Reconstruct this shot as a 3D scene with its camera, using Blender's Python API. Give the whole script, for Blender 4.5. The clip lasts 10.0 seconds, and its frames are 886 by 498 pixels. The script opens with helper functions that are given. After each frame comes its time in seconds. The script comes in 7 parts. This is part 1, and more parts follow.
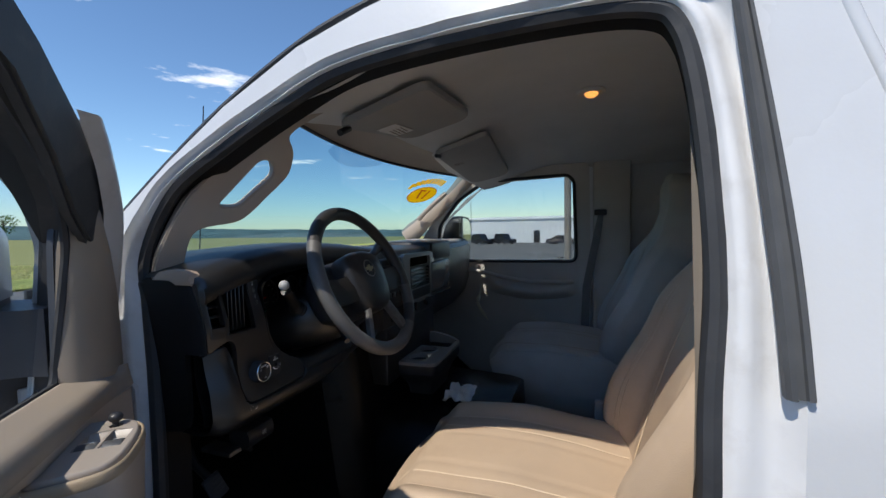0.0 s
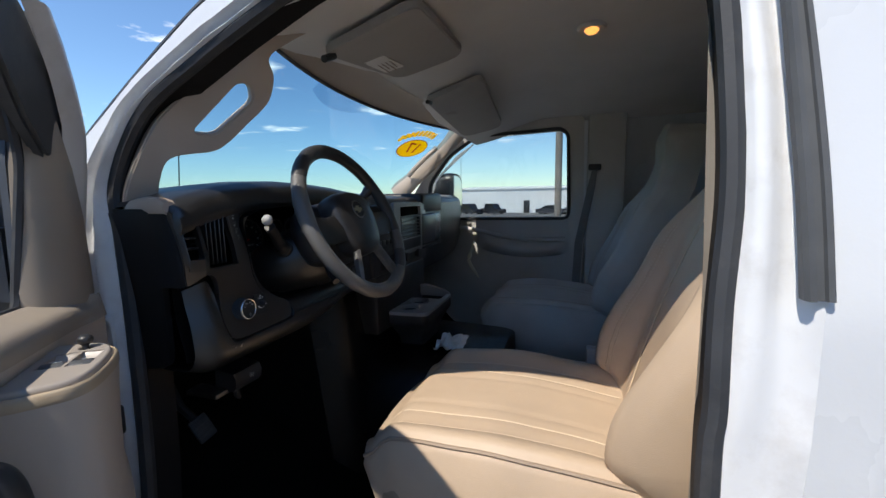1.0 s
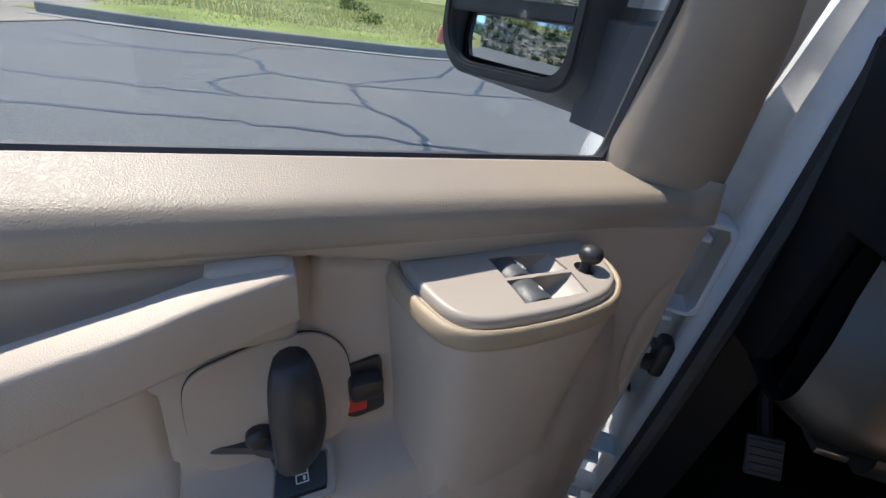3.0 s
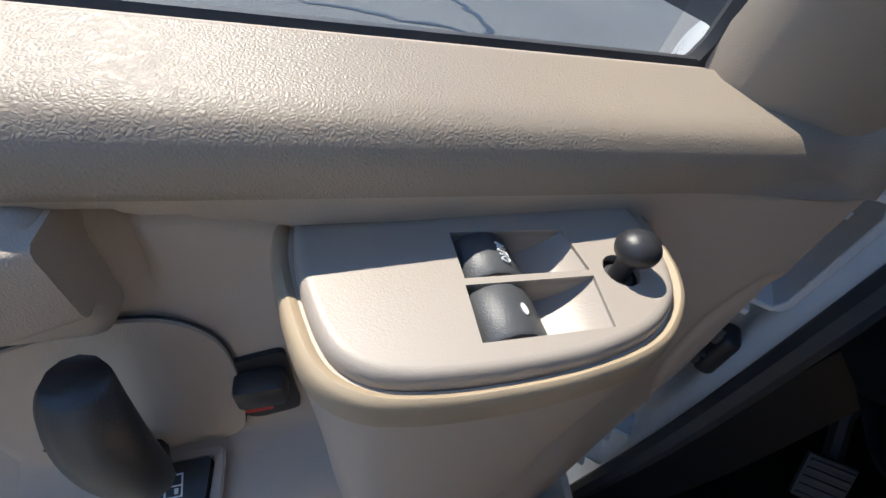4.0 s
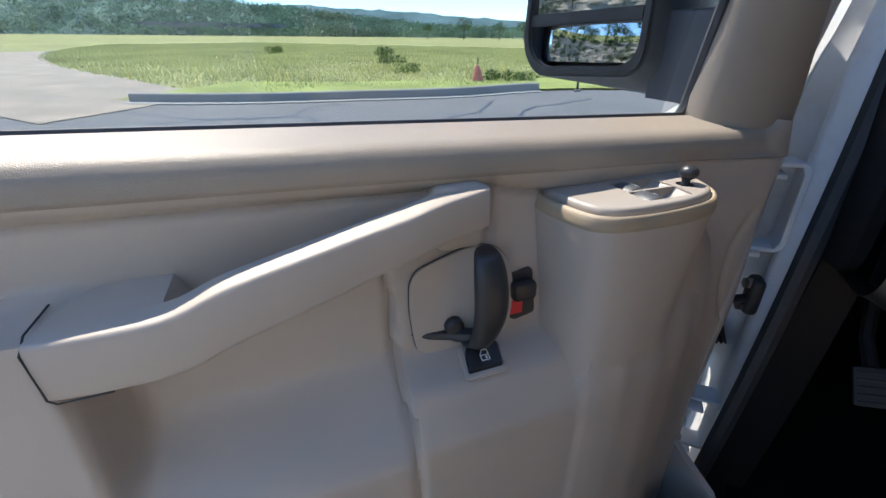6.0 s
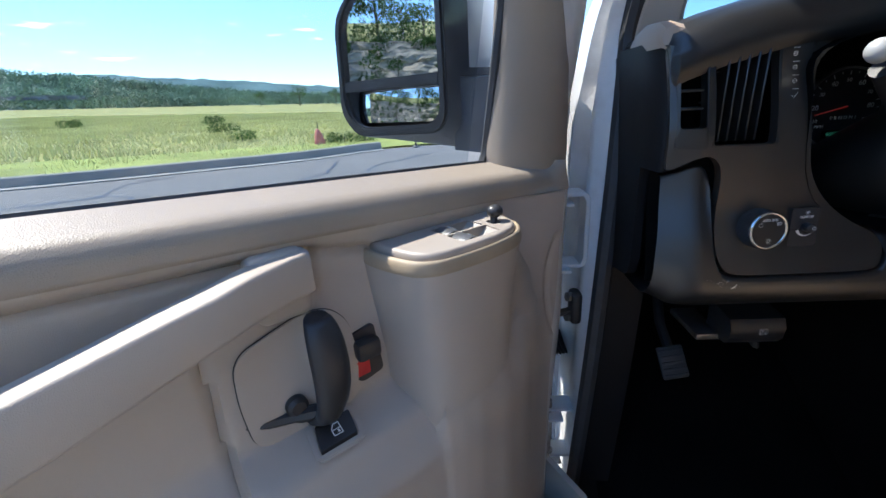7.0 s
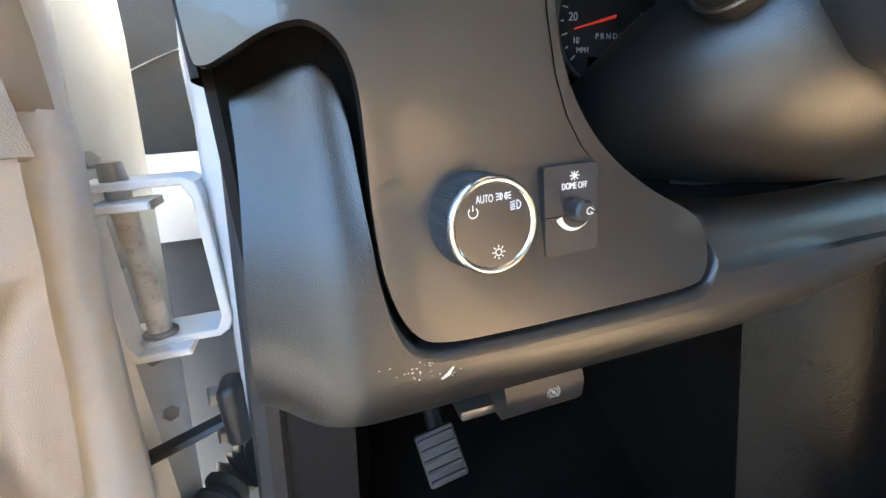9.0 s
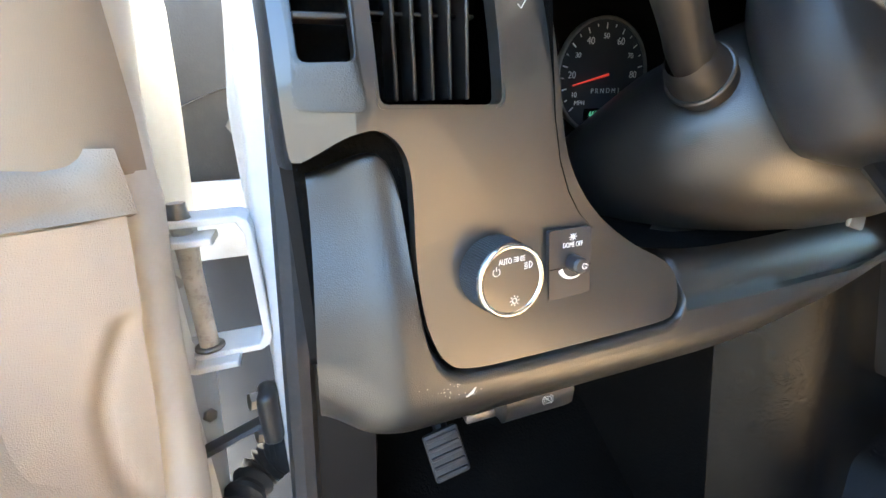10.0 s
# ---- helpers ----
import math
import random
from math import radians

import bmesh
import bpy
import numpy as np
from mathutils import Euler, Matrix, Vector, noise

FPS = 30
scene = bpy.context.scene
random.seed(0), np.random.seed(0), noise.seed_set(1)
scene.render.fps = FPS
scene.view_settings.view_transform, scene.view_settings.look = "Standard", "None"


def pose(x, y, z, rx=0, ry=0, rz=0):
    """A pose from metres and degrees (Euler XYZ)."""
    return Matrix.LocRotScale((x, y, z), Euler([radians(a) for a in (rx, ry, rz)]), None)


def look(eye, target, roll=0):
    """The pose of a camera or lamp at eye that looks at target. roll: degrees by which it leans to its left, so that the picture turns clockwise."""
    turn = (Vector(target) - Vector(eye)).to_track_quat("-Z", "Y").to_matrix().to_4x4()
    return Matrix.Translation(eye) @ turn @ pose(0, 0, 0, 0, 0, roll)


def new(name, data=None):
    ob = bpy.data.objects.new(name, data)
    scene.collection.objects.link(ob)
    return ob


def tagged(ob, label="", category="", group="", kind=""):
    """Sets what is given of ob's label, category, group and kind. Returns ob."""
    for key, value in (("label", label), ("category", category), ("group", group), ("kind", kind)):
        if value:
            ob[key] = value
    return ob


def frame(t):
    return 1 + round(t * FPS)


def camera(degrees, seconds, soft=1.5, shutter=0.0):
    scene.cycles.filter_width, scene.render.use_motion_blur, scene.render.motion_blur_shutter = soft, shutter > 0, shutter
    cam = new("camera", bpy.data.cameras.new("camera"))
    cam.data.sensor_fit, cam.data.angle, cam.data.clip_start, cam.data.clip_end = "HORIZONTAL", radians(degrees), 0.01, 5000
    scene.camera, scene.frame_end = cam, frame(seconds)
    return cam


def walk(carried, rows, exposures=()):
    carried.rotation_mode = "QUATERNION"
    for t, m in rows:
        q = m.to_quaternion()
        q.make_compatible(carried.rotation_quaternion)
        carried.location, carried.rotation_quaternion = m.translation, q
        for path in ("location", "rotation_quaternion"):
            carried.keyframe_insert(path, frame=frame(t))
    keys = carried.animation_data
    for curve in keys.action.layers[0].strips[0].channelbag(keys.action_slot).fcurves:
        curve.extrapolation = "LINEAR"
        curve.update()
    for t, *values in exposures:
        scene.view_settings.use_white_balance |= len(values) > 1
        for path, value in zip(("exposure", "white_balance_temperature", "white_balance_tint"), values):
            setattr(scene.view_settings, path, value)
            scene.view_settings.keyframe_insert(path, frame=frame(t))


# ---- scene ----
cam = camera(94.5, 10.0)
# seconds, x, y, z, yaw, pitch, roll
ROWS = [
    (0.0, 0.1635, 0.0096, 1.5010, -70.08, -3.36, -1.07),
    (0.5, 0.1583, 0.0724, 1.4377, -74.07, -5.26, -0.68),
    (1.0, 0.1917, 0.0275, 1.4248, -71.46, -7.54, -0.84),
    (1.5, 0.2815, 0.0156, 1.4110, -55.19, -8.88, -1.08),
    (2.0, 0.3876, 0.1157, 1.4009, -26.97, -11.37, 0.33),
    (2.5, 0.4237, 0.2222, 1.3918, 0.24, -19.10, 3.66),
    (3.0, 0.4841, 0.3450, 1.3890, 15.97, -31.02, 6.92),
    (4.5, 0.4947, 0.4832, 1.3394, 23.59, -46.18, 8.38),
    (5.0, 0.4985, 0.4172, 1.3721, 25.24, -38.72, 4.56),
    (6.5, 0.4413, 0.1419, 1.3594, 19.80, -22.71, -5.74),
    (7.0, 0.4856, 0.2018, 1.3614, 3.76, -19.91, -3.59),
    (7.5, 0.5970, 0.3270, 1.3073, -14.61, -18.09, -1.04),
    (8.0, 0.6770, 0.4299, 1.2670, -19.49, -17.59, -2.36),
    (8.5, 0.7245, 0.4802, 1.2550, -17.63, -17.88, -3.68),
    (9.0, 0.7367, 0.4860, 1.2562, -17.46, -18.73, -3.21),
    (9.5, 0.7116, 0.4783, 1.2625, -18.24, -19.25, -2.29),
    (10.0, 0.7073, 0.4572, 1.2991, -18.91, -19.36, -1.71),
]
EXPOSURES = [(0.0, 0.8, 6600, 10), (0.5, 0.95, 6700, 10), (1.0, 1.1, 6700, 10), (1.5, 1.35, 6600, 10), (2.0, 1.55, 6500, 10), (3.0, 1.6, 6700, 9), (4.5, 1.75, 6700, 8), (6.5, 1.85, 6500, 9), (7.0, 1.95, 6300, 9), (7.5, 2.55, 6200, 9), (8.0, 4.05, 7500, 6), (8.5, 4.45, 7700, 5), (9.5, 4.68, 8000, 5), (10.0, 4.82, 8100, 5)]
walk(cam, [(t, pose(x, y, z, 90 + pitch, 0, yaw) @ pose(0, 0, 0, 0, 0, roll)) for t, x, y, z, yaw, pitch, roll in ROWS], EXPOSURES)

# ---- daylight ----
SUN = Vector((-0.515, 0.195, 0.835)).normalized()
world = bpy.data.worlds.new("sky_world")
scene.world = world
world.use_nodes = True
wn = world.node_tree.nodes
sky = wn.new("ShaderNodeTexSky")
sky.sky_type, sky.sun_disc = "NISHITA", False
sky.sun_elevation = math.asin(SUN.z)
sky.sun_rotation = math.atan2(SUN.x, SUN.y)
sky.altitude, sky.air_density, sky.dust_density, sky.ozone_density = 250, 1.0, 0.0, 1.2
wn["Background"].inputs["Strength"].default_value = 0.088
tone = wn.new("ShaderNodeMix")
tone.data_type, tone.blend_type = "RGBA", "MULTIPLY"
tone.inputs["Factor"].default_value = 1.0
tone.inputs["B"].default_value = (0.72, 0.91, 1.08, 1)
world.node_tree.links.new(sky.outputs[0], tone.inputs["A"])
world.node_tree.links.new(tone.outputs["Result"], wn["Background"].inputs["Color"])
lamp = bpy.data.lights.new("sun", "SUN")
lamp.energy, lamp.angle, lamp.color = 2.3, radians(0.5), (1.0, 0.95, 0.87)
sun = new("sun", lamp)
sun.matrix_world = look(SUN * 50, (0, 0, 0))


# ---- materials ----
def material(name, colour, rough=0.5, metal=0.0, spec=0.5, vary=0.12, scale=4.0, grain=0.0, grain_scale=300.0, stretch=(1, 1, 1),
             coat=0.0, dirt=None, dirt_scale=2.0, dirt_amount=0.3, pattern="noise", rough_vary=0.1):
    """A surface with broad stains, fine grain and relief."""
    m = bpy.data.materials.new(name)
    m.use_nodes = True
    nt = m.node_tree
    n, link = nt.nodes, nt.links.new
    b = n["Principled BSDF"]
    b.inputs["Metallic"].default_value, b.inputs["Specular IOR Level"].default_value = metal, spec
    b.inputs["Coat Weight"].default_value = coat
    tc = n.new("ShaderNodeTexCoord")
    mp = n.new("ShaderNodeMapping")
    mp.inputs["Scale"].default_value = stretch
    link(tc.outputs["Object"], mp.inputs["Vector"])
    broad = n.new("ShaderNodeTexNoise")
    broad.inputs["Scale"].default_value, broad.inputs["Detail"].default_value = scale, 5
    link(mp.outputs[0], broad.inputs["Vector"])
    ramp = n.new("ShaderNodeMapRange")
    ramp.inputs[1].default_value, ramp.inputs[2].default_value = 0.3, 0.7
    ramp.inputs[3].default_value, ramp.inputs[4].default_value = 1 - vary, 1 + vary
    link(broad.outputs["Fac"], ramp.inputs[0])
    mul = n.new("ShaderNodeVectorMath")
    mul.operation = "SCALE"
    mul.inputs[0].default_value = colour
    link(ramp.outputs[0], mul.inputs["Scale"])
    last = mul.outputs[0]
    if dirt:
        spots = n.new("ShaderNodeTexNoise")
        spots.inputs["Scale"].default_value, spots.inputs["Detail"].default_value, spots.inputs["Roughness"].default_value = dirt_scale, 8, 0.65
        link(tc.outputs["Object"], spots.inputs["Vector"])
        cut = n.new("ShaderNodeMapRange")
        cut.inputs[1].default_value, cut.inputs[2].default_value, cut.inputs[4].default_value = 0.5, 0.72, dirt_amount
        link(spots.outputs["Fac"], cut.inputs[0])
        mix = n.new("ShaderNodeMix")
        mix.data_type = "RGBA"
        mix.inputs["B"].default_value = (*dirt, 1)
        link(cut.outputs[0], mix.inputs["Factor"])
        link(last, mix.inputs["A"])
        last = mix.outputs["Result"]
    link(last, b.inputs["Base Color"])
    rr = n.new("ShaderNodeMapRange")
    rr.inputs[3].default_value, rr.inputs[4].default_value = max(0.02, rough - rough_vary), min(1, rough + rough_vary)
    link(broad.outputs["Fac"], rr.inputs[0])
    link(rr.outputs[0], b.inputs["Roughness"])
    if grain:
        if pattern == "leather":
            g = n.new("ShaderNodeTexVoronoi")
            g.feature = "DISTANCE_TO_EDGE"
            warp = n.new("ShaderNodeTexNoise")
            warp.inputs["Scale"].default_value = grain_scale * 0.35
            link(mp.outputs[0], warp.inputs["Vector"])
            add = n.new("ShaderNodeVectorMath")
            add.operation = "MULTIPLY_ADD"
            add.inputs[1].default_value = (1.6 / grain_scale,) * 3
            link(warp.outputs["Color"], add.inputs[0])
            link(mp.outputs[0], add.inputs[2])
            link(add.outputs[0], g.inputs["Vector"])
            out = g.outputs["Distance"]
        else:
            g = n.new("ShaderNodeTexNoise")
            g.inputs["Detail"].default_value = 4
            link(mp.outputs[0], g.inputs["Vector"])
            out = g.outputs["Fac"]
        g.inputs["Scale"].default_value = grain_scale
        bump = n.new("ShaderNodeBump")
        bump.inputs["Strength"].default_value, bump.inputs["Distance"].default_value = grain, 0.6 / grain_scale
        link(out, bump.inputs["Height"])
        link(bump.outputs[0], b.inputs["Normal"])
    return m


def glowing(name, colour, strength):
    m = bpy.data.materials.new(name)
    m.use_nodes = True
    b = m.node_tree.nodes["Principled BSDF"]
    b.inputs["Base Color"].default_value = (*colour, 1)
    b.inputs["Emission Color"].default_value = (*colour, 1)
    b.inputs["Emission Strength"].default_value = strength
    return m


def clear(name, tint, gloss=0.06):
    """Thin glass: lets light through with a tint and mirrors a little of it."""
    m = bpy.data.materials.new(name)
    m.use_nodes = True
    nt = m.node_tree
    n, link = nt.nodes, nt.links.new
    n.remove(n["Principled BSDF"])
    tr, gl, mx = (n.new("ShaderNode" + k) for k in ("BsdfTransparent", "BsdfGlossy", "MixShader"))
    tr.inputs["Color"].default_value = (*tint, 1)
    gl.inputs["Roughness"].default_value = 0.0
    mx.inputs[0].default_value = gloss
    link(tr.outputs[0], mx.inputs[1])
    link(gl.outputs[0], mx.inputs[2])
    link(mx.outputs[0], n["Material Output"].inputs["Surface"])
    return m


WHITE = material("white_paint", (0.69, 0.70, 0.71), 0.28, vary=0.025, scale=3, coat=0.6, grain=0.05, grain_scale=90, dirt=(0.5, 0.46, 0.4), dirt_scale=5, dirt_amount=0.1)
JAMB = material("white_jamb_paint", (0.76, 0.76, 0.76), 0.38, vary=0.04, scale=9, coat=0.2, dirt=(0.35, 0.3, 0.25), dirt_scale=14, dirt_amount=0.28)
TAN = material("tan_trim_plastic", (0.46, 0.395, 0.33), 0.5, vary=0.05, scale=7, grain=0.35, grain_scale=900, pattern="leather")
TANSKIN = material("tan_grained_vinyl", (0.33, 0.278, 0.222), 0.48, spec=0.35, vary=0.06, scale=9, grain=0.35, grain_scale=1000, pattern="leather", dirt=(0.42, 0.31, 0.19), dirt_scale=9, dirt_amount=0.22)
TANWORN = material("worn_tan_vinyl_edge", (0.40, 0.315, 0.215), 0.5, vary=0.12, scale=30, grain=0.5, grain_scale=1900, pattern="leather", dirt=(0.3, 0.2, 0.12), dirt_scale=30, dirt_amount=0.4)
BEZEL = material("tan_satin_bezel", (0.345, 0.30, 0.257), 0.42, vary=0.03, scale=9, grain=0.2, grain_scale=1200)
LEATHER = material("tan_leather", (0.55, 0.415, 0.295), 0.46, vary=0.09, scale=6, grain=0.35, grain_scale=420, pattern="leather", dirt=(0.36, 0.25, 0.16), dirt_scale=6, dirt_amount=0.35)
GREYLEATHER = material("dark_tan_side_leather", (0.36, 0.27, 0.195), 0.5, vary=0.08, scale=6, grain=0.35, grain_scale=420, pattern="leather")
THREAD = material("pale_thread", (0.62, 0.5, 0.36), 0.7, vary=0.1, scale=300)
DASH = material("charcoal_dash_plastic", (0.017, 0.0165, 0.016), 0.35, spec=0.85, vary=0.07, scale=8, grain=0.25, grain_scale=800, pattern="leather", rough_vary=0.05)
PANEL = material("satin_charcoal_panel", (0.022, 0.0205, 0.0188), 0.33, spec=1.0, coat=0.35, vary=0.04, scale=10, grain=0.15, grain_scale=1500, rough_vary=0.04)
MATTE = material("matt_black_trim", (0.009, 0.009, 0.010), 0.55, spec=0.22, vary=0.1, scale=20, grain=0.3, grain_scale=900)
# jamb white toned down for shade on the door edge, with dirt spots
EDGE = material("shade_toned_dusty_edge", (0.62, 0.60, 0.57), 0.42, vary=0.05, scale=9, coat=0.1, dirt=(0.35, 0.3, 0.25), dirt_scale=14, dirt_amount=0.35)
TANROLL = material("wrinkled_tan_vinyl", (0.33, 0.278, 0.222), 0.46, spec=0.35, vary=0.07, scale=9, grain=0.38, grain_scale=640, pattern="leather", dirt=(0.42, 0.31, 0.19), dirt_scale=9, dirt_amount=0.22)
# black plastic with the sky's reflection put in as a blue tint
SHELL = material("sky_tinted_mirror_plastic", (0.050, 0.057, 0.070), 0.42, spec=0.6, vary=0.12, scale=15, grain=0.3, grain_scale=900, pattern="leather")
BLACK = material("black_plastic", (0.030, 0.030, 0.032), 0.38, vary=0.15, scale=20, grain=0.25, grain_scale=1200)
RUBBER = material("black_rubber", (0.034, 0.036, 0.040), 0.6, vary=0.2, scale=14, grain=0.2, grain_scale=500, dirt=(0.12, 0.11, 0.1), dirt_scale=25, dirt_amount=0.25)
GREYRUBBER = material("weathered_grey_rubber", (0.085, 0.088, 0.092), 0.65, vary=0.2, scale=14, grain=0.2, grain_scale=500)
# black of the floor mat, also used for shade in gaps and vents
NEAR_BLACK = material("near_black_mat_and_shade", (0.004, 0.004, 0.004), 0.8, spec=0.03, vary=0.3, scale=10, grain=0.5, grain_scale=250)
LINER = material("grey_fabric_headliner", (0.74, 0.73, 0.71), 0.95, vary=0.05, scale=5, grain=0.3, grain_scale=900, spec=0.1)
TRIMGREY = material("grey_tan_pillar_trim", (0.34, 0.305, 0.265), 0.6, vary=0.05, scale=7, grain=0.3, grain_scale=900, pattern="leather")
CHROME = material("chrome", (0.8, 0.8, 0.8), 0.12, metal=1.0, vary=0.05, scale=30)
STEEL = material("dull_steel", (0.32, 0.31, 0.3), 0.42, metal=0.9, vary=0.2, scale=40, dirt=(0.15, 0.1, 0.06), dirt_scale=60, dirt_amount=0.4)
MARK = material("white_print", (0.82, 0.82, 0.8), 0.6, vary=0.02, scale=50)
MIRROR = material("mirror_glass", (0.68, 0.71, 0.74), 0.0, metal=1.0, vary=0.0, scale=1, rough_vary=0.0)
# tint of the pane added to darken the view through the driver window
GLASS = clear("dimming_pane", (0.83, 0.87, 0.90), 0.02)
SHIELD = clear("tinted_windshield", (0.46, 0.60, 0.65))
SIDEGLASS = clear("clear_side_glass", (0.76, 0.80, 0.80), 0.04)


# ---- tools ----
def finish(name, bm, mat, parent=None, label="", at=None, sharp=38):
    """Links a bmesh as one mesh object."""
    bmesh.ops.recalc_face_normals(bm, faces=bm.faces)
    if at is not None:
        bmesh.ops.transform(bm, matrix=at, verts=bm.verts)
    cut = radians(sharp)
    for f in bm.faces:
        f.smooth = True
    for e in bm.edges:
        e.smooth = len(e.link_faces) == 2 and e.calc_face_angle(0) < cut
    me = bpy.data.meshes.new(name)
    bm.to_mesh(me)
    bm.free()
    me.materials.append(mat)
    ob = new(name, me)
    if parent is not None:
        ob.parent = parent
        ob.matrix_parent_inverse = parent.matrix_world.inverted()
    if label:
        ob["label"] = label
    return ob


def part(name, bm, mat, parent, label="", at=None, sharp=38, even=False):
    ob = finish(name, bm, mat, parent, label, at, sharp)
    if even:
        w = ob.modifiers.new("even_normals", "WEIGHTED_NORMAL")
        w.keep_sharp = True
    return ob


def between(table, z):
    """Reads a table of (z, value) by straight lines."""
    for (z0, v0), (z1, v1) in zip(table, table[1:]):
        if z <= z1:
            return v0 + (v1 - v0) * max(0.0, (z - z0) / (z1 - z0))
    return table[-1][1]


def thing(name, label, category, group="", kind="", base=(0, 0, 0)):
    ob = new(name)
    ob.empty_display_size = 0.1
    ob.location = base
    bpy.context.view_layer.update()
    return tagged(ob, label, category, group, kind)


def box(x0, x1, y0, y1, z0, z1, bevel=0.0, segs=2):
    bm = bmesh.new()
    m = Matrix.LocRotScale(((x0 + x1) / 2, (y0 + y1) / 2, (z0 + z1) / 2), None, (abs(x1 - x0), abs(y1 - y0), abs(z1 - z0)))
    bmesh.ops.create_cube(bm, size=1, matrix=m)
    if bevel:
        bmesh.ops.bevel(bm, geom=list(bm.edges), offset=bevel, segments=segs, affect="EDGES", profile=0.5, clamp_overlap=True)
    return bm


def loft(rings, closed=True, caps=True):
    """Skins rings of equal count; closed: each ring is a loop."""
    bm = bmesh.new()
    vs = [[bm.verts.new(p) for p in ring] for ring in rings]
    k = len(rings[0])
    for a, b in zip(vs, vs[1:]):
        for i in range(k if closed else k - 1):
            j = (i + 1) % k
            try:
                bm.faces.new((a[i], a[j], b[j], b[i]))
            except ValueError:
                pass
    if caps and closed:
        bm.faces.new(vs[0])
        bm.faces.new(vs[-1])
    return bm


def merge(*bms):
    """Several pieces of one part in one bmesh."""
    out = bmesh.new()
    for bm in bms:
        me = bpy.data.meshes.new("tmp")
        bm.to_mesh(me)
        bm.free()
        out.from_mesh(me)
        bpy.data.meshes.remove(me)
    return out


def spline(pts, steps=6, closed=False):
    """Catmull-Rom through points."""
    p = [Vector(q) for q in pts]
    n = len(p)
    out = []
    for i in range(n if closed else n - 1):
        if closed:
            a, b, c, d = p[i - 1], p[i], p[(i + 1) % n], p[(i + 2) % n]
        else:
            a, b, c, d = p[max(i - 1, 0)], p[i], p[i + 1], p[min(i + 2, n - 1)]
        for k in range(steps):
            t = k / steps
            out.append(0.5 * (2 * b + (c - a) * t + (2 * a - 5 * b + 4 * c - d) * t * t + (3 * b - a - 3 * c + d) * t ** 3))
    if not closed:
        out.append(p[-1])
    return out


def spline_flat(pts, steps=4):
    """A smooth closed outline in 2D."""
    return [(p.x, p.y) for p in spline([(a, b, 0) for a, b in pts], steps, True)]


def tube(path, radius, sides=8, closed=False, flat=1.0, up=(0, 0, 1)):
    """A round bar along a path; radius a number or one for each point; flat squeezes it along up."""
    path = [Vector(p) for p in path]
    n = len(path)
    rings = []
    for i, p in enumerate(path):
        a = path[i - 1] if (closed or i) else p
        b = path[(i + 1) % n] if (closed or i < n - 1) else p
        d = (b - a).normalized()
        s = d.cross(Vector(up))
        s = s.normalized() if s.length > 1e-4 else Vector((1, 0, 0))
        w = s.cross(d)
        r = radius[i] if isinstance(radius, (list, tuple)) else radius
        rings.append([p + r * (math.cos(2 * math.pi * k / sides) * s + flat * math.sin(2 * math.pi * k / sides) * w) for k in range(sides)])
    if closed:
        rings.append(rings[0])
    bm = loft(rings, True, not closed)
    if closed:
        bmesh.ops.remove_doubles(bm, verts=bm.verts, dist=1e-6)
    return bm


def plate(outline, holes, depth, place, bevel=0.0, segs=2, cuts_a=(), cuts_b=()):
    """An outline in 2D with holes, of a given depth; place(a, b, d) lays it into space."""
    bm = bmesh.new()
    for loop in (outline, *holes):
        vs = [bm.verts.new((p[0], p[1], 0)) for p in loop]
        for i in range(len(vs)):
            bm.edges.new((vs[i - 1], vs[i]))
    bmesh.ops.triangle_fill(bm, use_beauty=True, use_dissolve=False, edges=list(bm.edges))
    for n, cuts in (((1, 0, 0), cuts_a), ((0, 1, 0), cuts_b)):
        for c in cuts:
            bmesh.ops.bisect_plane(bm, geom=bm.verts[:] + bm.edges[:] + bm.faces[:], dist=1e-6, plane_co=(c * n[0], c * n[1], 0), plane_no=n)
    kept = bmesh.ops.extrude_face_region(bm, geom=list(bm.faces))
    top = [v for v in kept["geom"] if isinstance(v, bmesh.types.BMVert)]
    bmesh.ops.translate(bm, verts=top, vec=(0, 0, depth))
    if bevel:
        rim = [e for e in bm.edges if len(e.link_faces) == 2 and e.calc_face_angle(0) > 1.0 and abs(e.verts[0].co.z - e.verts[1].co.z) < 1e-6]
        bmesh.ops.bevel(bm, geom=rim, offset=bevel, segments=segs, affect="EDGES", clamp_overlap=True)
    for v in bm.verts:
        v.co = place(*v.co)
    return bm


def rounded(pts, r=0.02, n=5):
    """A polygon with its corners rounded."""
    out = []
    k = len(pts)
    for i in range(k):
        a, b, c = Vector(pts[i - 1]), Vector(pts[i]), Vector(pts[(i + 1) % k])
        ri = min(r, (a - b).length * 0.48, (c - b).length * 0.48)
        p, q = b + (a - b).normalized() * ri, b + (c - b).normalized() * ri
        for j in range(n + 1):
            t = j / n
            out.append(tuple((1 - t) ** 2 * p + 2 * t * (1 - t) * b + t * t * q))
    return out


def disc(r, depth, sides=32, bevel=0.0, hole=0.0):
    """A wheel-shaped solid about the z axis, from z = 0 to depth."""
    prof = [(hole, 0), (r - bevel, 0), (r, bevel), (r, depth - bevel), (r - bevel, depth), (hole, depth)] if bevel else [(hole, 0), (r, 0), (r, depth), (hole, depth)]
    rings = [[(p * math.cos(2 * math.pi * k / sides), p * math.sin(2 * math.pi * k / sides), z) for k in range(sides)] for p, z in prof]
    bm = loft(rings, True, False)
    if hole > 0:
        bmesh.ops.bridge_loops(bm, edges=[e for e in bm.edges if len(e.link_faces) == 1])
    else:
        bmesh.ops.remove_doubles(bm, verts=bm.verts, dist=1e-7)
    return bm


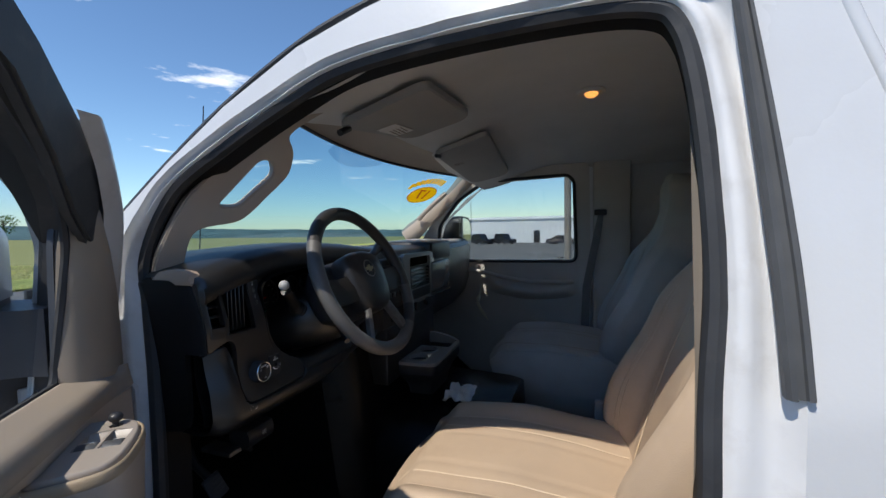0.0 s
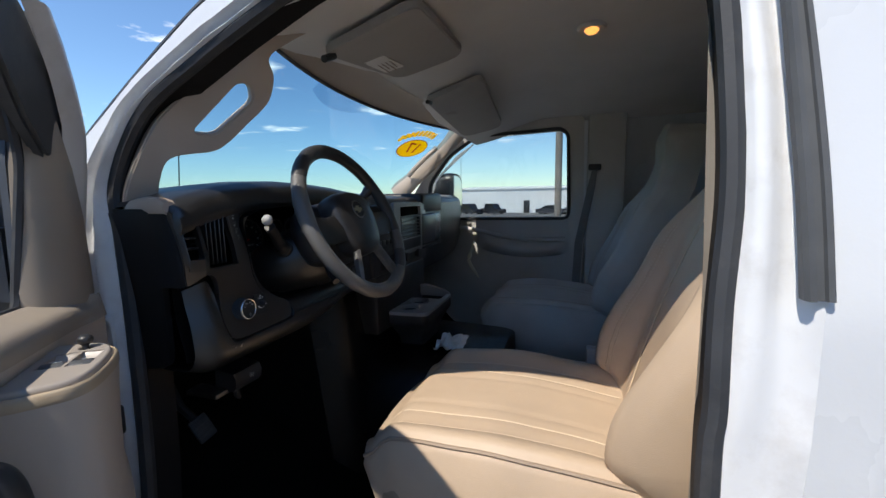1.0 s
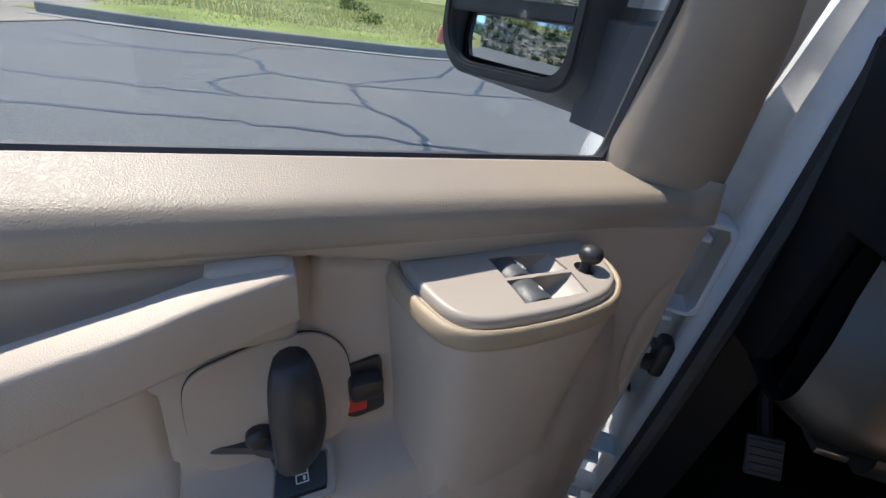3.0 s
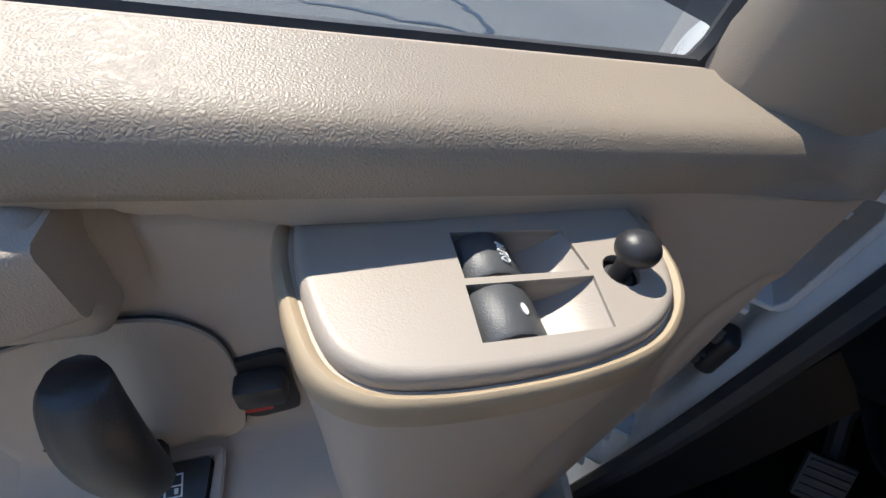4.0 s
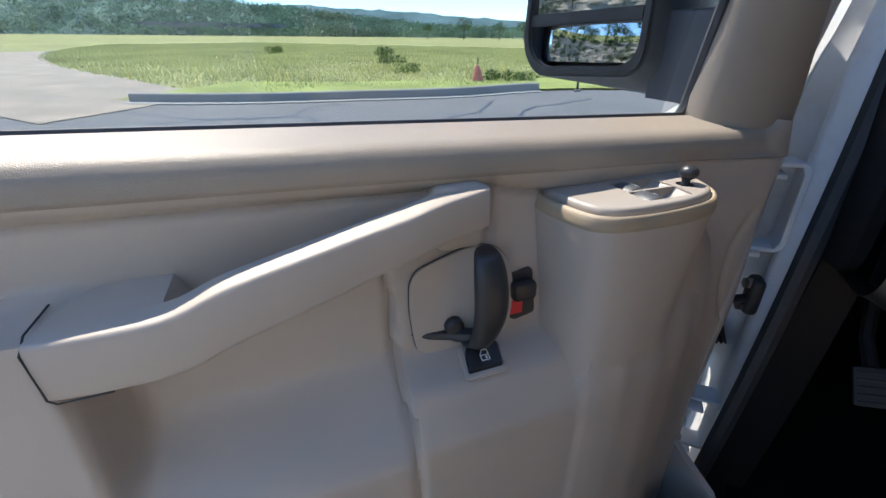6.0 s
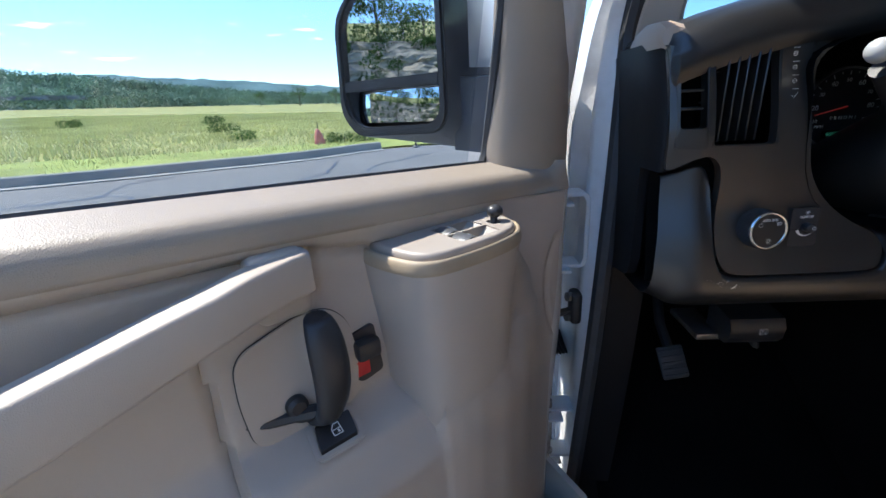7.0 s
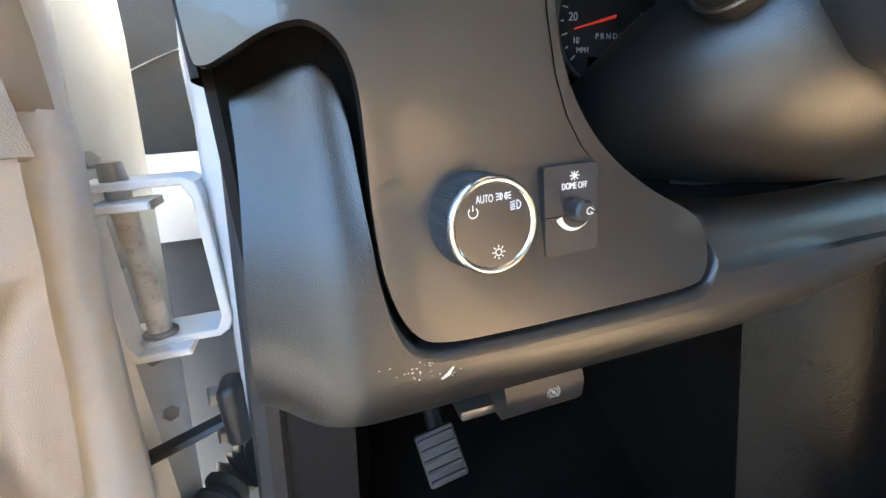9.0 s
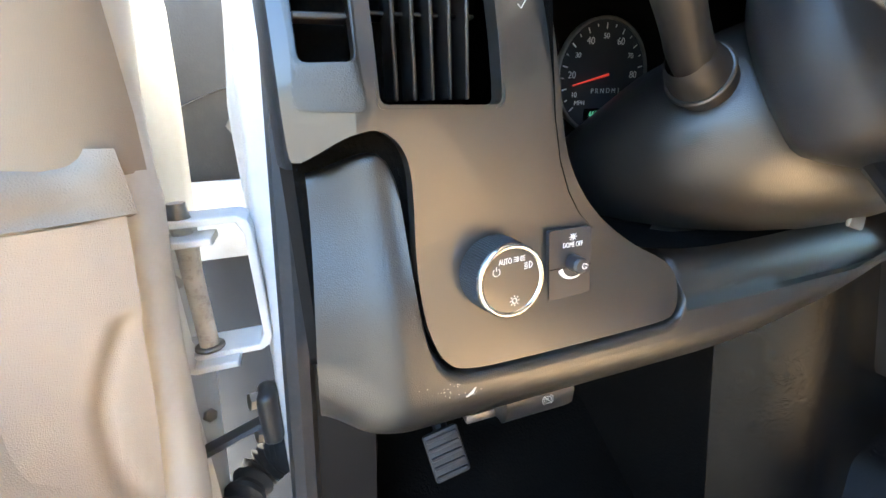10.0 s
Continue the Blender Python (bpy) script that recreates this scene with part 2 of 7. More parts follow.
def surface(nu, nv, f, thick=None):
    """A sheet f(s, t), s and t from 0 to 1; thick(s, t) gives its back, which closes it into a solid."""
    bm = bmesh.new()
    def lay(g):
        return [[bm.verts.new(g(i / nu, j / nv)) for j in range(nv + 1)] for i in range(nu + 1)]
    a = lay(f)
    for i in range(nu):
        for j in range(nv):
            bm.faces.new((a[i][j], a[i + 1][j], a[i + 1][j + 1], a[i][j + 1]))
    if thick:
        b = lay(thick)
        for i in range(nu):
            for j in range(nv):
                bm.faces.new((b[i][j], b[i][j + 1], b[i + 1][j + 1], b[i + 1][j]))
        for i in range(nu):
            bm.faces.new((a[i][0], b[i][0], b[i + 1][0], a[i + 1][0]))
            bm.faces.new((a[i][nv], a[i + 1][nv], b[i + 1][nv], b[i][nv]))
        for j in range(nv):
            bm.faces.new((a[0][j], a[0][j + 1], b[0][j + 1], b[0][j]))
            bm.faces.new((a[nu][j], b[nu][j], b[nu][j + 1], a[nu][j + 1]))
    return bm


def step(a, b, x):
    t = min(1.0, max(0.0, (x - a) / (b - a)))
    return t * t * (3 - 2 * t)


def writing(text, size, at, mat, parent, name="writing", depth=0.0004):
    """Letters in the built-in font as a mesh."""
    cu = bpy.data.curves.new("text", "FONT")
    cu.body, cu.size, cu.extrude, cu.align_x, cu.align_y = text, size, depth, "CENTER", "CENTER"
    tmp = bpy.data.objects.new("text", cu)
    scene.collection.objects.link(tmp)
    bpy.context.view_layer.update()
    me = bpy.data.meshes.new_from_object(tmp.evaluated_get(bpy.context.evaluated_depsgraph_get()))
    bpy.data.objects.remove(tmp)
    me.transform(at)
    me.materials.clear()
    me.materials.append(mat)
    ob = new(name, me)
    ob.parent = parent
    ob.matrix_parent_inverse = parent.matrix_world.inverted()
    return ob


# ---- the ground and the far land ----
GROUND = -0.06


def ground_z(x, y):
    r = math.hypot(x - 0.66, y)
    s = 0.0265 if x > 0.66 else 0.042
    return GROUND - s * (x - 0.66) * step(6, 20, r)


ASPHALT = material("worn_asphalt", (0.125, 0.119, 0.111), 0.85, vary=0.16, scale=0.5, grain=1.0, grain_scale=110, dirt=(0.42, 0.39, 0.35), dirt_scale=48, dirt_amount=0.8)
GRASS = material("meadow_ground", (0.32, 0.31, 0.12), 0.95, vary=0.18, scale=0.12, grain=0.6, grain_scale=8, dirt=(0.28, 0.26, 0.11), dirt_scale=0.12, dirt_amount=0.5, spec=0.1)
LAWN = material("mown_verge", (0.30, 0.33, 0.10), 0.95, vary=0.25, scale=0.6, grain=0.6, grain_scale=30, spec=0.1)
CONCRETE = material("pale_concrete", (0.30, 0.28, 0.25), 0.85, vary=0.12, scale=1.5, grain=0.4, grain_scale=60, dirt=(0.15, 0.14, 0.12), dirt_scale=3, dirt_amount=0.5)
TAR = material("crack_sealing_tar", (0.018, 0.018, 0.02), 0.45, vary=0.2, scale=5)
LEAVES = material("summer_leaves", (0.075, 0.125, 0.028), 0.75, vary=0.5, scale=0.5, spec=0.15)
# hillside green paled in its base colour for distance haze
FARLEAVES = material("haze_paled_hillside", (0.19, 0.25, 0.19), 0.95, vary=0.4, scale=0.04, grain=1.0, grain_scale=0.3, spec=0.0)
BARK = material("grey_bark", (0.11, 0.085, 0.06), 0.9, vary=0.3, scale=6, grain=0.8, grain_scale=30)
ROCK = material("layered_limestone", (0.43, 0.35, 0.25), 0.9, vary=0.3, scale=0.5, grain=0.9, grain_scale=3, stretch=(1, 1, 1.6), dirt=(0.16, 0.13, 0.08), dirt_scale=1.6, dirt_amount=0.55)

# parking lot: bounded by the kerb to the north-west
LOT_EDGE = [(-40, 2.0), (-24, 3.6), (-15.5, 5.2), (-11.4, 7.2), (-8.8, 8.65), (-6.4, 10.2), (-4.0, 11.7), (-2.15, 13.5), (0.5, 14.6), (6.0, 15.6), (14, 17), (30, 22), (60, 34), (95, 50)]
edge = spline([(x, y, 0) for x, y in LOT_EDGE], 8)


def edge_y(x):
    for a, b in zip(edge, edge[1:]):
        if a.x <= x <= b.x:
            return a.y + (b.y - a.y) * (x - a.x) / (b.x - a.x)
    return edge[0].y if x < edge[0].x else edge[-1].y


def widen(a, k=2.2):
    return math.copysign(abs(a) ** k, a)


bm = surface(150, 150, lambda s, t: (lambda x, y: (x, y, ground_z(x, y) - (0.0 if y < edge_y(x) else 0.0) - 0.05))(1500 * widen(2 * s - 1, 3.2) + 0.66, 1500 * widen(2 * t - 1, 3.2)))
tagged(finish("ground", bm, GRASS, sharp=180), "rough green meadow ground falling away gently", "ground", kind="structure")
bm = surface(90, 40, lambda s, t: (lambda x: (x, -60 + (edge_y(x) + 60) * t, 0))(-40 + 135 * s))
for v in bm.verts:
    v.co.z = ground_z(v.co.x, v.co.y)
tagged(finish("road", bm, ASPHALT, sharp=180), "grey weathered asphalt parking lot with tar-sealed cracks", "parking lot", kind="structure")
bm = surface(110, 6, lambda s, t: (lambda x: (x, edge_y(x) + 0.3 + 4.0 * t, 0))(-12 + 90 * s))
for v in bm.verts:
    v.co.z = ground_z(v.co.x, v.co.y) + 0.03
tagged(finish("grass_verge", bm, LAWN, sharp=180), "bright green mown grass strip behind the kerb", "lawn", kind="structure")

kerb_path = [p for p in edge if -11.4 <= p.x <= -2.1]
rings = []
for i, p in enumerate(kerb_path):
    d = (kerb_path[min(i + 1, len(kerb_path) - 1)] - kerb_path[max(i - 1, 0)]).normalized()
    nrm = Vector((-d.y, d.x, 0))
    z = ground_z(p.x, p.y)
    rings.append([p + nrm * a + Vector((0, 0, z + h)) for a, h in ((-0.32, -0.1), (-0.32, 0.012), (0.0, 0.02), (0.03, 0.2), (0.06, 0.225), (0.2, 0.225), (0.23, 0.2), (0.24, -0.1))])
tagged(finish("kerb", loft(rings), CONCRETE, sharp=30), "weathered concrete kerb with gutter along the lot", "kerb", kind="structure")

# tar lines on the lot
rng = random.Random(5)
CRACKS = [[(-12, 4.2), (-9, 5.6), (-6.4, 7.5), (-5.0, 6.9), (-3.5, 7.15), (-1.5, 8.3), (1, 9.5), (4, 10)], [(-6.4, 7.5), (-6.9, 8.6), (-6.2, 9.4)], [(-3.5, 7.15), (-3.1, 8.4), (-2.6, 9.6), (-2.9, 11)],
          [(-3.5, 7.15), (-2.6, 6.0), (-1.4, 5.2), (-0.9, 4.1)], [(-9, 3.4), (-6.5, 4.3), (-4.2, 5.2), (-2.6, 6.0)], [(-7, 2.6), (-4.6, 3.6), (-2.4, 4.4), (-0.4, 4.9)], [(-5.0, 6.9), (-5.1, 5.6), (-4.2, 5.2)],
          [(-1.5, 8.3), (-1.6, 10.2), (-0.4, 12.2)], [(-11, 6.4), (-8.2, 6.6), (-6.4, 7.5)], [(4, 10), (9, 11), (16, 9)], [(6, 3), (14, 8), (25, 9)]]
for c in CRACKS:
    path = spline([(x + rng.uniform(-.1, .1), y + rng.uniform(-.1, .1), 0) for x, y in c], 10)
    path = [p + Vector((rng.gauss(0, .035), rng.gauss(0, .035), 0)) for p in path]
    rows = []
    for i, p in enumerate(path):
        d = (path[min(i + 1, len(path) - 1)] - path[max(i - 1, 0)]).normalized()
        w = rng.uniform(0.018, 0.05)
        nrm = Vector((-d.y, d.x, 0)) * w
        rows.append([Vector((q.x, q.y, ground_z(q.x, q.y) + 0.006)) for q in (p - nrm, p + nrm)])
    tagged(finish("tar_line", loft(rows, False, False), TAR), "dark tar-filled crack in the asphalt", "crack", group="cracks in the asphalt", kind="structure")


def clump(bm, c, r, n, rng, size, flat=0.75):
    """Loose leaf blades spread through an uneven ball."""
    for _ in range(n):
        d = Vector((rng.gauss(0, 1), rng.gauss(0, 1), rng.gauss(0, 1))).normalized()
        k = r * (0.55 + 0.5 * rng.random()) * (1 + 0.25 * noise.noise(d * 2.3 + c))
        p = c + Vector((d.x * k, d.y * k, d.z * k * flat))
        a = Vector((rng.gauss(0, 1), rng.gauss(0, 1), rng.gauss(0, 1))).normalized() * size * rng.uniform(.6, 1.3)
        b = a.cross(Vector((rng.gauss(0, 1), rng.gauss(0, 1), rng.gauss(0, 1)))).normalized() * size * rng.uniform(.4, .9)
        bm.faces.new([bm.verts.new(p + q) for q in (-a, -b * .6, a, b * .6)])


def tree(x, y, height, spread, rng, leaves=900, base=None, label="leafy green tree at the edge of the meadow", group="trees"):
    z = ground_z(x, y) - 0.1 if base is None else base
    t = thing("tree", label, "tree", group=group, base=(x, y, z))
    o = Vector((x, y, z))
    limbs = [tube([o, o + Vector((0.03 * height, 0, height * .35)), o + Vector((0, 0.02 * height, height * .75))], [height * .028, height * .02, height * .006], 6)]
    tips = [o + Vector((0, 0, height * .78))]
    for k in range(6):
        a = k * 2.4 + rng.random()
        h = height * rng.uniform(.3, .6)
        tip = o + Vector((math.cos(a) * spread * .6, math.sin(a) * spread * .6, h + height * rng.uniform(.1, .22)))
        limbs.append(tube([o + Vector((0, 0, h)), (o + Vector((0, 0, h)) + tip) / 2 + Vector((0, 0, height * .03)), tip], [height * .012, height * .008, height * .003], 5))
        tips.append(tip)
    part("trunk", merge(*limbs), BARK, t)
    bm = bmesh.new()
    for p in tips:
        clump(bm, p, spread * rng.uniform(.42, .6), leaves // len(tips), rng, height * 0.035)
    part("crown", bm, LEAVES, t, sharp=180)
    return t


# hills
def ridge(name, label, pts, foot, mat, depth, seed):
    """A wooded ridge: a crest line of (x, y, height over the tilted plain), falling towards the viewer and away."""
    crest = spline(pts, 24)
    rows = []
    for i, p in enumerate(crest):
        d = Vector((p.x, p.y, 0)).normalized()
        ring = []
        for k in range(-6, 4):
            q = Vector((p.x, p.y, 0)) + d * depth * k / 6
            h = p.z * (1 - step(0, 6.5, abs(k)))
            h += (0.5 * noise.noise(Vector((q.x, q.y, seed)) * 0.012) + 0.5 * noise.noise(Vector((q.x, q.y, seed)) * 0.05)) * p.z * .16 * (1 if h > 1 else .1)
            ring.append((q.x, q.y, foot(q.x, q.y) + h - (6 if k in (-6, 3) else 0)))
        rows.append(ring)
    return tagged(finish(name, loft(rows, False, False), mat, sharp=180), label, "hills", kind="structure")


def plain(x, y):
    return ground_z(x, y)


# haze is mixed into this ridge colour: paler and bluer than leaves
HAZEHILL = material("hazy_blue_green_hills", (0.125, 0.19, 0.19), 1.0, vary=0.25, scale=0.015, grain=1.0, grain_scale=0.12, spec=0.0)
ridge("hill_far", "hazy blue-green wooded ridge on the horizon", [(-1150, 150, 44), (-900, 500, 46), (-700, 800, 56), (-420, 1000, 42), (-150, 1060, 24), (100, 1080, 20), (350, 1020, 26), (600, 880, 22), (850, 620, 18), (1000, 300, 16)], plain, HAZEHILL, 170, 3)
ridge("hill_near", "green wooded hillside across the meadow, paled for haze", [(-560, -160, 10), (-500, -20, 16), (-410, 110, 19), (-330, 210, 21), (-265, 275, 17), (-215, 330, 10), (-160, 380, 5), (-80, 400, 3)], plain, FARLEAVES, 70, 9)

# ---- the van: shell ----
CX = 1.62
van = thing("van", "white panel van parked with its driver door standing open", "van", base=(CX, 0, GROUND))


def side_x(z):
    return 0.655 + 0.15 * max(0.0, z - 1.30) + 0.03 * max(0.0, 0.8 - z)


# (y, z) of the seal round the door opening and of the edge in the outer skin, point for point
SEAL = [(0.757, 0.56), (0.762, 0.92), (0.788, 1.20), (0.812, 1.36), (0.822, 1.455), (0.747, 1.573), (0.628, 1.647), (0.507, 1.707), (0.397, 1.751), (0.239, 1.771), (0.043, 1.777),
        (-0.059, 1.767), (-0.092, 1.736), (-0.109, 1.662), (-0.119, 1.56), (-0.124, 1.43), (-0.116, 1.306), (-0.113, 1.198), (-0.107, 1.1), (-0.10, 0.56), (0.0, 0.53), (0.6, 0.53)]
SKIN = [(0.90, 0.50), (0.885, 0.92), (0.88, 1.20), (0.875, 1.36), (0.842, 1.475), (0.757, 1.592), (0.636, 1.666), (0.514, 1.725), (0.402, 1.768), (0.241, 1.788), (0.043, 1.795),
        (-0.085, 1.787), (-0.142, 1.75), (-0.163, 1.662), (-0.178, 1.56), (-0.188, 1.43), (-0.192, 1.306), (-0.192, 1.198), (-0.19, 1.1), (-0.18, 0.50), (0.0, 0.47), (0.6, 0.47)]
seal = spline([((0.699 + 0.08 * (z - 1.25)) if (y > 0.7 and z < 1.5) else 0.69 + 0.15 * (z - 1.35), y, z) for y, z in SEAL], 5, True)
skin = spline([(side_x(z), y, z) for y, z in SKIN], 5, True)
outer = [(-3.9, 0.35), (-3.9, 1.80), (0.2, 1.868), (0.337, 1.836), (0.462, 1.795), (0.613, 1.712), (0.74, 1.621), (0.873, 1.513), (0.985, 1.41), (1.15, 1.30), (1.62, 1.215), (1.78, 1.16), (1.86, 1.02), (1.90, 0.70), (1.88, 0.40), (0.95, 0.40), (0.0, 0.36)]
bm = plate(outer, [[(p.y, p.z) for p in skin]], 0.012, lambda a, b, d: (side_x(b) + d + 0.02 * step(1.0, 1.9, a), a, b), bevel=0.004)
part("side_panel", bm, WHITE, van, "white painted steel side with the front door opening")
rings = []
for k, kx in ((0.0, 0.0), (0.08, 0.20), (0.20, 0.50), (0.30, 0.62), (0.42, 0.60), (0.55, 0.34), (0.70, 0.24), (0.80, 0.36), (0.9, 0.75), (1.0, 1.0)):
    rings.append([Vector((a.x + (b.x - a.x) * kx, a.y + (b.y - a.y) * k, a.z + (b.z - a.z) * k)) for a, b in zip(skin, seal)])
bm = loft(list(map(list, zip(*rings))) + [[r[0] for r in rings]], False, False)
for v in bm.verts:
    v.co.x += 0.004 * noise.noise(v.co * 9) + 0.003 * noise.noise(v.co * 20)
part("door_jamb", bm, JAMB, van, "white painted door jamb", sharp=60)
part("weatherstrip", tube([p + Vector((-0.002, 0, 0)) for p in seal], 0.0125, 8, True, up=(1, 0, 0)), RUBBER, van, "black rubber seal round the door opening")
inner = [p + Vector((0.002, 0, 0)) for p in seal]
part("jamb_lining", loft([[p + Vector((dx, 0, 0)) for dx in (0.0, 0.03, 0.06)] for p in inner + inner[:1]], False, False), MATTE, van)
front_edge = sorted((p for p in seal if p.y > 0.72 and p.z < 1.44), key=lambda p: p.z)
part("pillar_lining", loft([[p + Vector((0.004, -0.004, 0)), Vector((0.725, p.y + 0.045, p.z)), Vector((0.76, p.y + 0.16, p.z))] for p in front_edge], False, False), MATTE, van, "black lining between the seal and the dash")
path = spline([(side_x(z) - 0.002, y, z) for y, z in [(-0.143, 1.775), (-0.147, 1.746), (-0.165, 1.586), (-0.179, 1.436), (-0.185, 1.322)]], 8)
RIBS = [(-0.0125, 0.004), (-0.0125, -0.005), (-0.0105, -0.0075), (-0.006, -0.0075), (-0.0045, -0.004), (0.002, -0.004), (0.0035, -0.009), (0.009, -0.010), (0.0125, -0.006), (0.0125, 0.004)]
rings = []
for i, p in enumerate(path):
    k = 0.55 + 0.45 * step(0.0, 0.7, i / len(path))
    rings.append([p + Vector((b, a * k, 0)) for a, b in RIBS])
part("rubber_strip", loft(rings), GREYRUBBER, van, "weathered grey ribbed rubber strip on the pillar", sharp=30)
# crease on the rear side panel
part("body_crease", tube(spline([(side_x(z) + 0.004, y, z) for y, z in ((-0.222, 1.80), (-0.242, 1.722), (-0.282, 1.585), (-0.325, 1.40), (-0.352, 1.2), (-0.36, 0.6))], 5), 0.008, 10, up=(1, 0, 0)), WHITE, van)


def roof_z(x, y):
    return 1.835 + 0.165 * (1 - abs((x - CX) / 0.90) ** 2.6) - 0.05 * step(0.1, 0.62, y)


def roof_front(x):
    return 0.40 + 0.21 * (1 - ((x - CX) / 0.88) ** 2)


bm = surface(40, 30, lambda s, t: (lambda x: (x, -3.9 + (roof_front(x) + 3.9) * t ** 0.5, roof_z(x, -3.9 + (roof_front(x) + 3.9) * t ** 0.5)))(CX - 0.885 + 1.77 * s),
             lambda s, t: (lambda x: (x, -3.9 + (roof_front(x) + 3.9) * t ** 0.5, roof_z(x, -3.9 + (roof_front(x) + 3.9) * t ** 0.5) - 0.02))(CX - 0.885 + 1.77 * s))
part("roof", bm, WHITE, van, "white painted roof", sharp=50)
gutter = [(side_x(z) + 0.012, y - 0.012, z + 0.014) for y, z in outer[2:9]]
part("drip_rail", tube(spline([(0.735, -3.8, 1.83), (0.738, -1.0, 1.866), *gutter], 5), 0.008, 6), RUBBER, van, "black strip along the roof edge and pillar")


def shield(s, t, off=0.0):
    """The windscreen: s across, t from base to top."""
    x = CX + (2 * s - 1) * (0.875 - 0.06 * t)
    z = 1.405 + 0.36 * t
    y = 0.605 + 0.19 * (1 - ((x - CX) / 0.86) ** 2) + (1.765 - z) / 0.72
    return Vector((x, y - off * 0.6, z - off * 0.8))


part("windshield", surface(24, 8, shield), SHIELD, van, "blue-green tinted windscreen", sharp=180).visible_shadow = False
part("windshield_seal", tube([shield(i / 20, 1, 0.006) for i in range(21)], 0.005, 6), GREYRUBBER, van, "black band along the top of the windscreen")
frit = [shield(1, i / 12, 0.006) for i in range(13)]
part("windshield_edge", tube(frit, 0.009, 6), BLACK, van)
TINT = clear("smoked_film", (0.72, 0.80, 0.86), 0.03)
def film(s, t):
    x = 1.275 + 0.38 * s
    low = 1.762 - 0.040 * math.sin(math.pi * min(1, 0.12 + 0.80 * s)) ** 0.7
    z = 1.766 + (low - 1.766) * t
    return Vector((x, 0.605 + 0.19 * (1 - ((x - CX) / 0.86) ** 2) + (1.765 - z) / 0.72 - 0.004, z))


part("tint_patch", surface(24, 6, film), TINT, van, "darker smoked patch at the top of the windscreen", sharp=180).visible_shadow = False
# hood and front wing
bm = surface(24, 14, lambda s, t: (lambda x, y: (x, y, 1.405 - 0.20 * (t ** 1.2) - 0.05 * abs(2 * s - 1) ** 3 - 0.14 * step(0.8, 1.0, t)))(CX - 0.93 + 1.86 * s, 1.06 + 0.16 * (1 - (2 * s - 1) ** 2) + 0.70 * t))
part("hood", bm, WHITE, van, "white painted bonnet", sharp=60)
part("front_panel", surface(16, 8, lambda s, t: (CX - 0.95 + 1.9 * s, 1.80 + 0.14 * (1 - (2 * s - 1) ** 2), 0.42 + 0.62 * t)), WHITE, van)
WING = [(0.70, 1.335), (0.64, 1.318), (0.585, 1.293), (0.535, 1.258), (0.512, 1.215), (0.506, 1.15), (0.510, 1.0), (0.525, 0.75), (0.56, 0.42)]
rows = []
for y, drop in ((0.935, 0.0), (0.945, 0.0), (1.05, 0.012), (1.2, 0.035), (1.4, 0.07), (1.6, 0.12), (1.75, 0.2), (1.84, 0.32)):
    rows.append([(p.x + 0.4 * max(0, y - 1.6) ** 1.5, y + 0.02 * (1.3 - p.y), p.y - drop * step(0.4, 1.2, p.y)) for p in spline([(a, b, 0) for a, b in WING], 5)])
part("front_wing", loft(rows, False, False), WHITE, van, "white rounded front wing", sharp=60)
# dark plates added in place of the shaded void behind wing and door
SHADEGREY = material("gap_shade_grey", (0.06, 0.06, 0.065), 0.7, vary=0.15, scale=8)
part("wing_gap_shade", plate([(a, b) for a, b in WING] + [(0.70, 0.42)], [], 0.006, lambda a, b, d: (a + 0.004, 0.944 + 0.02 * (1.3 - b) + d, b)), SHADEGREY, van, "dark plate for the shaded gap behind the front wing")
part("pillar_gap", box(0.585, 0.715, 0.940, 0.952, 1.20, 1.40, 0.002), RUBBER, van, "black plate standing in for shade in the door gap")
part("wing_bracket", box(0.56, 0.665, 0.925, 0.938, 1.150, 1.232, 0.002), JAMB, van, "white painted bracket in the door gap")
part("wing_bolt", disc(0.008, 0.006, 6, 0.001), STEEL, van, at=pose(0.652, 0.938, 1.285, 90, 0, 0))
# passenger side with its window
XR = 2 * CX - 0.68
PW = rounded([(0.885, 1.285), (0.865, 1.49), (0.735, 1.64), (0.575, 1.738), (0.13, 1.752), (0.095, 1.72), (0.085, 1.29)], 0.04)
bm = plate([(-3.9, 0.35), (-3.9, 1.82), (0.33, 1.83), (0.613, 1.712), (0.985, 1.41), (1.15, 1.30), (1.78, 1.16), (1.88, 0.40)], [PW], 0.012, lambda a, b, d: (XR + 0.03 - 0.15 * max(0, b - 1.3) + d, a, b))
part("far_side_panel", bm, WHITE, van)
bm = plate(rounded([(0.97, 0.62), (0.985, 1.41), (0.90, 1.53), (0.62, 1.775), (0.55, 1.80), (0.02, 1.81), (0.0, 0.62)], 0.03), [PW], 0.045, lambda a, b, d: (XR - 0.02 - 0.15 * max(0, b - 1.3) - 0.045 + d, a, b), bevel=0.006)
# tan trim greyed for the far side's shade, then paled to lift it
FARTRIM = material("shade_greyed_far_trim", (0.55, 0.53, 0.50), 0.5, vary=0.06, scale=7, grain=0.3, grain_scale=900, pattern="leather")
pdoor = part("passenger_door", bm, FARTRIM, van, "tan passenger door lining, greyed for shade and paled")
part("window_seal", tube([(XR - 0.068 - 0.15 * max(0, b - 1.3), a, b) for a, b in PW], 0.009, 6, True, up=(1, 0, 0)), RUBBER, pdoor)
part("window_glass", plate(PW, [], 0.004, lambda a, b, d: (XR - 0.03 - 0.15 * max(0, b - 1.3) + d, a, b)), SIDEGLASS, pdoor).visible_shadow = False
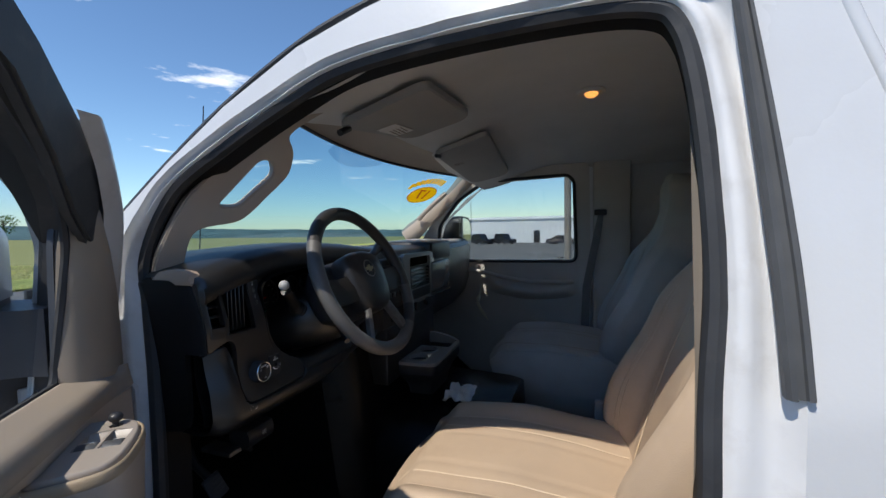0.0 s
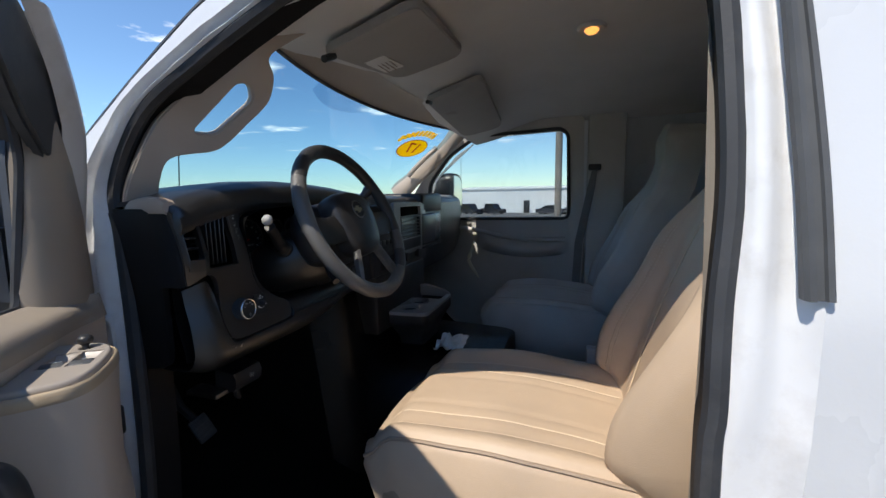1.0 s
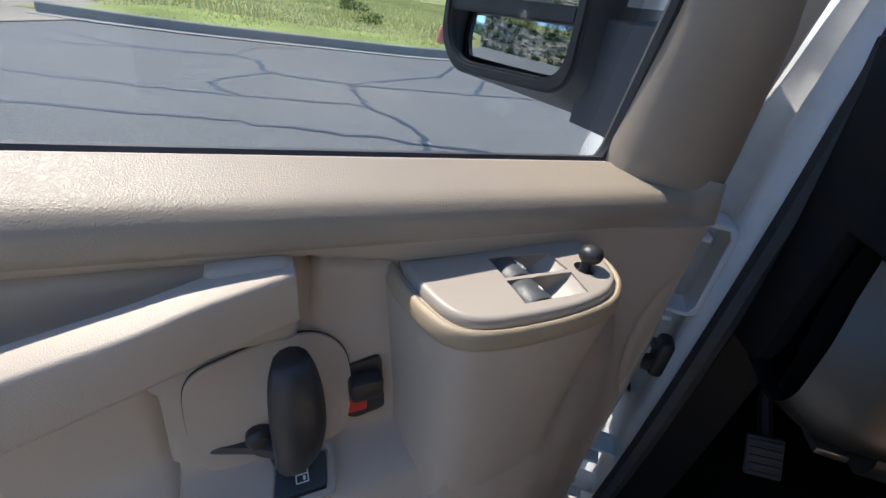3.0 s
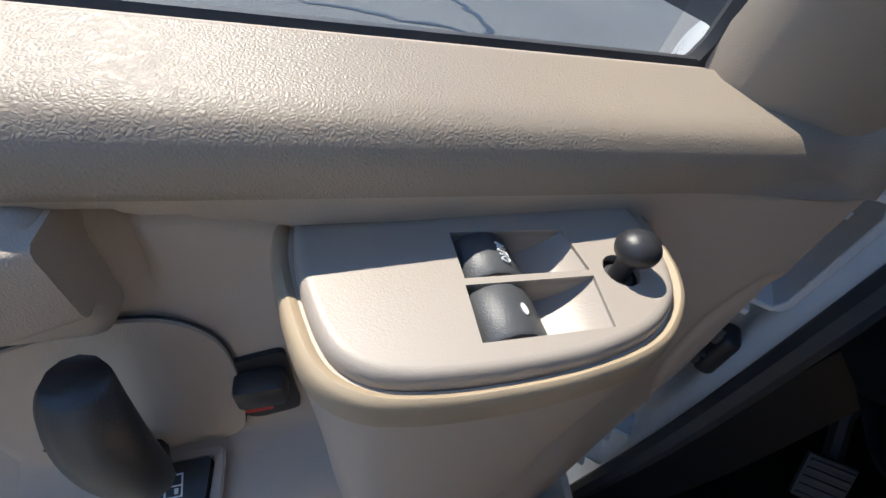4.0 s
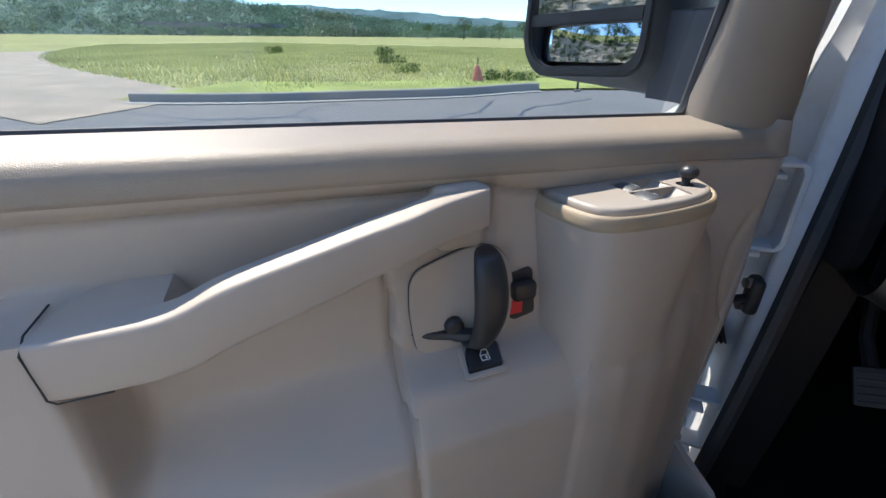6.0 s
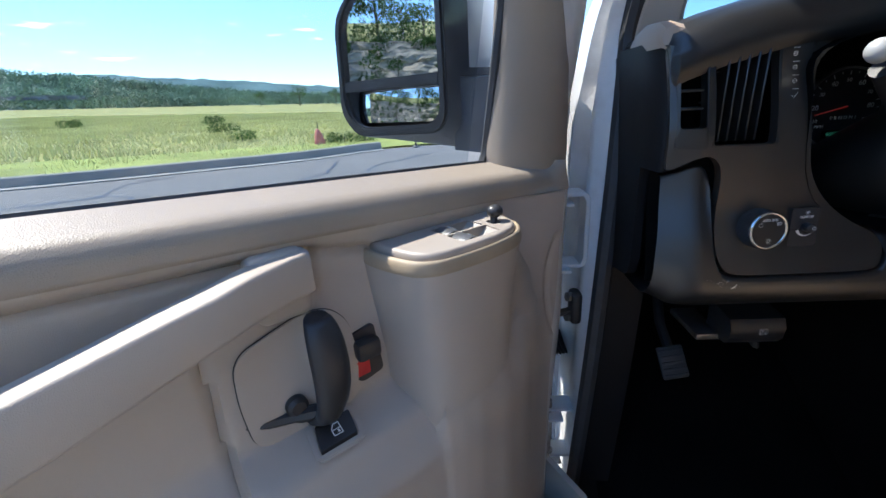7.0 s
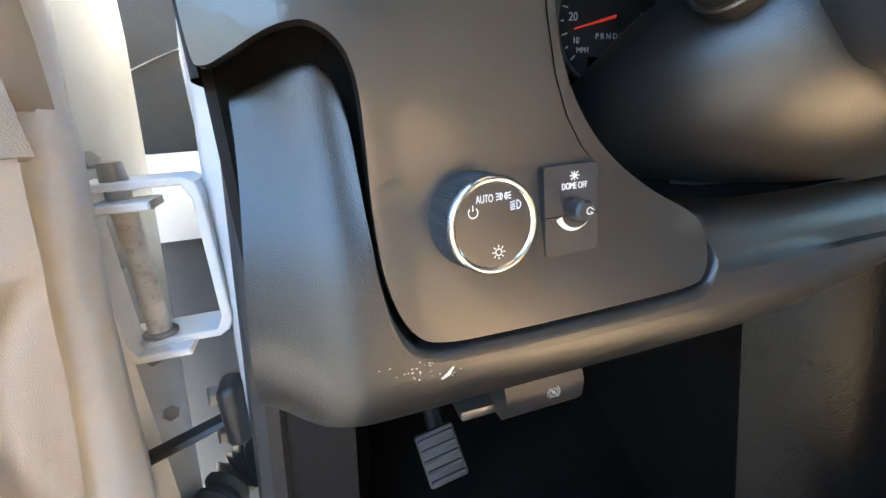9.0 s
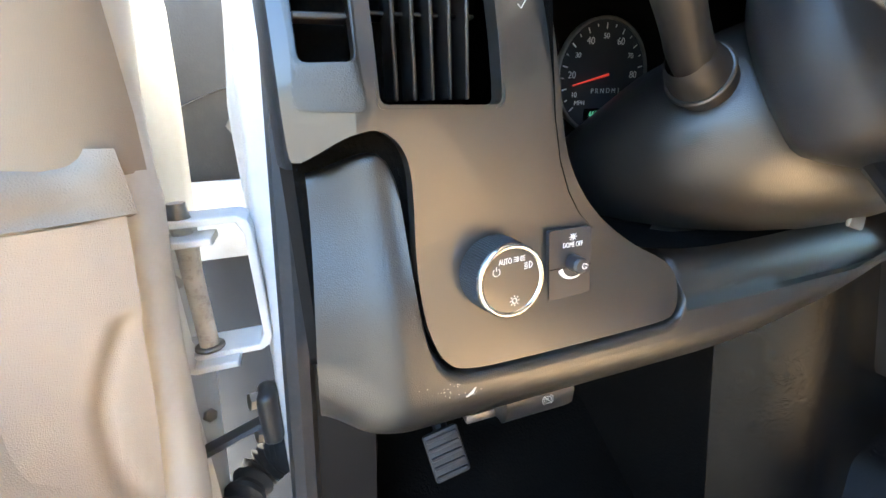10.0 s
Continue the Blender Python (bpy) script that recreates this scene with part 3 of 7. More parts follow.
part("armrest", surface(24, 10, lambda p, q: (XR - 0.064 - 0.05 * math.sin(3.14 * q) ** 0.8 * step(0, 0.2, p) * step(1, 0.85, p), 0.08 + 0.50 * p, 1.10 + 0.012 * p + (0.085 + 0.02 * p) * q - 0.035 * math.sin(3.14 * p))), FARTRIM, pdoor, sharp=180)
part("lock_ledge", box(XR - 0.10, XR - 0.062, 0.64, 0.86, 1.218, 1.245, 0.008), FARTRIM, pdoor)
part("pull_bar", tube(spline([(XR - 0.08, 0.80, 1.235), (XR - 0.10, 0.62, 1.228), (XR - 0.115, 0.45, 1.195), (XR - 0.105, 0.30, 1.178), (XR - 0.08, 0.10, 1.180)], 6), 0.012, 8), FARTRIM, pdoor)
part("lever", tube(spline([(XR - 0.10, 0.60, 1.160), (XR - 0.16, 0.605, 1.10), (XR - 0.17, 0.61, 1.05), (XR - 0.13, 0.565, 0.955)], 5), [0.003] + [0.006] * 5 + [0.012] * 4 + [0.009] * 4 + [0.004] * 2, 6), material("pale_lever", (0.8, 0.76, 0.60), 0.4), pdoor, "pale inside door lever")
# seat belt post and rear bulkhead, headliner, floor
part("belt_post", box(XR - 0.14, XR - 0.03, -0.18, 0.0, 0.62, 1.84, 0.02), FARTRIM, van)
part("bulkhead", box(0.70, XR, -0.72, -0.69, 0.5, 1.93, 0.005), material("grey_bulkhead", (0.66, 0.65, 0.63), 0.6, vary=0.06), van, "grey cargo partition behind the seats")
part("rear_post", surface(10, 20, lambda s, t: (0.735 + 0.13 * s + 0.16 * max(0, (0.6 + 1.2 * t) - 1.3) * (1 - s), -0.112 - 0.03 * math.sin(3.1 * s) - 0.02 * s - 0.5 * s * s, 0.6 + 1.2 * t)), TRIMGREY, van, "grey-tan inner pillar trim")


def liner_z(x, y):
    return 1.79 + 0.125 * (1 - abs((x - CX) / 0.86) ** 2.4) - 0.10 * step(0.15, 0.66, y) + 0.0


bm = surface(30, 26, lambda s, t: (lambda x: (lambda y: (x, y, liner_z(x, y)))(-0.70 + (0.70 + 0.585 + 0.19 * (1 - ((x - CX) / 0.86) ** 2)) * t))(0.765 + 1.71 * s))
part("headliner", bm, LINER, van, "grey-tan fabric headliner", sharp=180)
part("cab_floor", surface(24, 12, lambda s, t: (0.70 + 1.84 * s, -0.7 + 1.75 * t, 0.56 + 0.35 * step(0.72, 1.0, t) + 0.006 * noise.noise(Vector((s * 30, t * 30, 0))))), NEAR_BLACK, van, "black rubber floor covering", sharp=180)
part("firewall", box(0.68, 2.56, 1.02, 1.06, 0.5, 1.40, 0.005), NEAR_BLACK, van)
part("door_sill", box(0.655, 0.80, -0.1, 0.80, 0.50, 0.575, 0.01), BLACK, van, "black step plate in the door opening")
part("underbody", box(0.70, 2.54, -3.8, 1.75, 0.32, 0.40, 0.02), BLACK, van)
part("rear_wall", box(0.68, 2.56, -3.9, -3.86, 0.36, 1.82, 0.01), WHITE, van)


def road_wheel(x, y):
    w = part("wheel", loft([[(x + dx, y + r * math.cos(a), GROUND + 0.37 + r * math.sin(a)) for a in [k * math.pi / 16 for k in range(32)]] for dx, r in ((-.11, .22), (-.12, .30), (-.10, .36), (0, .37), (.10, .36), (.12, .30), (.11, .22))]), RUBBER, van, "black tyre on a steel wheel")
    part("rim", disc(0.215, 0.06, 28, 0.01), STEEL, w, at=pose(x - 0.13 if x < CX else x + 0.07, y, GROUND + 0.37, 0, 90, 0))


for x, y in ((0.82, 1.35), (2.42, 1.35), (0.82, -2.3), (2.42, -2.3)):
    road_wheel(x, y)

# front pillar trim with its grab handle: a plane facing back into the cab
def lean(a, b, d):
    return (a + 0.44 * d, (1.412 - 0.44 * a - 0.30 * b) / 0.84 + 0.84 * d, b + 0.30 * d)


GRAB = spline([(a, b, 0) for a, b in [(0.715, 1.395), (0.712, 1.455), (0.735, 1.555), (0.775, 1.620), (0.822, 1.697), (0.875, 1.768), (0.93, 1.815), (0.985, 1.815), (0.960, 1.772), (0.924, 1.739), (0.893, 1.708), (0.886, 1.690), (0.898, 1.668), (0.902, 1.645), (0.898, 1.612), (0.870, 1.568),
                                             (0.848, 1.535), (0.826, 1.515), (0.785, 1.506), (0.765, 1.498), (0.756, 1.480), (0.754, 1.44), (0.755, 1.395)]], 4, True)
SLOT = rounded([(0.787, 1.546), (0.822, 1.545), (0.873, 1.615), (0.862, 1.643), (0.842, 1.641)], 0.013, 6)
part("pillar_trim", plate([(p.x, p.y) for p in GRAB], [SLOT], 0.026, lean, bevel=0.007, segs=3), TAN, van, "grey-tan pillar trim with a built-in grab handle")
# the same on the passenger side, pale in the light
bm = tube(spline([(2.40, 1.05, 1.43), (2.405, 0.90, 1.55), (2.40, 0.77, 1.66), (2.37, 0.66, 1.76)], 5), [0.05, 0.055, 0.055, 0.05, 0.045, 0.045, 0.045, 0.045, 0.04, 0.04, 0.04, 0.04, 0.04, 0.045, 0.045, 0.05], 10, flat=0.6, up=(1, 0, 0))
part("far_pillar_trim", bm, TAN, van, "grey-tan passenger pillar trim")
part("far_grab_handle", tube(spline([(2.355, 0.95, 1.535), (2.335, 0.90, 1.575), (2.335, 0.83, 1.635), (2.35, 0.78, 1.68)], 5), 0.013, 8), TAN, van)
# header trim above the windscreen
part("header_trim", surface(24, 5, lambda s, t: (lambda p: Vector((p.x, p.y + 0.004 - 0.14 * t, p.z - 0.004 + 0.050 * math.sin(1.6 * t))))(shield(0.03 + 0.94 * s, 1.0))), TAN, van, "grey-tan trim above the windscreen", sharp=180)


VISOR = material("grey_visor_vinyl", (0.40, 0.39, 0.37), 0.7, vary=0.05, scale=9, grain=0.3, grain_scale=900, pattern="leather")


def visor(x0, x1, y0, y1, name_label):
    t = thing("sun_visor", name_label, "sun visor", group="sun visors", base=((x0 + x1) / 2, y0, 1.78))
    def z(x, y):
        return liner_z(x, y) - 0.018
    out = rounded([(x0, y0), (x1, y0 + 0.03), (x1 - 0.02, y1), (x0 + 0.03, y1)], 0.05)
    bm = plate(out, [], -0.02, lambda a, b, d: (a, b, liner_z(a, b) - 0.012 + d), bevel=0.006, segs=2)
    part("pad", bm, VISOR, t, "grey-tan padded visor")
    lab = rounded([(x0 + 0.20, y1 - 0.075), (x0 + 0.34, y1 - 0.07), (x0 + 0.34, y1 - 0.012), (x0 + 0.20, y1 - 0.017)], 0.006)
    w = part("warning_label", plate(lab, [], -0.001, lambda a, b, d: (a, b, liner_z(a, b) - 0.0345 + d)), material("label_paper", (0.85, 0.83, 0.80), 0.7, vary=0.03), t, "pale printed label")
    for k in range(4):
        yy = y1 - 0.03 - 0.011 * k
        part("print_bar", box(x0 + 0.215, x0 + 0.325 - 0.02 * (k % 2), yy - 0.0025, yy, liner_z(x0 + .27, yy) - 0.0375, liner_z(x0 + .27, yy) - 0.0362), material("label_print", (0.3, 0.24, 0.2), 0.7) if k == 0 else bpy.data.materials["label_print"], w)
    part("pivot", tube([(x0 + 0.02, y1 - 0.02, z(x0, y1) - 0.02), (x0 + 0.06, y1 - 0.02, z(x0 + .06, y1) - 0.015)], 0.008, 8), BLACK, t)
    return t


visor(0.98, 1.44, 0.34, 0.585, "grey-tan sun visor folded against the headliner")
visor(1.70, 2.30, 0.38, 0.615, "grey-tan passenger sun visor folded up")
# dome lamp
dome = thing("dome_lamp", "small lit dome lamp with amber glow in the headliner", "lamp", base=(1.555, 0.01, liner_z(1.555, 0.01)))
part("base", disc(0.042, 0.012, 32, 0.004), LINER, dome, at=pose(1.555, 0.01, liner_z(1.555, 0.01) - 0.012))
bm = bmesh.new()
bmesh.ops.create_uvsphere(bm, u_segments=20, v_segments=10, radius=0.028, matrix=Matrix.Translation((1.555, 0.01, liner_z(1.555, 0.01) - 0.010)) @ Matrix.Diagonal((1, 0.75, 0.5, 1)))
part("lens", bm, glowing("amber_lens", (1.0, 0.42, 0.1), 0.7), dome, "amber lit lens")
# yellow price stickers on the windscreen, read from behind
YELLOW = material("yellow_vinyl", (0.85, 0.62, 0.02), 0.5, vary=0.05)
yn = YELLOW.node_tree.nodes
ytr, ymx = yn.new("ShaderNodeBsdfTranslucent"), yn.new("ShaderNodeMixShader")
ytr.inputs["Color"].default_value = (0.95, 0.7, 0.03, 1)
ymx.inputs[0].default_value = 0.75
YELLOW.node_tree.links.new(yn["Principled BSDF"].outputs[0], ymx.inputs[1])
YELLOW.node_tree.links.new(ytr.outputs[0], ymx.inputs[2])
YELLOW.node_tree.links.new(ymx.outputs[0], yn["Material Output"].inputs["Surface"])
sticker = thing("window_sticker", "yellow oval vinyl sticker with 17 on the windscreen", "sticker", base=tuple(shield(0.83, 0.72, 0.01)))
RED = material("red_print", (0.55, 0.05, 0.02), 0.5)


def on_shield(s0, t0, a, b, lift):
    p, px, pt = shield(s0, t0, 0.008), shield(s0 + 0.01, t0, 0.008), shield(s0, t0 + 0.01, 0.008)
    ex = (px - p).normalized()
    ez = (pt - p).normalized()
    nn = ex.cross(ez).normalized()
    if nn.y > 0:
        nn = -nn
    return p + ex * a + ez * b + nn * lift


oval = [(0.10 * math.cos(k * math.pi / 20), 0.062 * math.sin(k * math.pi / 20)) for k in range(40)]
part("oval", plate(oval, [], 0.001, lambda a, b, d: on_shield(0.83, 0.73, a, b, d)), YELLOW, sticker)
part("ring", plate([(1.04 * a, 1.06 * b) for a, b in oval], [oval], 0.001, lambda a, b, d: on_shield(0.83, 0.73, a, b, d)), RED, sticker)
p0, ex, ez = on_shield(0.83, 0.73, 0, 0, 0.002), on_shield(0.83, 0.73, 1, 0, 0) - on_shield(0.83, 0.73, 0, 0, 0), on_shield(0.83, 0.73, 0, 1, 0) - on_shield(0.83, 0.73, 0, 0, 0)
mm = Matrix((-ex, ez, (-ex).cross(ez))).transposed().to_4x4()
mm.translation = p0
writing("17", 0.10, mm, RED, sticker, "digits", 0.0006)
arch = thing("window_sticker", "curved yellow lettering strip above the oval sticker", "sticker", base=tuple(shield(0.83, 0.85, 0.01)))
for k in range(9):
    a = math.radians(55 + 70 * k / 8 - 15)
    cx, cz = -0.30 * math.cos(a) * 0.62, 0.155 * math.sin(a) - 0.045
    part("letter_bar", plate(rounded([(cx - 0.011, cz - 0.02), (cx + 0.011, cz - 0.02), (cx + 0.011, cz + 0.02), (cx - 0.011, cz + 0.02)], 0.004), [], 0.001, lambda p, q, d: on_shield(0.83, 0.73, p, q, d)), YELLOW, arch)

# ---- the open driver door: u runs from the hinge outwards, n towards the cab side ----
DO = Matrix(((-0.735, 0.678, 0, 0.529), (-0.678, -0.735, 0, 0.735), (0, 0, 1, 0), (0, 0, 0, 1)))
door = thing("driver_door", "open white van door with tan inner lining", "car door", base=tuple(DO @ Vector((-0.147, 0.027, 0.6))))


def belt(u):
    return 1.284 + 0.055 * u


def tumble(z):
    return 0.11 * max(0.0, z - 1.32)


POD = [(0.2285, 0.030), (0.2300, 0.055), (0.2255, 0.083), (0.2180, 0.106), (0.2050, 0.1175), (0.189, 0.1220), (0.166, 0.1240), (0.134, 0.1235), (0.104, 0.1185), (0.086, 0.1085), (0.0725, 0.092), (0.0665, 0.069), (0.0645, 0.030)]
POD_LOW = POD[:7] + [(0.130, 0.1190), (0.114, 0.1130), (0.100, 0.1040), (0.086, 0.0950), (0.030, 0.0840), (-0.030, 0.0600)]


def flare(z):
    k = min(1.0, max(0.0, (1.232 - z) / 0.152))
    return 1 - (1 - k) ** 2


def pod_front(u, z):
    """How far the pod's front stands out at u: the lining swells with it."""
    f = flare(z)
    pts = [(a + (c - a) * f, b + (d - b) * f) for (a, b), (c, d) in zip(POD, POD_LOW)]
    for (a, b), (c, d) in zip(pts[3:], pts[4:]):
        if c <= u <= a and a > c:
            return d + (b - d) * (u - c) / (a - c)
    return 0.0


def lining(u, z):
    """How far the lining stands off the glass line."""
    s = belt(u) - z
    if s < 0.034:
        q = s / 0.034
        ends = 1 - step(-0.058, -0.030, u)
        roll = 2.7 * q if q < 0.30 else 0.81 + 0.19 * (1 - (1 - min(1.0, (q - 0.30) / 0.48)) ** 2)
        return (0.004 + 0.050 * roll) * (1 - ends) + ends * (0.056 + 0.006 * q)
    lip = step(0.05, 0.11, u)
    seam = 0.052 - 0.010 * step(0.20, 0.29, u)
    n = 0.054 - lip * (0.004 * step(0.034, seam, s) + 0.011 * step(seam, seam + 0.005, s) - 0.005 * step(seam + .006, seam + .012, s))
    front = step(-0.075, 0.10, u)
    n += (0.008 + 0.010 * step(1.26, 1.05, z)) * (1 - step(-0.06, 0.06, u))
    if u < 0.372:
        # a shallow fall, then the ledge with the lock switch, then the deeper lower half
        n += 0.014 * step(1.23, 1.115, z) * front
        k = step(0.165, 0.198, u)
        n += 0.062 * step(1.21, 1.05, z) * step(-0.02, 0.13, u) * (1 - k) + k * (0.040 * step(1.108, 1.084, z) + 0.022 * step(1.09, 1.04, z))
        n -= 0.004 * math.exp(-((z - (1.248 - 0.1 * abs(u - .28))) / 0.004) ** 2) * step(0.27, 0.275, u) * step(0.29, 0.285, u)
    else:
        k = step(0.572, 0.597, u)
        low = 0.075 * step(1.105, 1.03, z)
        arm = 0.052 * step(1.224 + 0.02 * (u - .6), 1.213 + 0.02 * (u - .6), z) + 0.012 * step(1.2, 1.0, z)
        n += low * (1 - k) + max(low, arm) * k
    if z < 1.215:
        n -= 0.005 * math.exp(-((u - 0.374) / 0.0035) ** 2)
    if z < 1.20 and u < 0.208:
        m = pod_front(u, z) - 0.004 * step(1.07, 1.13, z) - 0.012 * step(1.16, 1.20, z)
        n = 0.5 * (n + m + math.sqrt((n - m) ** 2 + 0.00007))
    # curved groove by the front edge
    if 1.05 < z < 1.19 and u < 0.02:
        g = u + 0.012 + 5 * (z - 1.112) ** 2
        n -= 0.0032 * math.exp(-(g / 0.006) ** 2) + 0.003 * step(0.004, -0.004, g) * step(1.05, 1.06, z) * step(1.19, 1.18, z)
    # upright groove beside the pull handle
    if z > 1.19:
        n -= 0.006 * math.exp(-((u - 0.277) / 0.004) ** 2) * step(1.19, 1.22, z) * step(seam, seam + .004, s)
    return n


U1, Z0 = 0.815, 0.66
FRONT = [(0.60, -0.012), (1.00, -0.022), (1.04, -0.027), (1.13, -0.042), (1.21, -0.053), (1.25, -0.058), (1.29, -0.064), (1.40, -0.078), (1.47, -0.078), (1.53, -0.072), (1.585, -0.036), (1.63, 0.008), (1.68, 0.075)]
FLANGE = [(0.60, -0.045), (0.90, -0.050), (1.04, -0.068), (1.135, -0.076), (1.20, -0.085), (1.27, -0.094), (1.33, -0.105), (1.46, -0.116), (1.51, -0.112), (1.55, -0.092), (1.585, -0.062), (1.63, -0.020), (1.68, 0.042)]


def sheet(s, t, depth=None):
    z = 0
    u = 0.3
    for _ in range(3):
        z = belt(u) - (belt(u) - Z0) * t ** 1.35
        u0 = between(FRONT, z) + 0.001
        u = u0 + (U1 - u0) * s
    return (u, lining(u, z) if depth is None else depth, z)


U0 = -0.060
bm = surface(210, 130, sheet, lambda s, t: sheet(s, t, 0.0))
part("lining", bm, TAN, door, "grey-tan moulded door lining", at=DO, sharp=55)
# grained vinyl over the belt roll
bm = surface(120, 14, lambda s, t: (lambda u, q: (u, lining(u, belt(u) - q) + 0.0012, belt(u) - q + 0.0012))(U0 - 0.002 + (U1 - U0 + 0.004) * s, 0.036 * (1 - math.cos(t * 1.57))), lambda s, t: (lambda u, q: (u, lining(u, belt(u) - q) - 0.003, belt(u) - q - 0.001))(U0 + (U1 - U0) * s, 0.036 * (1 - math.cos(t * 1.57))))
part("belt_pad", bm, TANROLL, door, "padded tan grained vinyl along the window sill", at=DO, sharp=60)
part("window_wiper_seal", tube([(u, -0.004, belt(u) - 0.001) for u in (0.0, 0.2, 0.4, 0.6, 0.76)], 0.0045, 6), RUBBER, door, at=DO)

# steel shell
LOWER = [(-0.125, 0.62), (-0.135, 1.0), (-0.165, 1.25), (-0.178, 1.42), (-0.125, 1.53), (-0.078, 1.585), (0.036, 1.672), (0.157, 1.733), (0.27, 1.776), (0.43, 1.797), (0.62, 1.803), (0.738, 1.79), (0.782, 1.745), (0.808, 1.45), (0.83, 1.25), (0.83, 0.50), (0.0, 0.46), (-0.10, 0.50)]
LIGHT = rounded([(0.020, 1.288), (0.000, 1.475), (0.03, 1.54), (0.10, 1.605), (0.21, 1.668), (0.36, 1.71), (0.61, 1.732), (0.70, 1.70), (0.725, 1.62), (0.74, 1.325)], 0.03)
LIGHT_OUT = rounded([(-0.07, 1.235), (-0.085, 1.475), (-0.03, 1.545), (0.09, 1.615), (0.21, 1.675), (0.36, 1.715), (0.61, 1.737), (0.70, 1.705), (0.728, 1.62), (0.748, 1.27)], 0.03)
bm = plate(rounded(LOWER, 0.03), [LIGHT_OUT], 0.008, lambda a, b, d: (a, -0.075 + d + tumble(b), b), bevel=0.003)
part("outer_skin", bm, WHITE, door, "white painted outer door skin", at=DO)
INNER = [(-0.095, 0.64), (-0.095, 1.245), (0.80, 1.265), (0.80, 0.52), (0.0, 0.48)]
bm = plate(rounded(INNER, 0.025), [], 0.064, lambda a, b, d: (a, -0.066 + d, b), bevel=0.006, segs=3)
part("inner_frame", bm, JAMB, door, "white painted inner door frame", at=DO)
UPPER = [(-0.085, 1.25), (-0.095, 1.50), (-0.066, 1.575), (0.046, 1.66), (0.163, 1.722), (0.273, 1.764), (0.43, 1.785), (0.62, 1.791), (0.725, 1.78), (0.765, 1.735), (0.795, 1.45), (0.80, 1.28), (0.738, 1.275), (0.722, 1.62), (0.697, 1.70), (0.61, 1.730), (0.36, 1.708), (0.21, 1.666), (0.10, 1.603), (0.02, 1.548), (-0.055, 1.485), (-0.052, 1.25)]
part("window_frame", plate(UPPER, [], 0.060, lambda a, b, d: (a, -0.062 + d + tumble(b), b), bevel=0.006, segs=2), RUBBER, door, "black door window frame", at=DO)
# rolled front edge of the shell, facing the hinge pillar
rows = []
for z in (0.60, 0.75, 0.90, 1.00, 1.03, 1.06, 1.10, 1.15, 1.20, 1.245, 1.27, 1.32, 1.38, 1.44, 1.48, 1.51, 1.53, 1.55, 1.57, 1.59, 1.61, 1.63, 1.66):
    a, r, f = between(FRONT, z), between(FLANGE, z), min(between(FLANGE, z) - 0.014, -0.166 - 0.10 * (z - 1.22) + 0.30 * max(0, z - 1.36))
    rows.append([(u, n + tumble(z) + (n > 0) * (0.010 * step(1.22, 1.04, z) - 0.018 * step(1.245, 1.30, z)), z) for u, n in ((a + 0.03, 0.040), (a + 0.004, 0.0545), (a * .6 + r * .4, 0.0540), (r + 0.007, 0.049), (r + 0.001, 0.040), (r, 0.026), (r - 0.002, -0.008), (r - 0.010, -0.026), (f + 0.016, -0.046), (f, -0.060), (f - 0.002, -0.074), (f + 0.018, -0.078))])
part("hinge_edge", loft([r[:8] for r in rows], False, False), EDGE, door, "white painted front edge of the door", at=DO, sharp=50)
# same white paint, darkened further for the shade behind the hinges
part("hinge_face", loft([r[7:] for r in rows], False, False), material("shade_grey_hinge_face", (0.40, 0.405, 0.40), 0.45, vary=0.06, scale=9, dirt=(0.3, 0.26, 0.22), dirt_scale=14, dirt_amount=0.35), door, "dusty white face behind the hinges, greyed for its shade", at=DO, sharp=50)
# bolts on the hinge face
for u, n, z in ((-0.118, -0.0345, 1.235), (-0.118, -0.0345, 1.16), (-0.118, -0.0345, 1.075), (-0.118, -0.0345, 1.02), (-0.118, -0.0345, 0.86)):
    part("bolt", disc(0.0065, 0.006, 6, 0.001), STEEL, door, at=DO @ pose(u, n, z, -65, 0, 0))
# dark frame lining round the glass
FR = [(-0.015, 1.48), (-0.075, 1.51), (-0.055, 1.568), (0.05, 1.652), (0.166, 1.714), (0.275, 1.756), (0.43, 1.777), (0.62, 1.783), (0.715, 1.772), (0.755, 1.73), (0.785, 1.45), (0.79, 1.335), (0.735, 1.33), (0.72, 1.62), (0.695, 1.695), (0.61, 1.726), (0.36, 1.704), (0.21, 1.662), (0.115, 1.592), (0.050, 1.525)]
part("frame_lining", plate(FR, [], 0.018, lambda a, b, d: (a, 0.0 + d + tumble(b), b), bevel=0.005), RUBBER, door, "black rubber-edged window frame", at=DO)
part("glass_run", tube([(a, -0.006 + tumble(b), b - (0.012 if b < 1.36 else 0)) for a, b in LIGHT], 0.0055, 6, True, up=(0, 1, 0)), RUBBER, door, at=DO)
# added pane: its tint dims the sky and land outside
part("dimming_pane", plate([(0.03, 1.262), (0.006, 1.475), (0.036, 1.545), (0.105, 1.610), (0.21, 1.672), (0.36, 1.714), (0.61, 1.736), (0.705, 1.705), (0.73, 1.62), (0.745, 1.30)], [], 0.004, lambda a, b, d: (a, -0.034 + d + tumble(b), b)), GLASS, door, "added pane that dims the view through the window", at=DO).visible_shadow = False
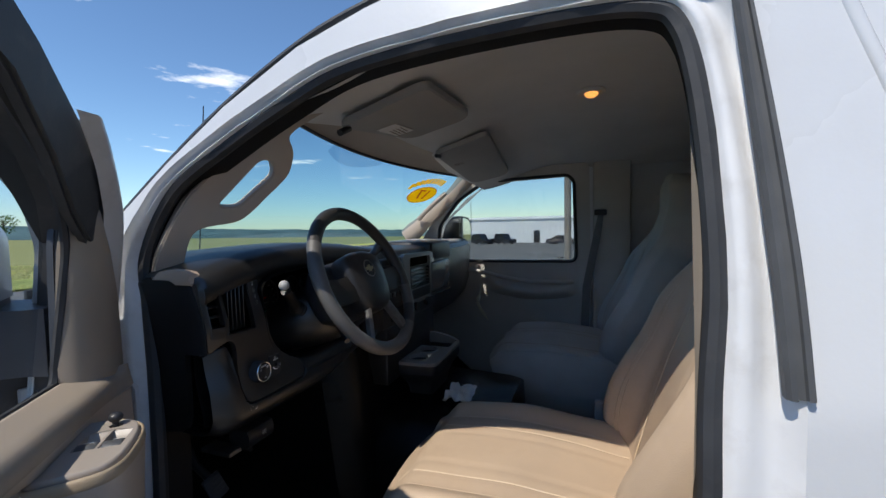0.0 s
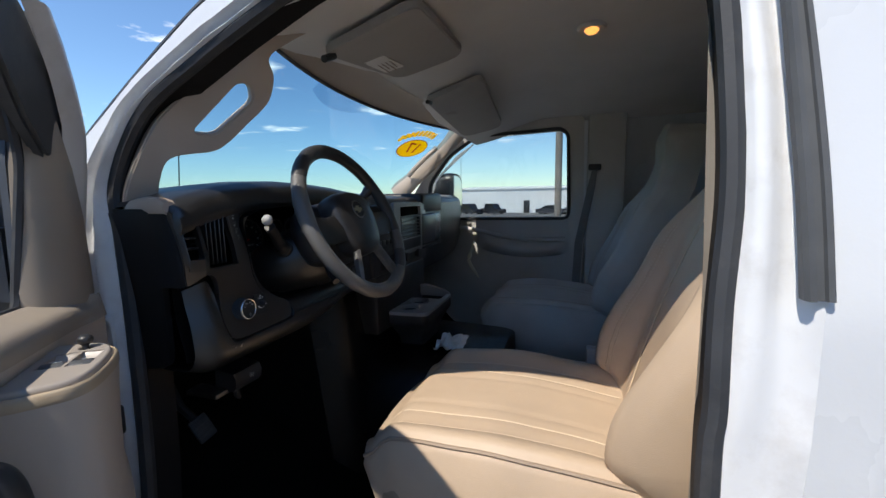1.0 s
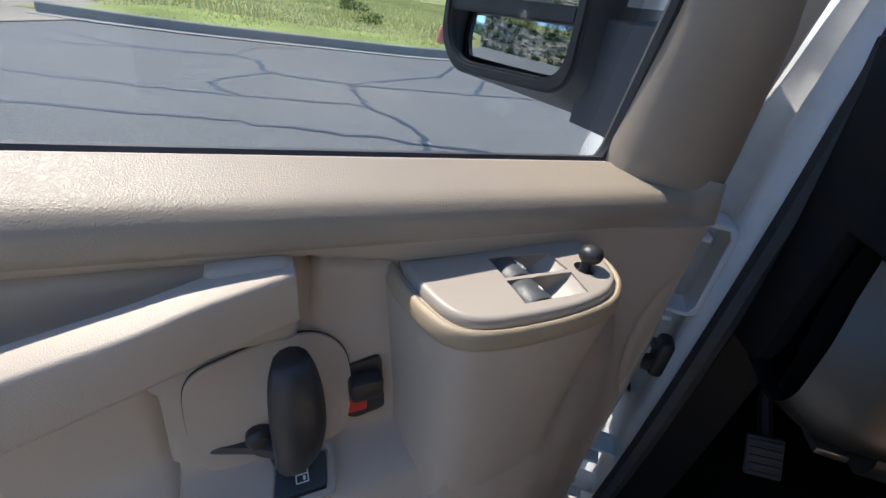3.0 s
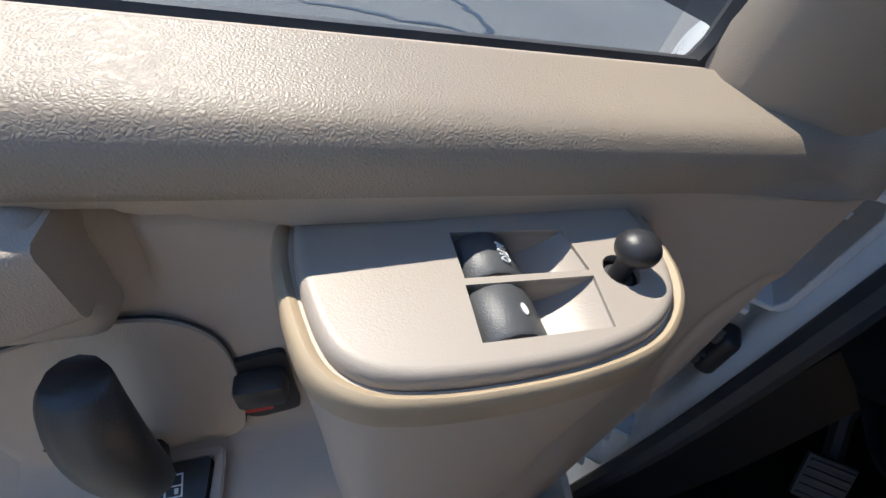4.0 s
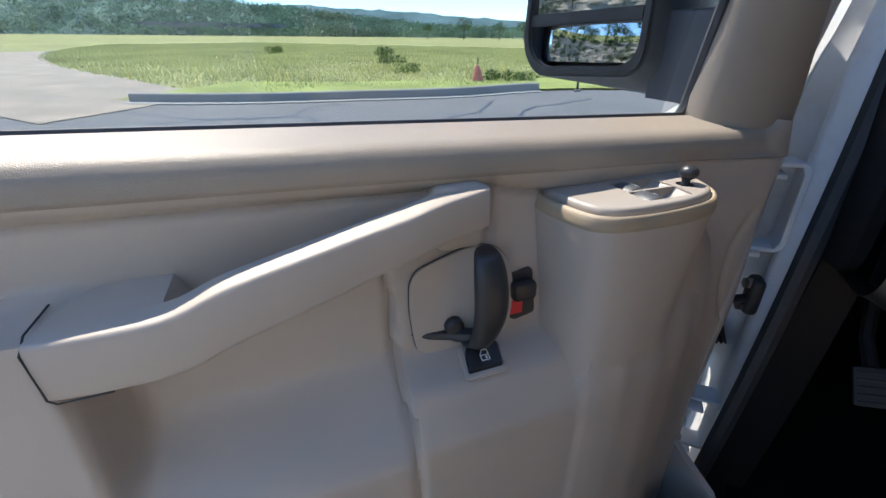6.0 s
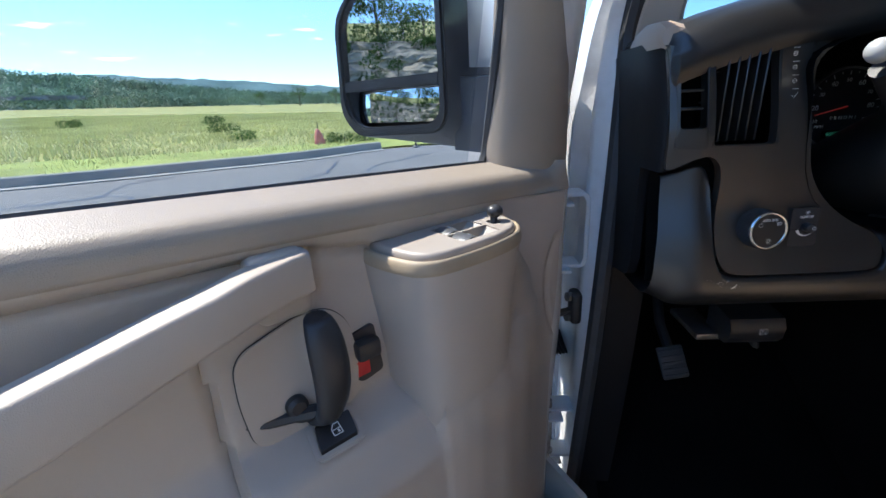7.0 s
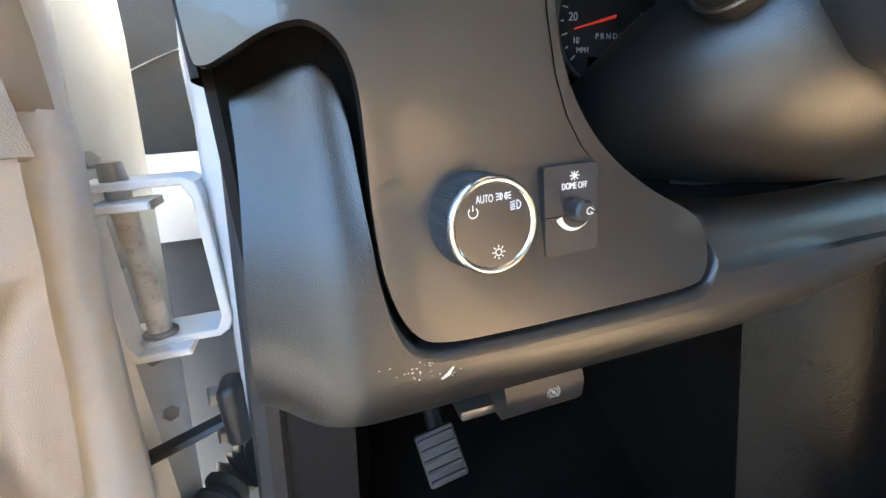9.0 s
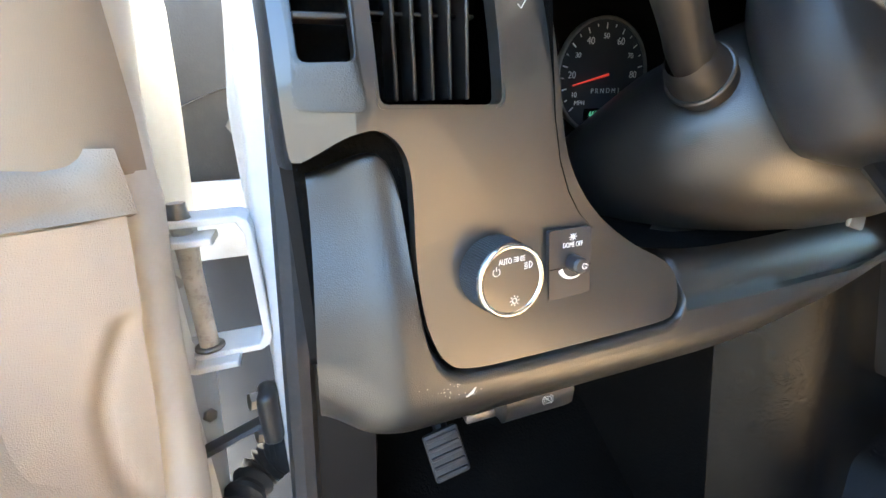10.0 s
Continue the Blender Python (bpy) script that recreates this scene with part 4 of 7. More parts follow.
# sail trim at the front of the window
bm = loft([[(a, n, z) for a, n in ring] for z, ring in (
    (1.266, [(0.024, -0.006), (0.023, 0.012), (0.012, 0.029), (-0.03, 0.046), (-0.066, 0.050), (-0.082, 0.044), (-0.084, -0.01)]),
    (1.30, [(0.021, -0.006), (0.020, 0.012), (0.008, 0.029), (-0.03, 0.046), (-0.067, 0.050), (-0.083, 0.044), (-0.085, -0.01)]),
    (1.40, [(0.006, -0.004), (0.005, 0.012), (-0.009, 0.028), (-0.035, 0.043), (-0.065, 0.049), (-0.080, 0.044), (-0.083, 0.0)]),
    (1.47, [(0.004, 0.0), (0.003, 0.016), (-0.010, 0.030), (-0.030, 0.042), (-0.052, 0.047), (-0.066, 0.043), (-0.070, 0.0)]),
    (1.53, [(-0.006, 0.006), (-0.006, 0.022), (-0.011, 0.030), (-0.022, 0.038), (-0.035, 0.043), (-0.045, 0.040), (-0.050, 0.006)]),
    (1.575, [(-0.026, 0.010), (-0.026, 0.024), (-0.028, 0.028), (-0.030, 0.031), (-0.033, 0.033), (-0.037, 0.031), (-0.040, 0.010)]))])
part("sail_trim", bm, TANSKIN, door, "tan vinyl cover at the front of the window", at=DO, sharp=50)

# switch pod


def pod(z):
    """The pod's outline at a height: its front flank flares down into the lining."""
    f = flare(z)
    out = [(a + (c - a) * f - 0.005 * f * step(.19, .22, a), b + (d - b) * f, 0) for (a, b), (c, d) in zip(POD, POD_LOW)]
    return [(p.x, p.y, z) for p in spline(out, 5)]


def shrink(ring, k, z):
    c = Vector((0.145, 0.070, 0))
    return [(c.x + (p[0] - c.x) * k, c.y + (p[1] - c.y) * k, z) for p in ring]


top = pod(1.234)
rings = [[(p[0], p[1] - 0.045 * step(1.075, 0.96, z), z) for p in pod(z)] for z in (0.94, 0.965, 0.99, 1.02, 1.04, 1.06, 1.09, 1.12, 1.16, 1.19, 1.215, 1.226)] + [shrink(top, 0.994, 1.2325)] + [shrink(top, 0.985, 1.2362), shrink(top, 0.96, 1.2372), shrink(top, 0.90, 1.2365)]
swpod = part("switch_pod", loft(rings, False, False), TAN, door, "tan vinyl armrest pod carrying the window switches", at=DO, sharp=50)
part("worn_edge", loft([shrink(top, k, z) for k, z in ((0.99, 1.2245), (1.0035, 1.2262), (1.003, 1.2295), (0.998, 1.2330), (0.988, 1.2362), (0.972, 1.2378), (0.95, 1.2384), (0.93, 1.2378), (0.91, 1.2360))], False, False), TANWORN, swpod, "worn yellowed vinyl edge", at=DO)
BZ = spline([(a, b, 0) for a, b in [(0.2200, 0.035), (0.2210, 0.062), (0.2150, 0.093), (0.2065, 0.108), (0.191, 0.1155), (0.166, 0.1182), (0.143, 0.1185), (0.125, 0.1172), (0.105, 0.1125), (0.091, 0.1045), (0.0825, 0.094), (0.077, 0.075), (0.0765, 0.035)]], 4, False)
ROCKER = material("grained_grey_black_rocker", (0.075, 0.078, 0.082), 0.4, vary=0.1, scale=60, grain=0.5, grain_scale=1400)
WELL1 = [(0.163, 0.0585), (0.1165, 0.0625), (0.1150, 0.0845), (0.1635, 0.0820)]
WELL2 = [(0.1640, 0.0850), (0.1150, 0.0875), (0.1185, 0.1095), (0.1650, 0.1080)]
ROD = [(0.1025 + 0.0070 * math.cos(k * math.pi / 8), 0.0865 + 0.0080 * math.sin(k * math.pi / 8)) for k in range(16)]
def inset(k, z):
    c0 = Vector((0.1455, 0.055, 0))
    return [(c0.x + (p.x - c0.x) * k, c0.y + (p.y - c0.y) * (k if p.y > c0.y else 1.0), z) for p in BZ]


rim = loft([inset(k, z) for k, z in ((0.997, 1.2350), (1.0, 1.2378), (0.997, 1.2396), (0.988, 1.2414), (0.974, 1.2427), (0.955, 1.2434), (0.935, 1.2435))], False, False)
flat = plate([(p[0], p[1]) for p in inset(0.935, 0)], [WELL1, WELL2, ROD], 0.003, lambda a, b, d: (a, b, 1.2405 + d))
bm = merge(rim, flat)
bmesh.ops.remove_doubles(bm, verts=bm.verts, dist=2e-6)
bezel = part("switch_bezel", bm, BEZEL, door, "smooth tan switch plate", at=DO, sharp=40, even=True)
for w in (WELL1, WELL2):
    (ax, ay), (bx, by), (cx, cy), (dx, dy) = w
    bm = bmesh.new()
    rows = []
    for k in range(9):
        f = k / 8
        zz = 1.2420 - 0.0135 * math.sin(f * math.pi / 2) ** 0.8
        rows.append([(bx + (ax - bx) * f * 0.60, by + (ay - by) * f * 0.60, zz), (cx + (dx - cx) * f * 0.60, cy + (dy - cy) * f * 0.60, zz)])
    rows += [[(ax, ay, 1.2283), (dx, dy, 1.2283)], [(ax, ay, 1.2420), (dx, dy, 1.2420)]]
    bm.free()
    bm = loft(rows, False, False)
    for side in (0, 1):
        bm.faces.new([bm.verts.new(r[side]) for r in rows])
    part("switch_well", bm, BEZEL, bezel, at=DO)
    u0, u1 = (ax + dx) / 2 - 0.0008, (ax + dx) / 2 - 0.0275
    prof = [(u0, 1.227), (u0, 1.2385), (u0 - 0.002, 1.2415), (u0 - 0.006, 1.2440), (u0 - 0.011, 1.2450), (u0 - 0.016, 1.2440), (u0 - 0.021, 1.2405), (u0 - 0.025, 1.2355), (u1, 1.2305), (u1, 1.227)]
    y0, y1 = (ay * .7 + by * .3) + 0.0010, (dy * .7 + cy * .3) - 0.0010
    rings = [[(u, y, z - dz) for u, z in prof] for y, dz in ((y0, 0.0007), (y0 + 0.001, 0.0), (y1 - 0.001, 0.0), (y1, 0.0007))]
    rk = part("window_switch", loft(rings), ROCKER, bezel, "black window rocker switch", at=DO, sharp=40)
    if w is WELL1:
        writing("AUTO", 0.0060, DO @ pose(u0 - 0.0165, (y0 + y1) / 2 + 0.0010, 1.2442, -27, 0, 90) @ Matrix.Diagonal((0.6, 1, 1, 1)), MARK, rk, depth=0.0003)
    else:
        part("window_mark", plate([(0.0013 * math.cos(k * math.pi / 6), 0.0024 * math.sin(k * math.pi / 6)) for k in range(12)], [], 0.0006, lambda a, b, d: (u0 - 0.0165 + a, (y0 + y1) / 2 + 0.001 + b, 1.2437 + d + 0.5 * a)), MARK, rk, at=DO)
# mirror stick
KN = thing("mirror_control", "black ball-topped mirror adjuster on the door switch plate", "control knob", base=tuple(DO @ Vector((0.1025, 0.0865, 1.235))))
part("cup", disc(0.0066, 0.0100, 24, 0.001), RUBBER, KN, at=DO @ pose(0.1025, 0.0865, 1.2305))
part("stem", tube([(0.1025, 0.0865, 1.238), (0.1020, 0.086, 1.244), (0.1012, 0.0855, 1.250)], [0.0046, 0.0034, 0.0042], 12), BLACK, KN, at=DO)
bm = bmesh.new()
bmesh.ops.create_uvsphere(bm, u_segments=24, v_segments=14, radius=0.0079, matrix=Matrix.Translation((0.1000, 0.0856, 1.2538)) @ Matrix.Diagonal((1.06, 1.06, 0.86, 1)))
part("ball", bm, BLACK, KN, at=DO, sharp=180)

# pull handle
path = spline([(0.592, 0.090, 1.196), (0.56, 0.093, 1.196), (0.52, 0.094, 1.198), (0.485, 0.092, 1.2095), (0.43, 0.087, 1.2215), (0.388, 0.083, 1.2310), (0.360, 0.079, 1.2365), (0.338, 0.073, 1.2400), (0.312, 0.063, 1.2415), (0.287, 0.053, 1.2420)], 6)
rings = []
for i, p in enumerate(path):
    k = i / (len(path) - 1)
    h = 0.0215 - 0.0045 * step(.3, .7, k)
    w = 0.012 + 0.003 * step(.75, 1, k)
    d = (path[min(i + 1, len(path) - 1)] - path[max(i - 1, 0)])
    nn = Vector((-d.y, d.x, 0)).normalized()
    if nn.y < 0:
        nn = -nn
    nn = nn.lerp(Vector((0, 1, 0)), step(.6, .85, k)).normalized()
    c = [(w, h - .0040), (w - .0008, h - .0015), (w - .0030, h), (-w, h), (-w, -h), (w - .0030, -h), (w - .0008, -h + .0015), (w, -h + .0040)]
    rings.append([p + nn * a + Vector((0, 0, b)) for a, b in c])
part("pull_handle", loft(rings), TAN, door, "tan moulded pull handle", at=DO, sharp=50)
bm = loft([[(u, n, z) for u, z in ((0.592, 1.176), (0.592, 1.2165 + dz), (0.550, 1.2185 + dz), (0.526, 1.2175 + dz), (0.515, 1.195), (0.56, 1.174))] for n, dz in ((0.03, 0.004), (0.08, 0.0), (0.094, -0.003), (0.098, -0.010))])
part("handle_end_block", bm, TAN, door, at=DO)
part("handle_gap", tube([(0.5940, 0.060, 1.2205), (0.5940, 0.092, 1.2190), (0.5940, 0.1025, 1.2120), (0.5935, 0.1030, 1.178), (0.5900, 0.1025, 1.1740), (0.560, 0.1035, 1.1745)], 0.0007, 5), RUBBER, door, "dark joint at the end of the handle", at=DO)


part("handle_mount", box(0.2875, 0.331, 0.030, 0.062, 1.205, 1.2620, 0.007, 3), TAN, door, at=DO)


def wall(a, b, d):
    """On the upright part of the lining."""
    return (a, lining(a, b) + d, b)


RPP = [(0.355, 1.104), (0.359, 1.15), (0.355, 1.186), (0.325, 1.195), (0.298, 1.202), (0.274, 1.199), (0.259, 1.183), (0.256, 1.152), (0.264, 1.104)]
RP = rounded(RPP, 0.016, 6)
part("release_plate", plate(RP, [], 0.0028, lambda a, b, d: (a, 0.040 + 0.014 * step(1.23, 1.115, b) + 0.006 + d, b), bevel=0.0012), TAN, door, "tan plate behind the release lever", at=DO)
part("plate_gap", tube([(a, 0.0462 + 0.014 * step(1.23, 1.115, b), b) for a, b in RP], 0.0008, 5, True, up=(0, 1, 0)), RUBBER, door, at=DO)
rings = []
lp = spline([(0.2945, 0.079, 1.2085), (0.2945, 0.085, 1.199), (0.2945, 0.090, 1.182), (0.295, 0.092, 1.161), (0.297, 0.090, 1.141), (0.301, 0.084, 1.123), (0.306, 0.071, 1.115)], 4)
for i, p in enumerate(lp):
    k = i / (len(lp) - 1)
    rw = 0.0092 + 0.0066 * math.sin(math.pi * min(1, k * 1.15 + .02)) ** .7
    rings.append([p + Vector((math.cos(a) * rw, math.sin(a) * 0.0085, -math.sin(a) * 0.003)) for a in [q * math.pi / 6 for q in range(12)]])
lv = part("release_lever", loft(rings), BLACK, door, "black curved door release lever", at=DO, sharp=70)
part("lever_arm", tube(spline([(0.304, 0.074, 1.122), (0.318, 0.066, 1.121), (0.335, 0.060, 1.122), (0.358, 0.055, 1.126)], 4), [0.007] * 5 + [0.0055] * 6 + [0.003] * 2, 8, flat=0.9), BLACK, lv, at=DO)
part("lever_pivot", disc(0.009, 0.016, 20, 0.003), BLACK, lv, at=DO @ pose(0.319, 0.054, 1.130, -90, 0, 0))
LKO = [(0.2625, 1.1655), (0.2345, 1.1700), (0.2325, 1.1215), (0.2555, 1.1175), (0.2625, 1.1240)]
lk = part("lock_recess", plate(rounded(LKO, 0.005), [], 0.003, wall, bevel=0.001), BLACK, door, "black lock lever housing", at=DO)
part("lock_lever", box(0.2355, 0.2595, lining(.24, 1.15), lining(.24, 1.15) + 0.0145, 1.142, 1.161, 0.004), BLACK, lk, "black sliding lock lever", at=DO)
part("lock_flag", box(0.246, 0.2605, lining(.24, 1.13), lining(.24, 1.13) + 0.0040, 1.124, 1.141, 0.0015), material("red_flag", (0.6, 0.03, 0.03), 0.45), lk, "red unlocked flag", at=DO)


def ledge(a, b, d):
    """On the ledge: a along the door, b from its middle back towards the door."""
    return (a, 0.0830 - b * 0.92, 1.0975 + b * 0.38 + d)


ls = part("lock_switch_frame", plate(rounded([(0.321, -0.0165), (0.276, -0.0165), (0.2725, 0.0165), (0.318, 0.0165)], 0.007), [rounded([(0.3165, -0.0115), (0.2815, -0.0115), (0.2785, 0.0115), (0.3125, 0.0115)], 0.002)], 0.004, ledge, bevel=0.001), TAN, door, at=DO)
sw = part("lock_switch", plate(rounded([(0.3155, -0.011), (0.2825, -0.011), (0.2795, 0.011), (0.3115, 0.011)], 0.002), [], 0.0065, ledge, bevel=0.0015), BLACK, ls, "black power lock switch with a white door symbol", at=DO)
def sym(a, b, d):
    return ledge(0.2975 + a, b, 0.0064 + d)
part("door_symbol", merge(plate([(-0.0050, -0.0055), (0.0035, -0.0055), (0.0035, 0.001), (0.0005, 0.0055), (-0.0050, 0.0055)], [[(-0.0042, -0.0048), (0.0027, -0.0048), (0.0027, 0.0006), (0.0000, 0.0047), (-0.0042, 0.0047)]], 0.0004, sym), plate([(-0.0042, -0.0004), (0.0027, -0.0004), (0.0027, 0.0003), (-0.0042, 0.0003)], [], 0.0004, sym), plate([(-0.003, -0.0038), (-0.0012, -0.0038), (-0.0012, -0.0012), (-0.003, -0.0012)], [], 0.0004, sym)), MARK, sw, at=DO)
# map pocket at the foot
bm = loft([[(u, n, z + dz) for n, z in ((0.05, 0.60), (0.128, 0.62), (0.138, 0.772), (0.135, 0.778), (0.129, 0.778), (0.126, 0.772), (0.118, 0.64), (0.05, 0.62))] for u, dz in ((-0.044, 0.0), (-0.03, 0.0), (0.10, 0.006), (0.30, 0.016))])
part("map_pocket", bm, TAN, door, "tan map pocket at the foot of the door", at=DO)
part("pocket_end", loft([[(u, n, z) for n, z in ((0.045, 0.62), (0.045, 0.815), (0.060, 0.806), (0.100, 0.790), (0.128, 0.780), (0.137, 0.768), (0.127, 0.62))] for u in (-0.047, -0.045, -0.039, -0.037)]), TAN, door, at=DO)

# hinges, check strap, cable boot: between the front pillar and the door
PIN = material("painted_pin", (0.50, 0.49, 0.47), 0.45, vary=0.2, scale=60, dirt=(0.15, 0.1, 0.07), dirt_scale=120, dirt_amount=0.7)


def bow(x0, x1, z0, z1, y0, y1, t=0.0055):
    """A flat steel strap bent into a bow that opens towards x0, with rounded bends; y0 to y1 is its width."""
    k = 1 if x1 > x0 else -1
    outer = [(x0, z1), (x1 - k * .010, z1), (x1 - k * .003, z1 - .004), (x1, z1 - .012), (x1, z0 + .012), (x1 - k * .003, z0 + .004), (x1 - k * .010, z0), (x0, z0)]
    inside = [(x0, z0 + t), (x1 - k * .011, z0 + t), (x1 - k * (t + .001), z0 + .015), (x1 - k * (t + .001), z1 - .015), (x1 - k * .011, z1 - t), (x0, z1 - t)]
    return plate(outer + inside, [], y1 - y0, lambda a, b, d: (a, y0 + d, b), bevel=0.001, segs=1)


def hinge(z0, z1):
    h = part("hinge", bow(0.596, 0.667, z0, z1, 0.795, 0.832), JAMB, door, "white painted steel hinge bow on the pillar")
    part("door_leaf", bow(0.640, 0.597, z0 - 0.004, z1 - 0.012, 0.782, 0.812), JAMB, h, "white painted hinge bow on the door")
    part("pin", tube([(0.617, 0.806, z0 + 0.004), (0.617, 0.806, z1 - 0.004)], 0.0075, 14), PIN, h, "white painted hinge pin with worn spots")
    part("pin_head", tube([(0.617, 0.806, z1 - 0.002), (0.617, 0.806, z1 + 0.012)], [0.0085, 0.007], 12), STEEL, h)
    part("pin_collar", disc(0.0115, 0.004, 18, 0.001), STEEL, h, at=pose(0.617, 0.806, z0 + 0.005))
    return h


hinge(1.106, 1.224)
hinge(0.725, 0.835)
chk = thing("door_check", "black steel check strap between pillar and door", "door check", base=(0.657, 0.80, 1.045))
part("bracket", box(0.644, 0.662, 0.785, 0.815, 1.010, 1.065, 0.007, 3), BLACK, chk)
part("bolt", disc(0.008, 0.008, 6), STEEL, chk, at=pose(0.646, 0.797, 1.056, 0, -80, 20))
part("bolt", disc(0.008, 0.008, 6), STEEL, chk, at=pose(0.646, 0.797, 1.020, 0, -80, 20))
part("strap", tube([(0.650, 0.797, 1.034), tuple(DO @ Vector((-0.06, 0.0, 1.022)))], 0.008, 8, flat=0.5), BLACK, chk)
boot = thing("cable_boot", "black ribbed rubber cable boot between pillar and door", "cable boot", base=(0.64, 0.79, 0.95))
pth = spline([(0.656, 0.875, 0.925), (0.636, 0.878, 0.915), (0.615, 0.868, 0.905), tuple(DO @ Vector((-0.105, -0.02, 0.90)))], 14)
part("sleeve", tube(pth, [0.021 + 0.004 * math.sin(i * 1.5) for i in range(len(pth))], 12), RUBBER, boot)

# side mirror
mir = thing("side_mirror", "large black door mirror with a flat glass over a wide-angle glass", "side mirror", base=tuple(DO @ Vector((-0.03, -0.10, 1.33))))
FLAT_Y, FLAT_Z, WIDE, WIDE_Y, WIDE_Z = -0.005, 0.0, 1.0, -0.035, -0.085
def mhead(a, b, d):
    """a outwards from the door, b up, d towards the rear."""
    return (-0.008 + 0.235 * a + d, -0.088 - a, 1.318 + b)
OUT = rounded([(0.0, 0.0), (0.0, 0.19), (0.035, 0.218), (0.15, 0.212), (0.205, 0.175), (0.215, 0.03), (0.185, -0.005)], 0.035, 6)
INN = [((a - 0.105) * .87 + 0.105, (b - 0.105) * .90 + 0.108) for a, b in OUT]
c = Vector((0.105, 0.105))
rings = []
for k, d in ((0.86, -0.022), (0.92, -0.020), (0.98, 0.010), (1.0, 0.012), (1.03, 0.0), (1.03, -0.03), (0.97, -0.075), (0.82, -0.11), (0.45, -0.13)):
    sag = 0.034 * step(0.0, -0.06, d)
    rings.append([mhead(c.x + (a - c.x) * k, c.y + (b - c.y) * k - sag * step(0.14, 0.0, b) * step(0.23, 0.04, a), d) for a, b in OUT])
part("housing", loft(rings), SHELL, mir, "black plastic mirror housing", at=DO, sharp=40)
part("rim", plate(OUT, [INN], 0.012, lambda a, b, d: mhead(a, b, 0.004 + d), bevel=0.003), BLACK, mir, at=DO)


def clip(poly, lo, hi):
    out = []
    for i in range(len(poly)):
        (a0, b0), (a1, b1) = poly[i - 1], poly[i]
        for edge_b in (lo, hi):
            if (b0 - edge_b) * (b1 - edge_b) < 0:
                t = (edge_b - b0) / (b1 - b0)
                out.append((a0 + (a1 - a0) * t, edge_b))
        if lo <= b1 <= hi:
            out.append((a1, b1))
    return out


G1 = clip(INN, 0.078, 1.0)
part("flat_glass", plate(G1, [], 0.002, lambda a, b, d: mhead(a, b, 0.006 + d + FLAT_Y * (a - 0.1) + FLAT_Z * (b - 0.14))), MIRROR, mir, "flat mirror glass", at=DO)
part("wide_glass", surface(16, 8, lambda s, t: mhead(0.018 + 0.175 * s, 0.016 + 0.05 * t, 0.0075 - WIDE * ((s - .5) ** 2 * .03 + (t - .5) ** 2 * .0025) + WIDE_Y * (s - .5) * .175 + WIDE_Z * (t - .5) * .05)), MIRROR, mir, "convex wide-angle mirror glass", at=DO)
part("glass_divider", plate([(0.012, 0.064), (0.20, 0.064), (0.20, 0.080), (0.012, 0.080)], [], 0.014, lambda a, b, d: mhead(a, b, d), bevel=0.002), BLACK, mir, at=DO)
bm = loft([[(u, n, z) for u, z in ring] for n, ring in ((-0.10, [(-0.015, 1.292), (-0.015, 1.392), (-0.10, 1.395), (-0.10, 1.285)]), (-0.055, [(-0.02, 1.290), (-0.02, 1.388), (-0.12, 1.39), (-0.12, 1.285)]), (-0.03, [(-0.025, 1.285), (-0.025, 1.388), (-0.11, 1.39), (-0.11, 1.285)]))])
part("arm", bm, SHELL, mir, "black mirror arm at the window corner", at=DO)
part("base_plate", plate([(-0.092, 1.245), (-0.006, 1.252), (-0.022, 1.475), (-0.036, 1.53), (-0.074, 1.50)], [], 0.012, lambda a, b, d: (a, -0.022 + d, b), bevel=0.003), SHELL, mir, "black triangular mirror base in the window corner", at=DO)
CAP = clip(OUT, 0.085, 1.0)
part("mirror_cap", loft([[mhead(c.x + (a - c.x) * k, c.y + (b - c.y) * k, d) for a, b in CAP] for k, d in ((1.035, -0.026), (1.045, -0.032), (0.985, -0.078), (0.83, -0.114), (0.46, -0.134))]), material("grey_white_cap", (0.6, 0.62, 0.64), 0.35, vary=0.03), mir, "pale grey mirror cap", at=DO, sharp=40)

# ---- dashboard ----
dash = thing("dashboard", "charcoal plastic dashboard across the van's cab", "dashboard", base=(CX, 0.85, 0.95))


def dash_y(x):
    """The line of the dashboard's face: bowed towards the cab in the middle."""
    return 0.663 - 0.03 * step(1.15, 1.5, x) + 0.06 * step(2.1, 2.5, x)


def dash_top(x):
    """The brow over the gauges, falling away to both ends."""
    return between([(0.70, 1.414), (0.735, 1.428), (0.80, 1.446), (0.88, 1.456), (1.0, 1.460), (1.15, 1.455), (1.27, 1.440), (1.42, 1.420), (2.55, 1.414)], x)


def upper(x):
    y, z = dash_y(x), dash_top(x)
    return [(x, 1.16, z - 0.035), (x, 1.00, z - 0.012), (x, 0.80, z + 0.002), (x, 0.72, z + 0.002), (x, y + 0.030, z - 0.004), (x, y + 0.012, z - 0.016), (x, y + 0.003, z - 0.040), (x, y + 0.008, z - 0.056)]


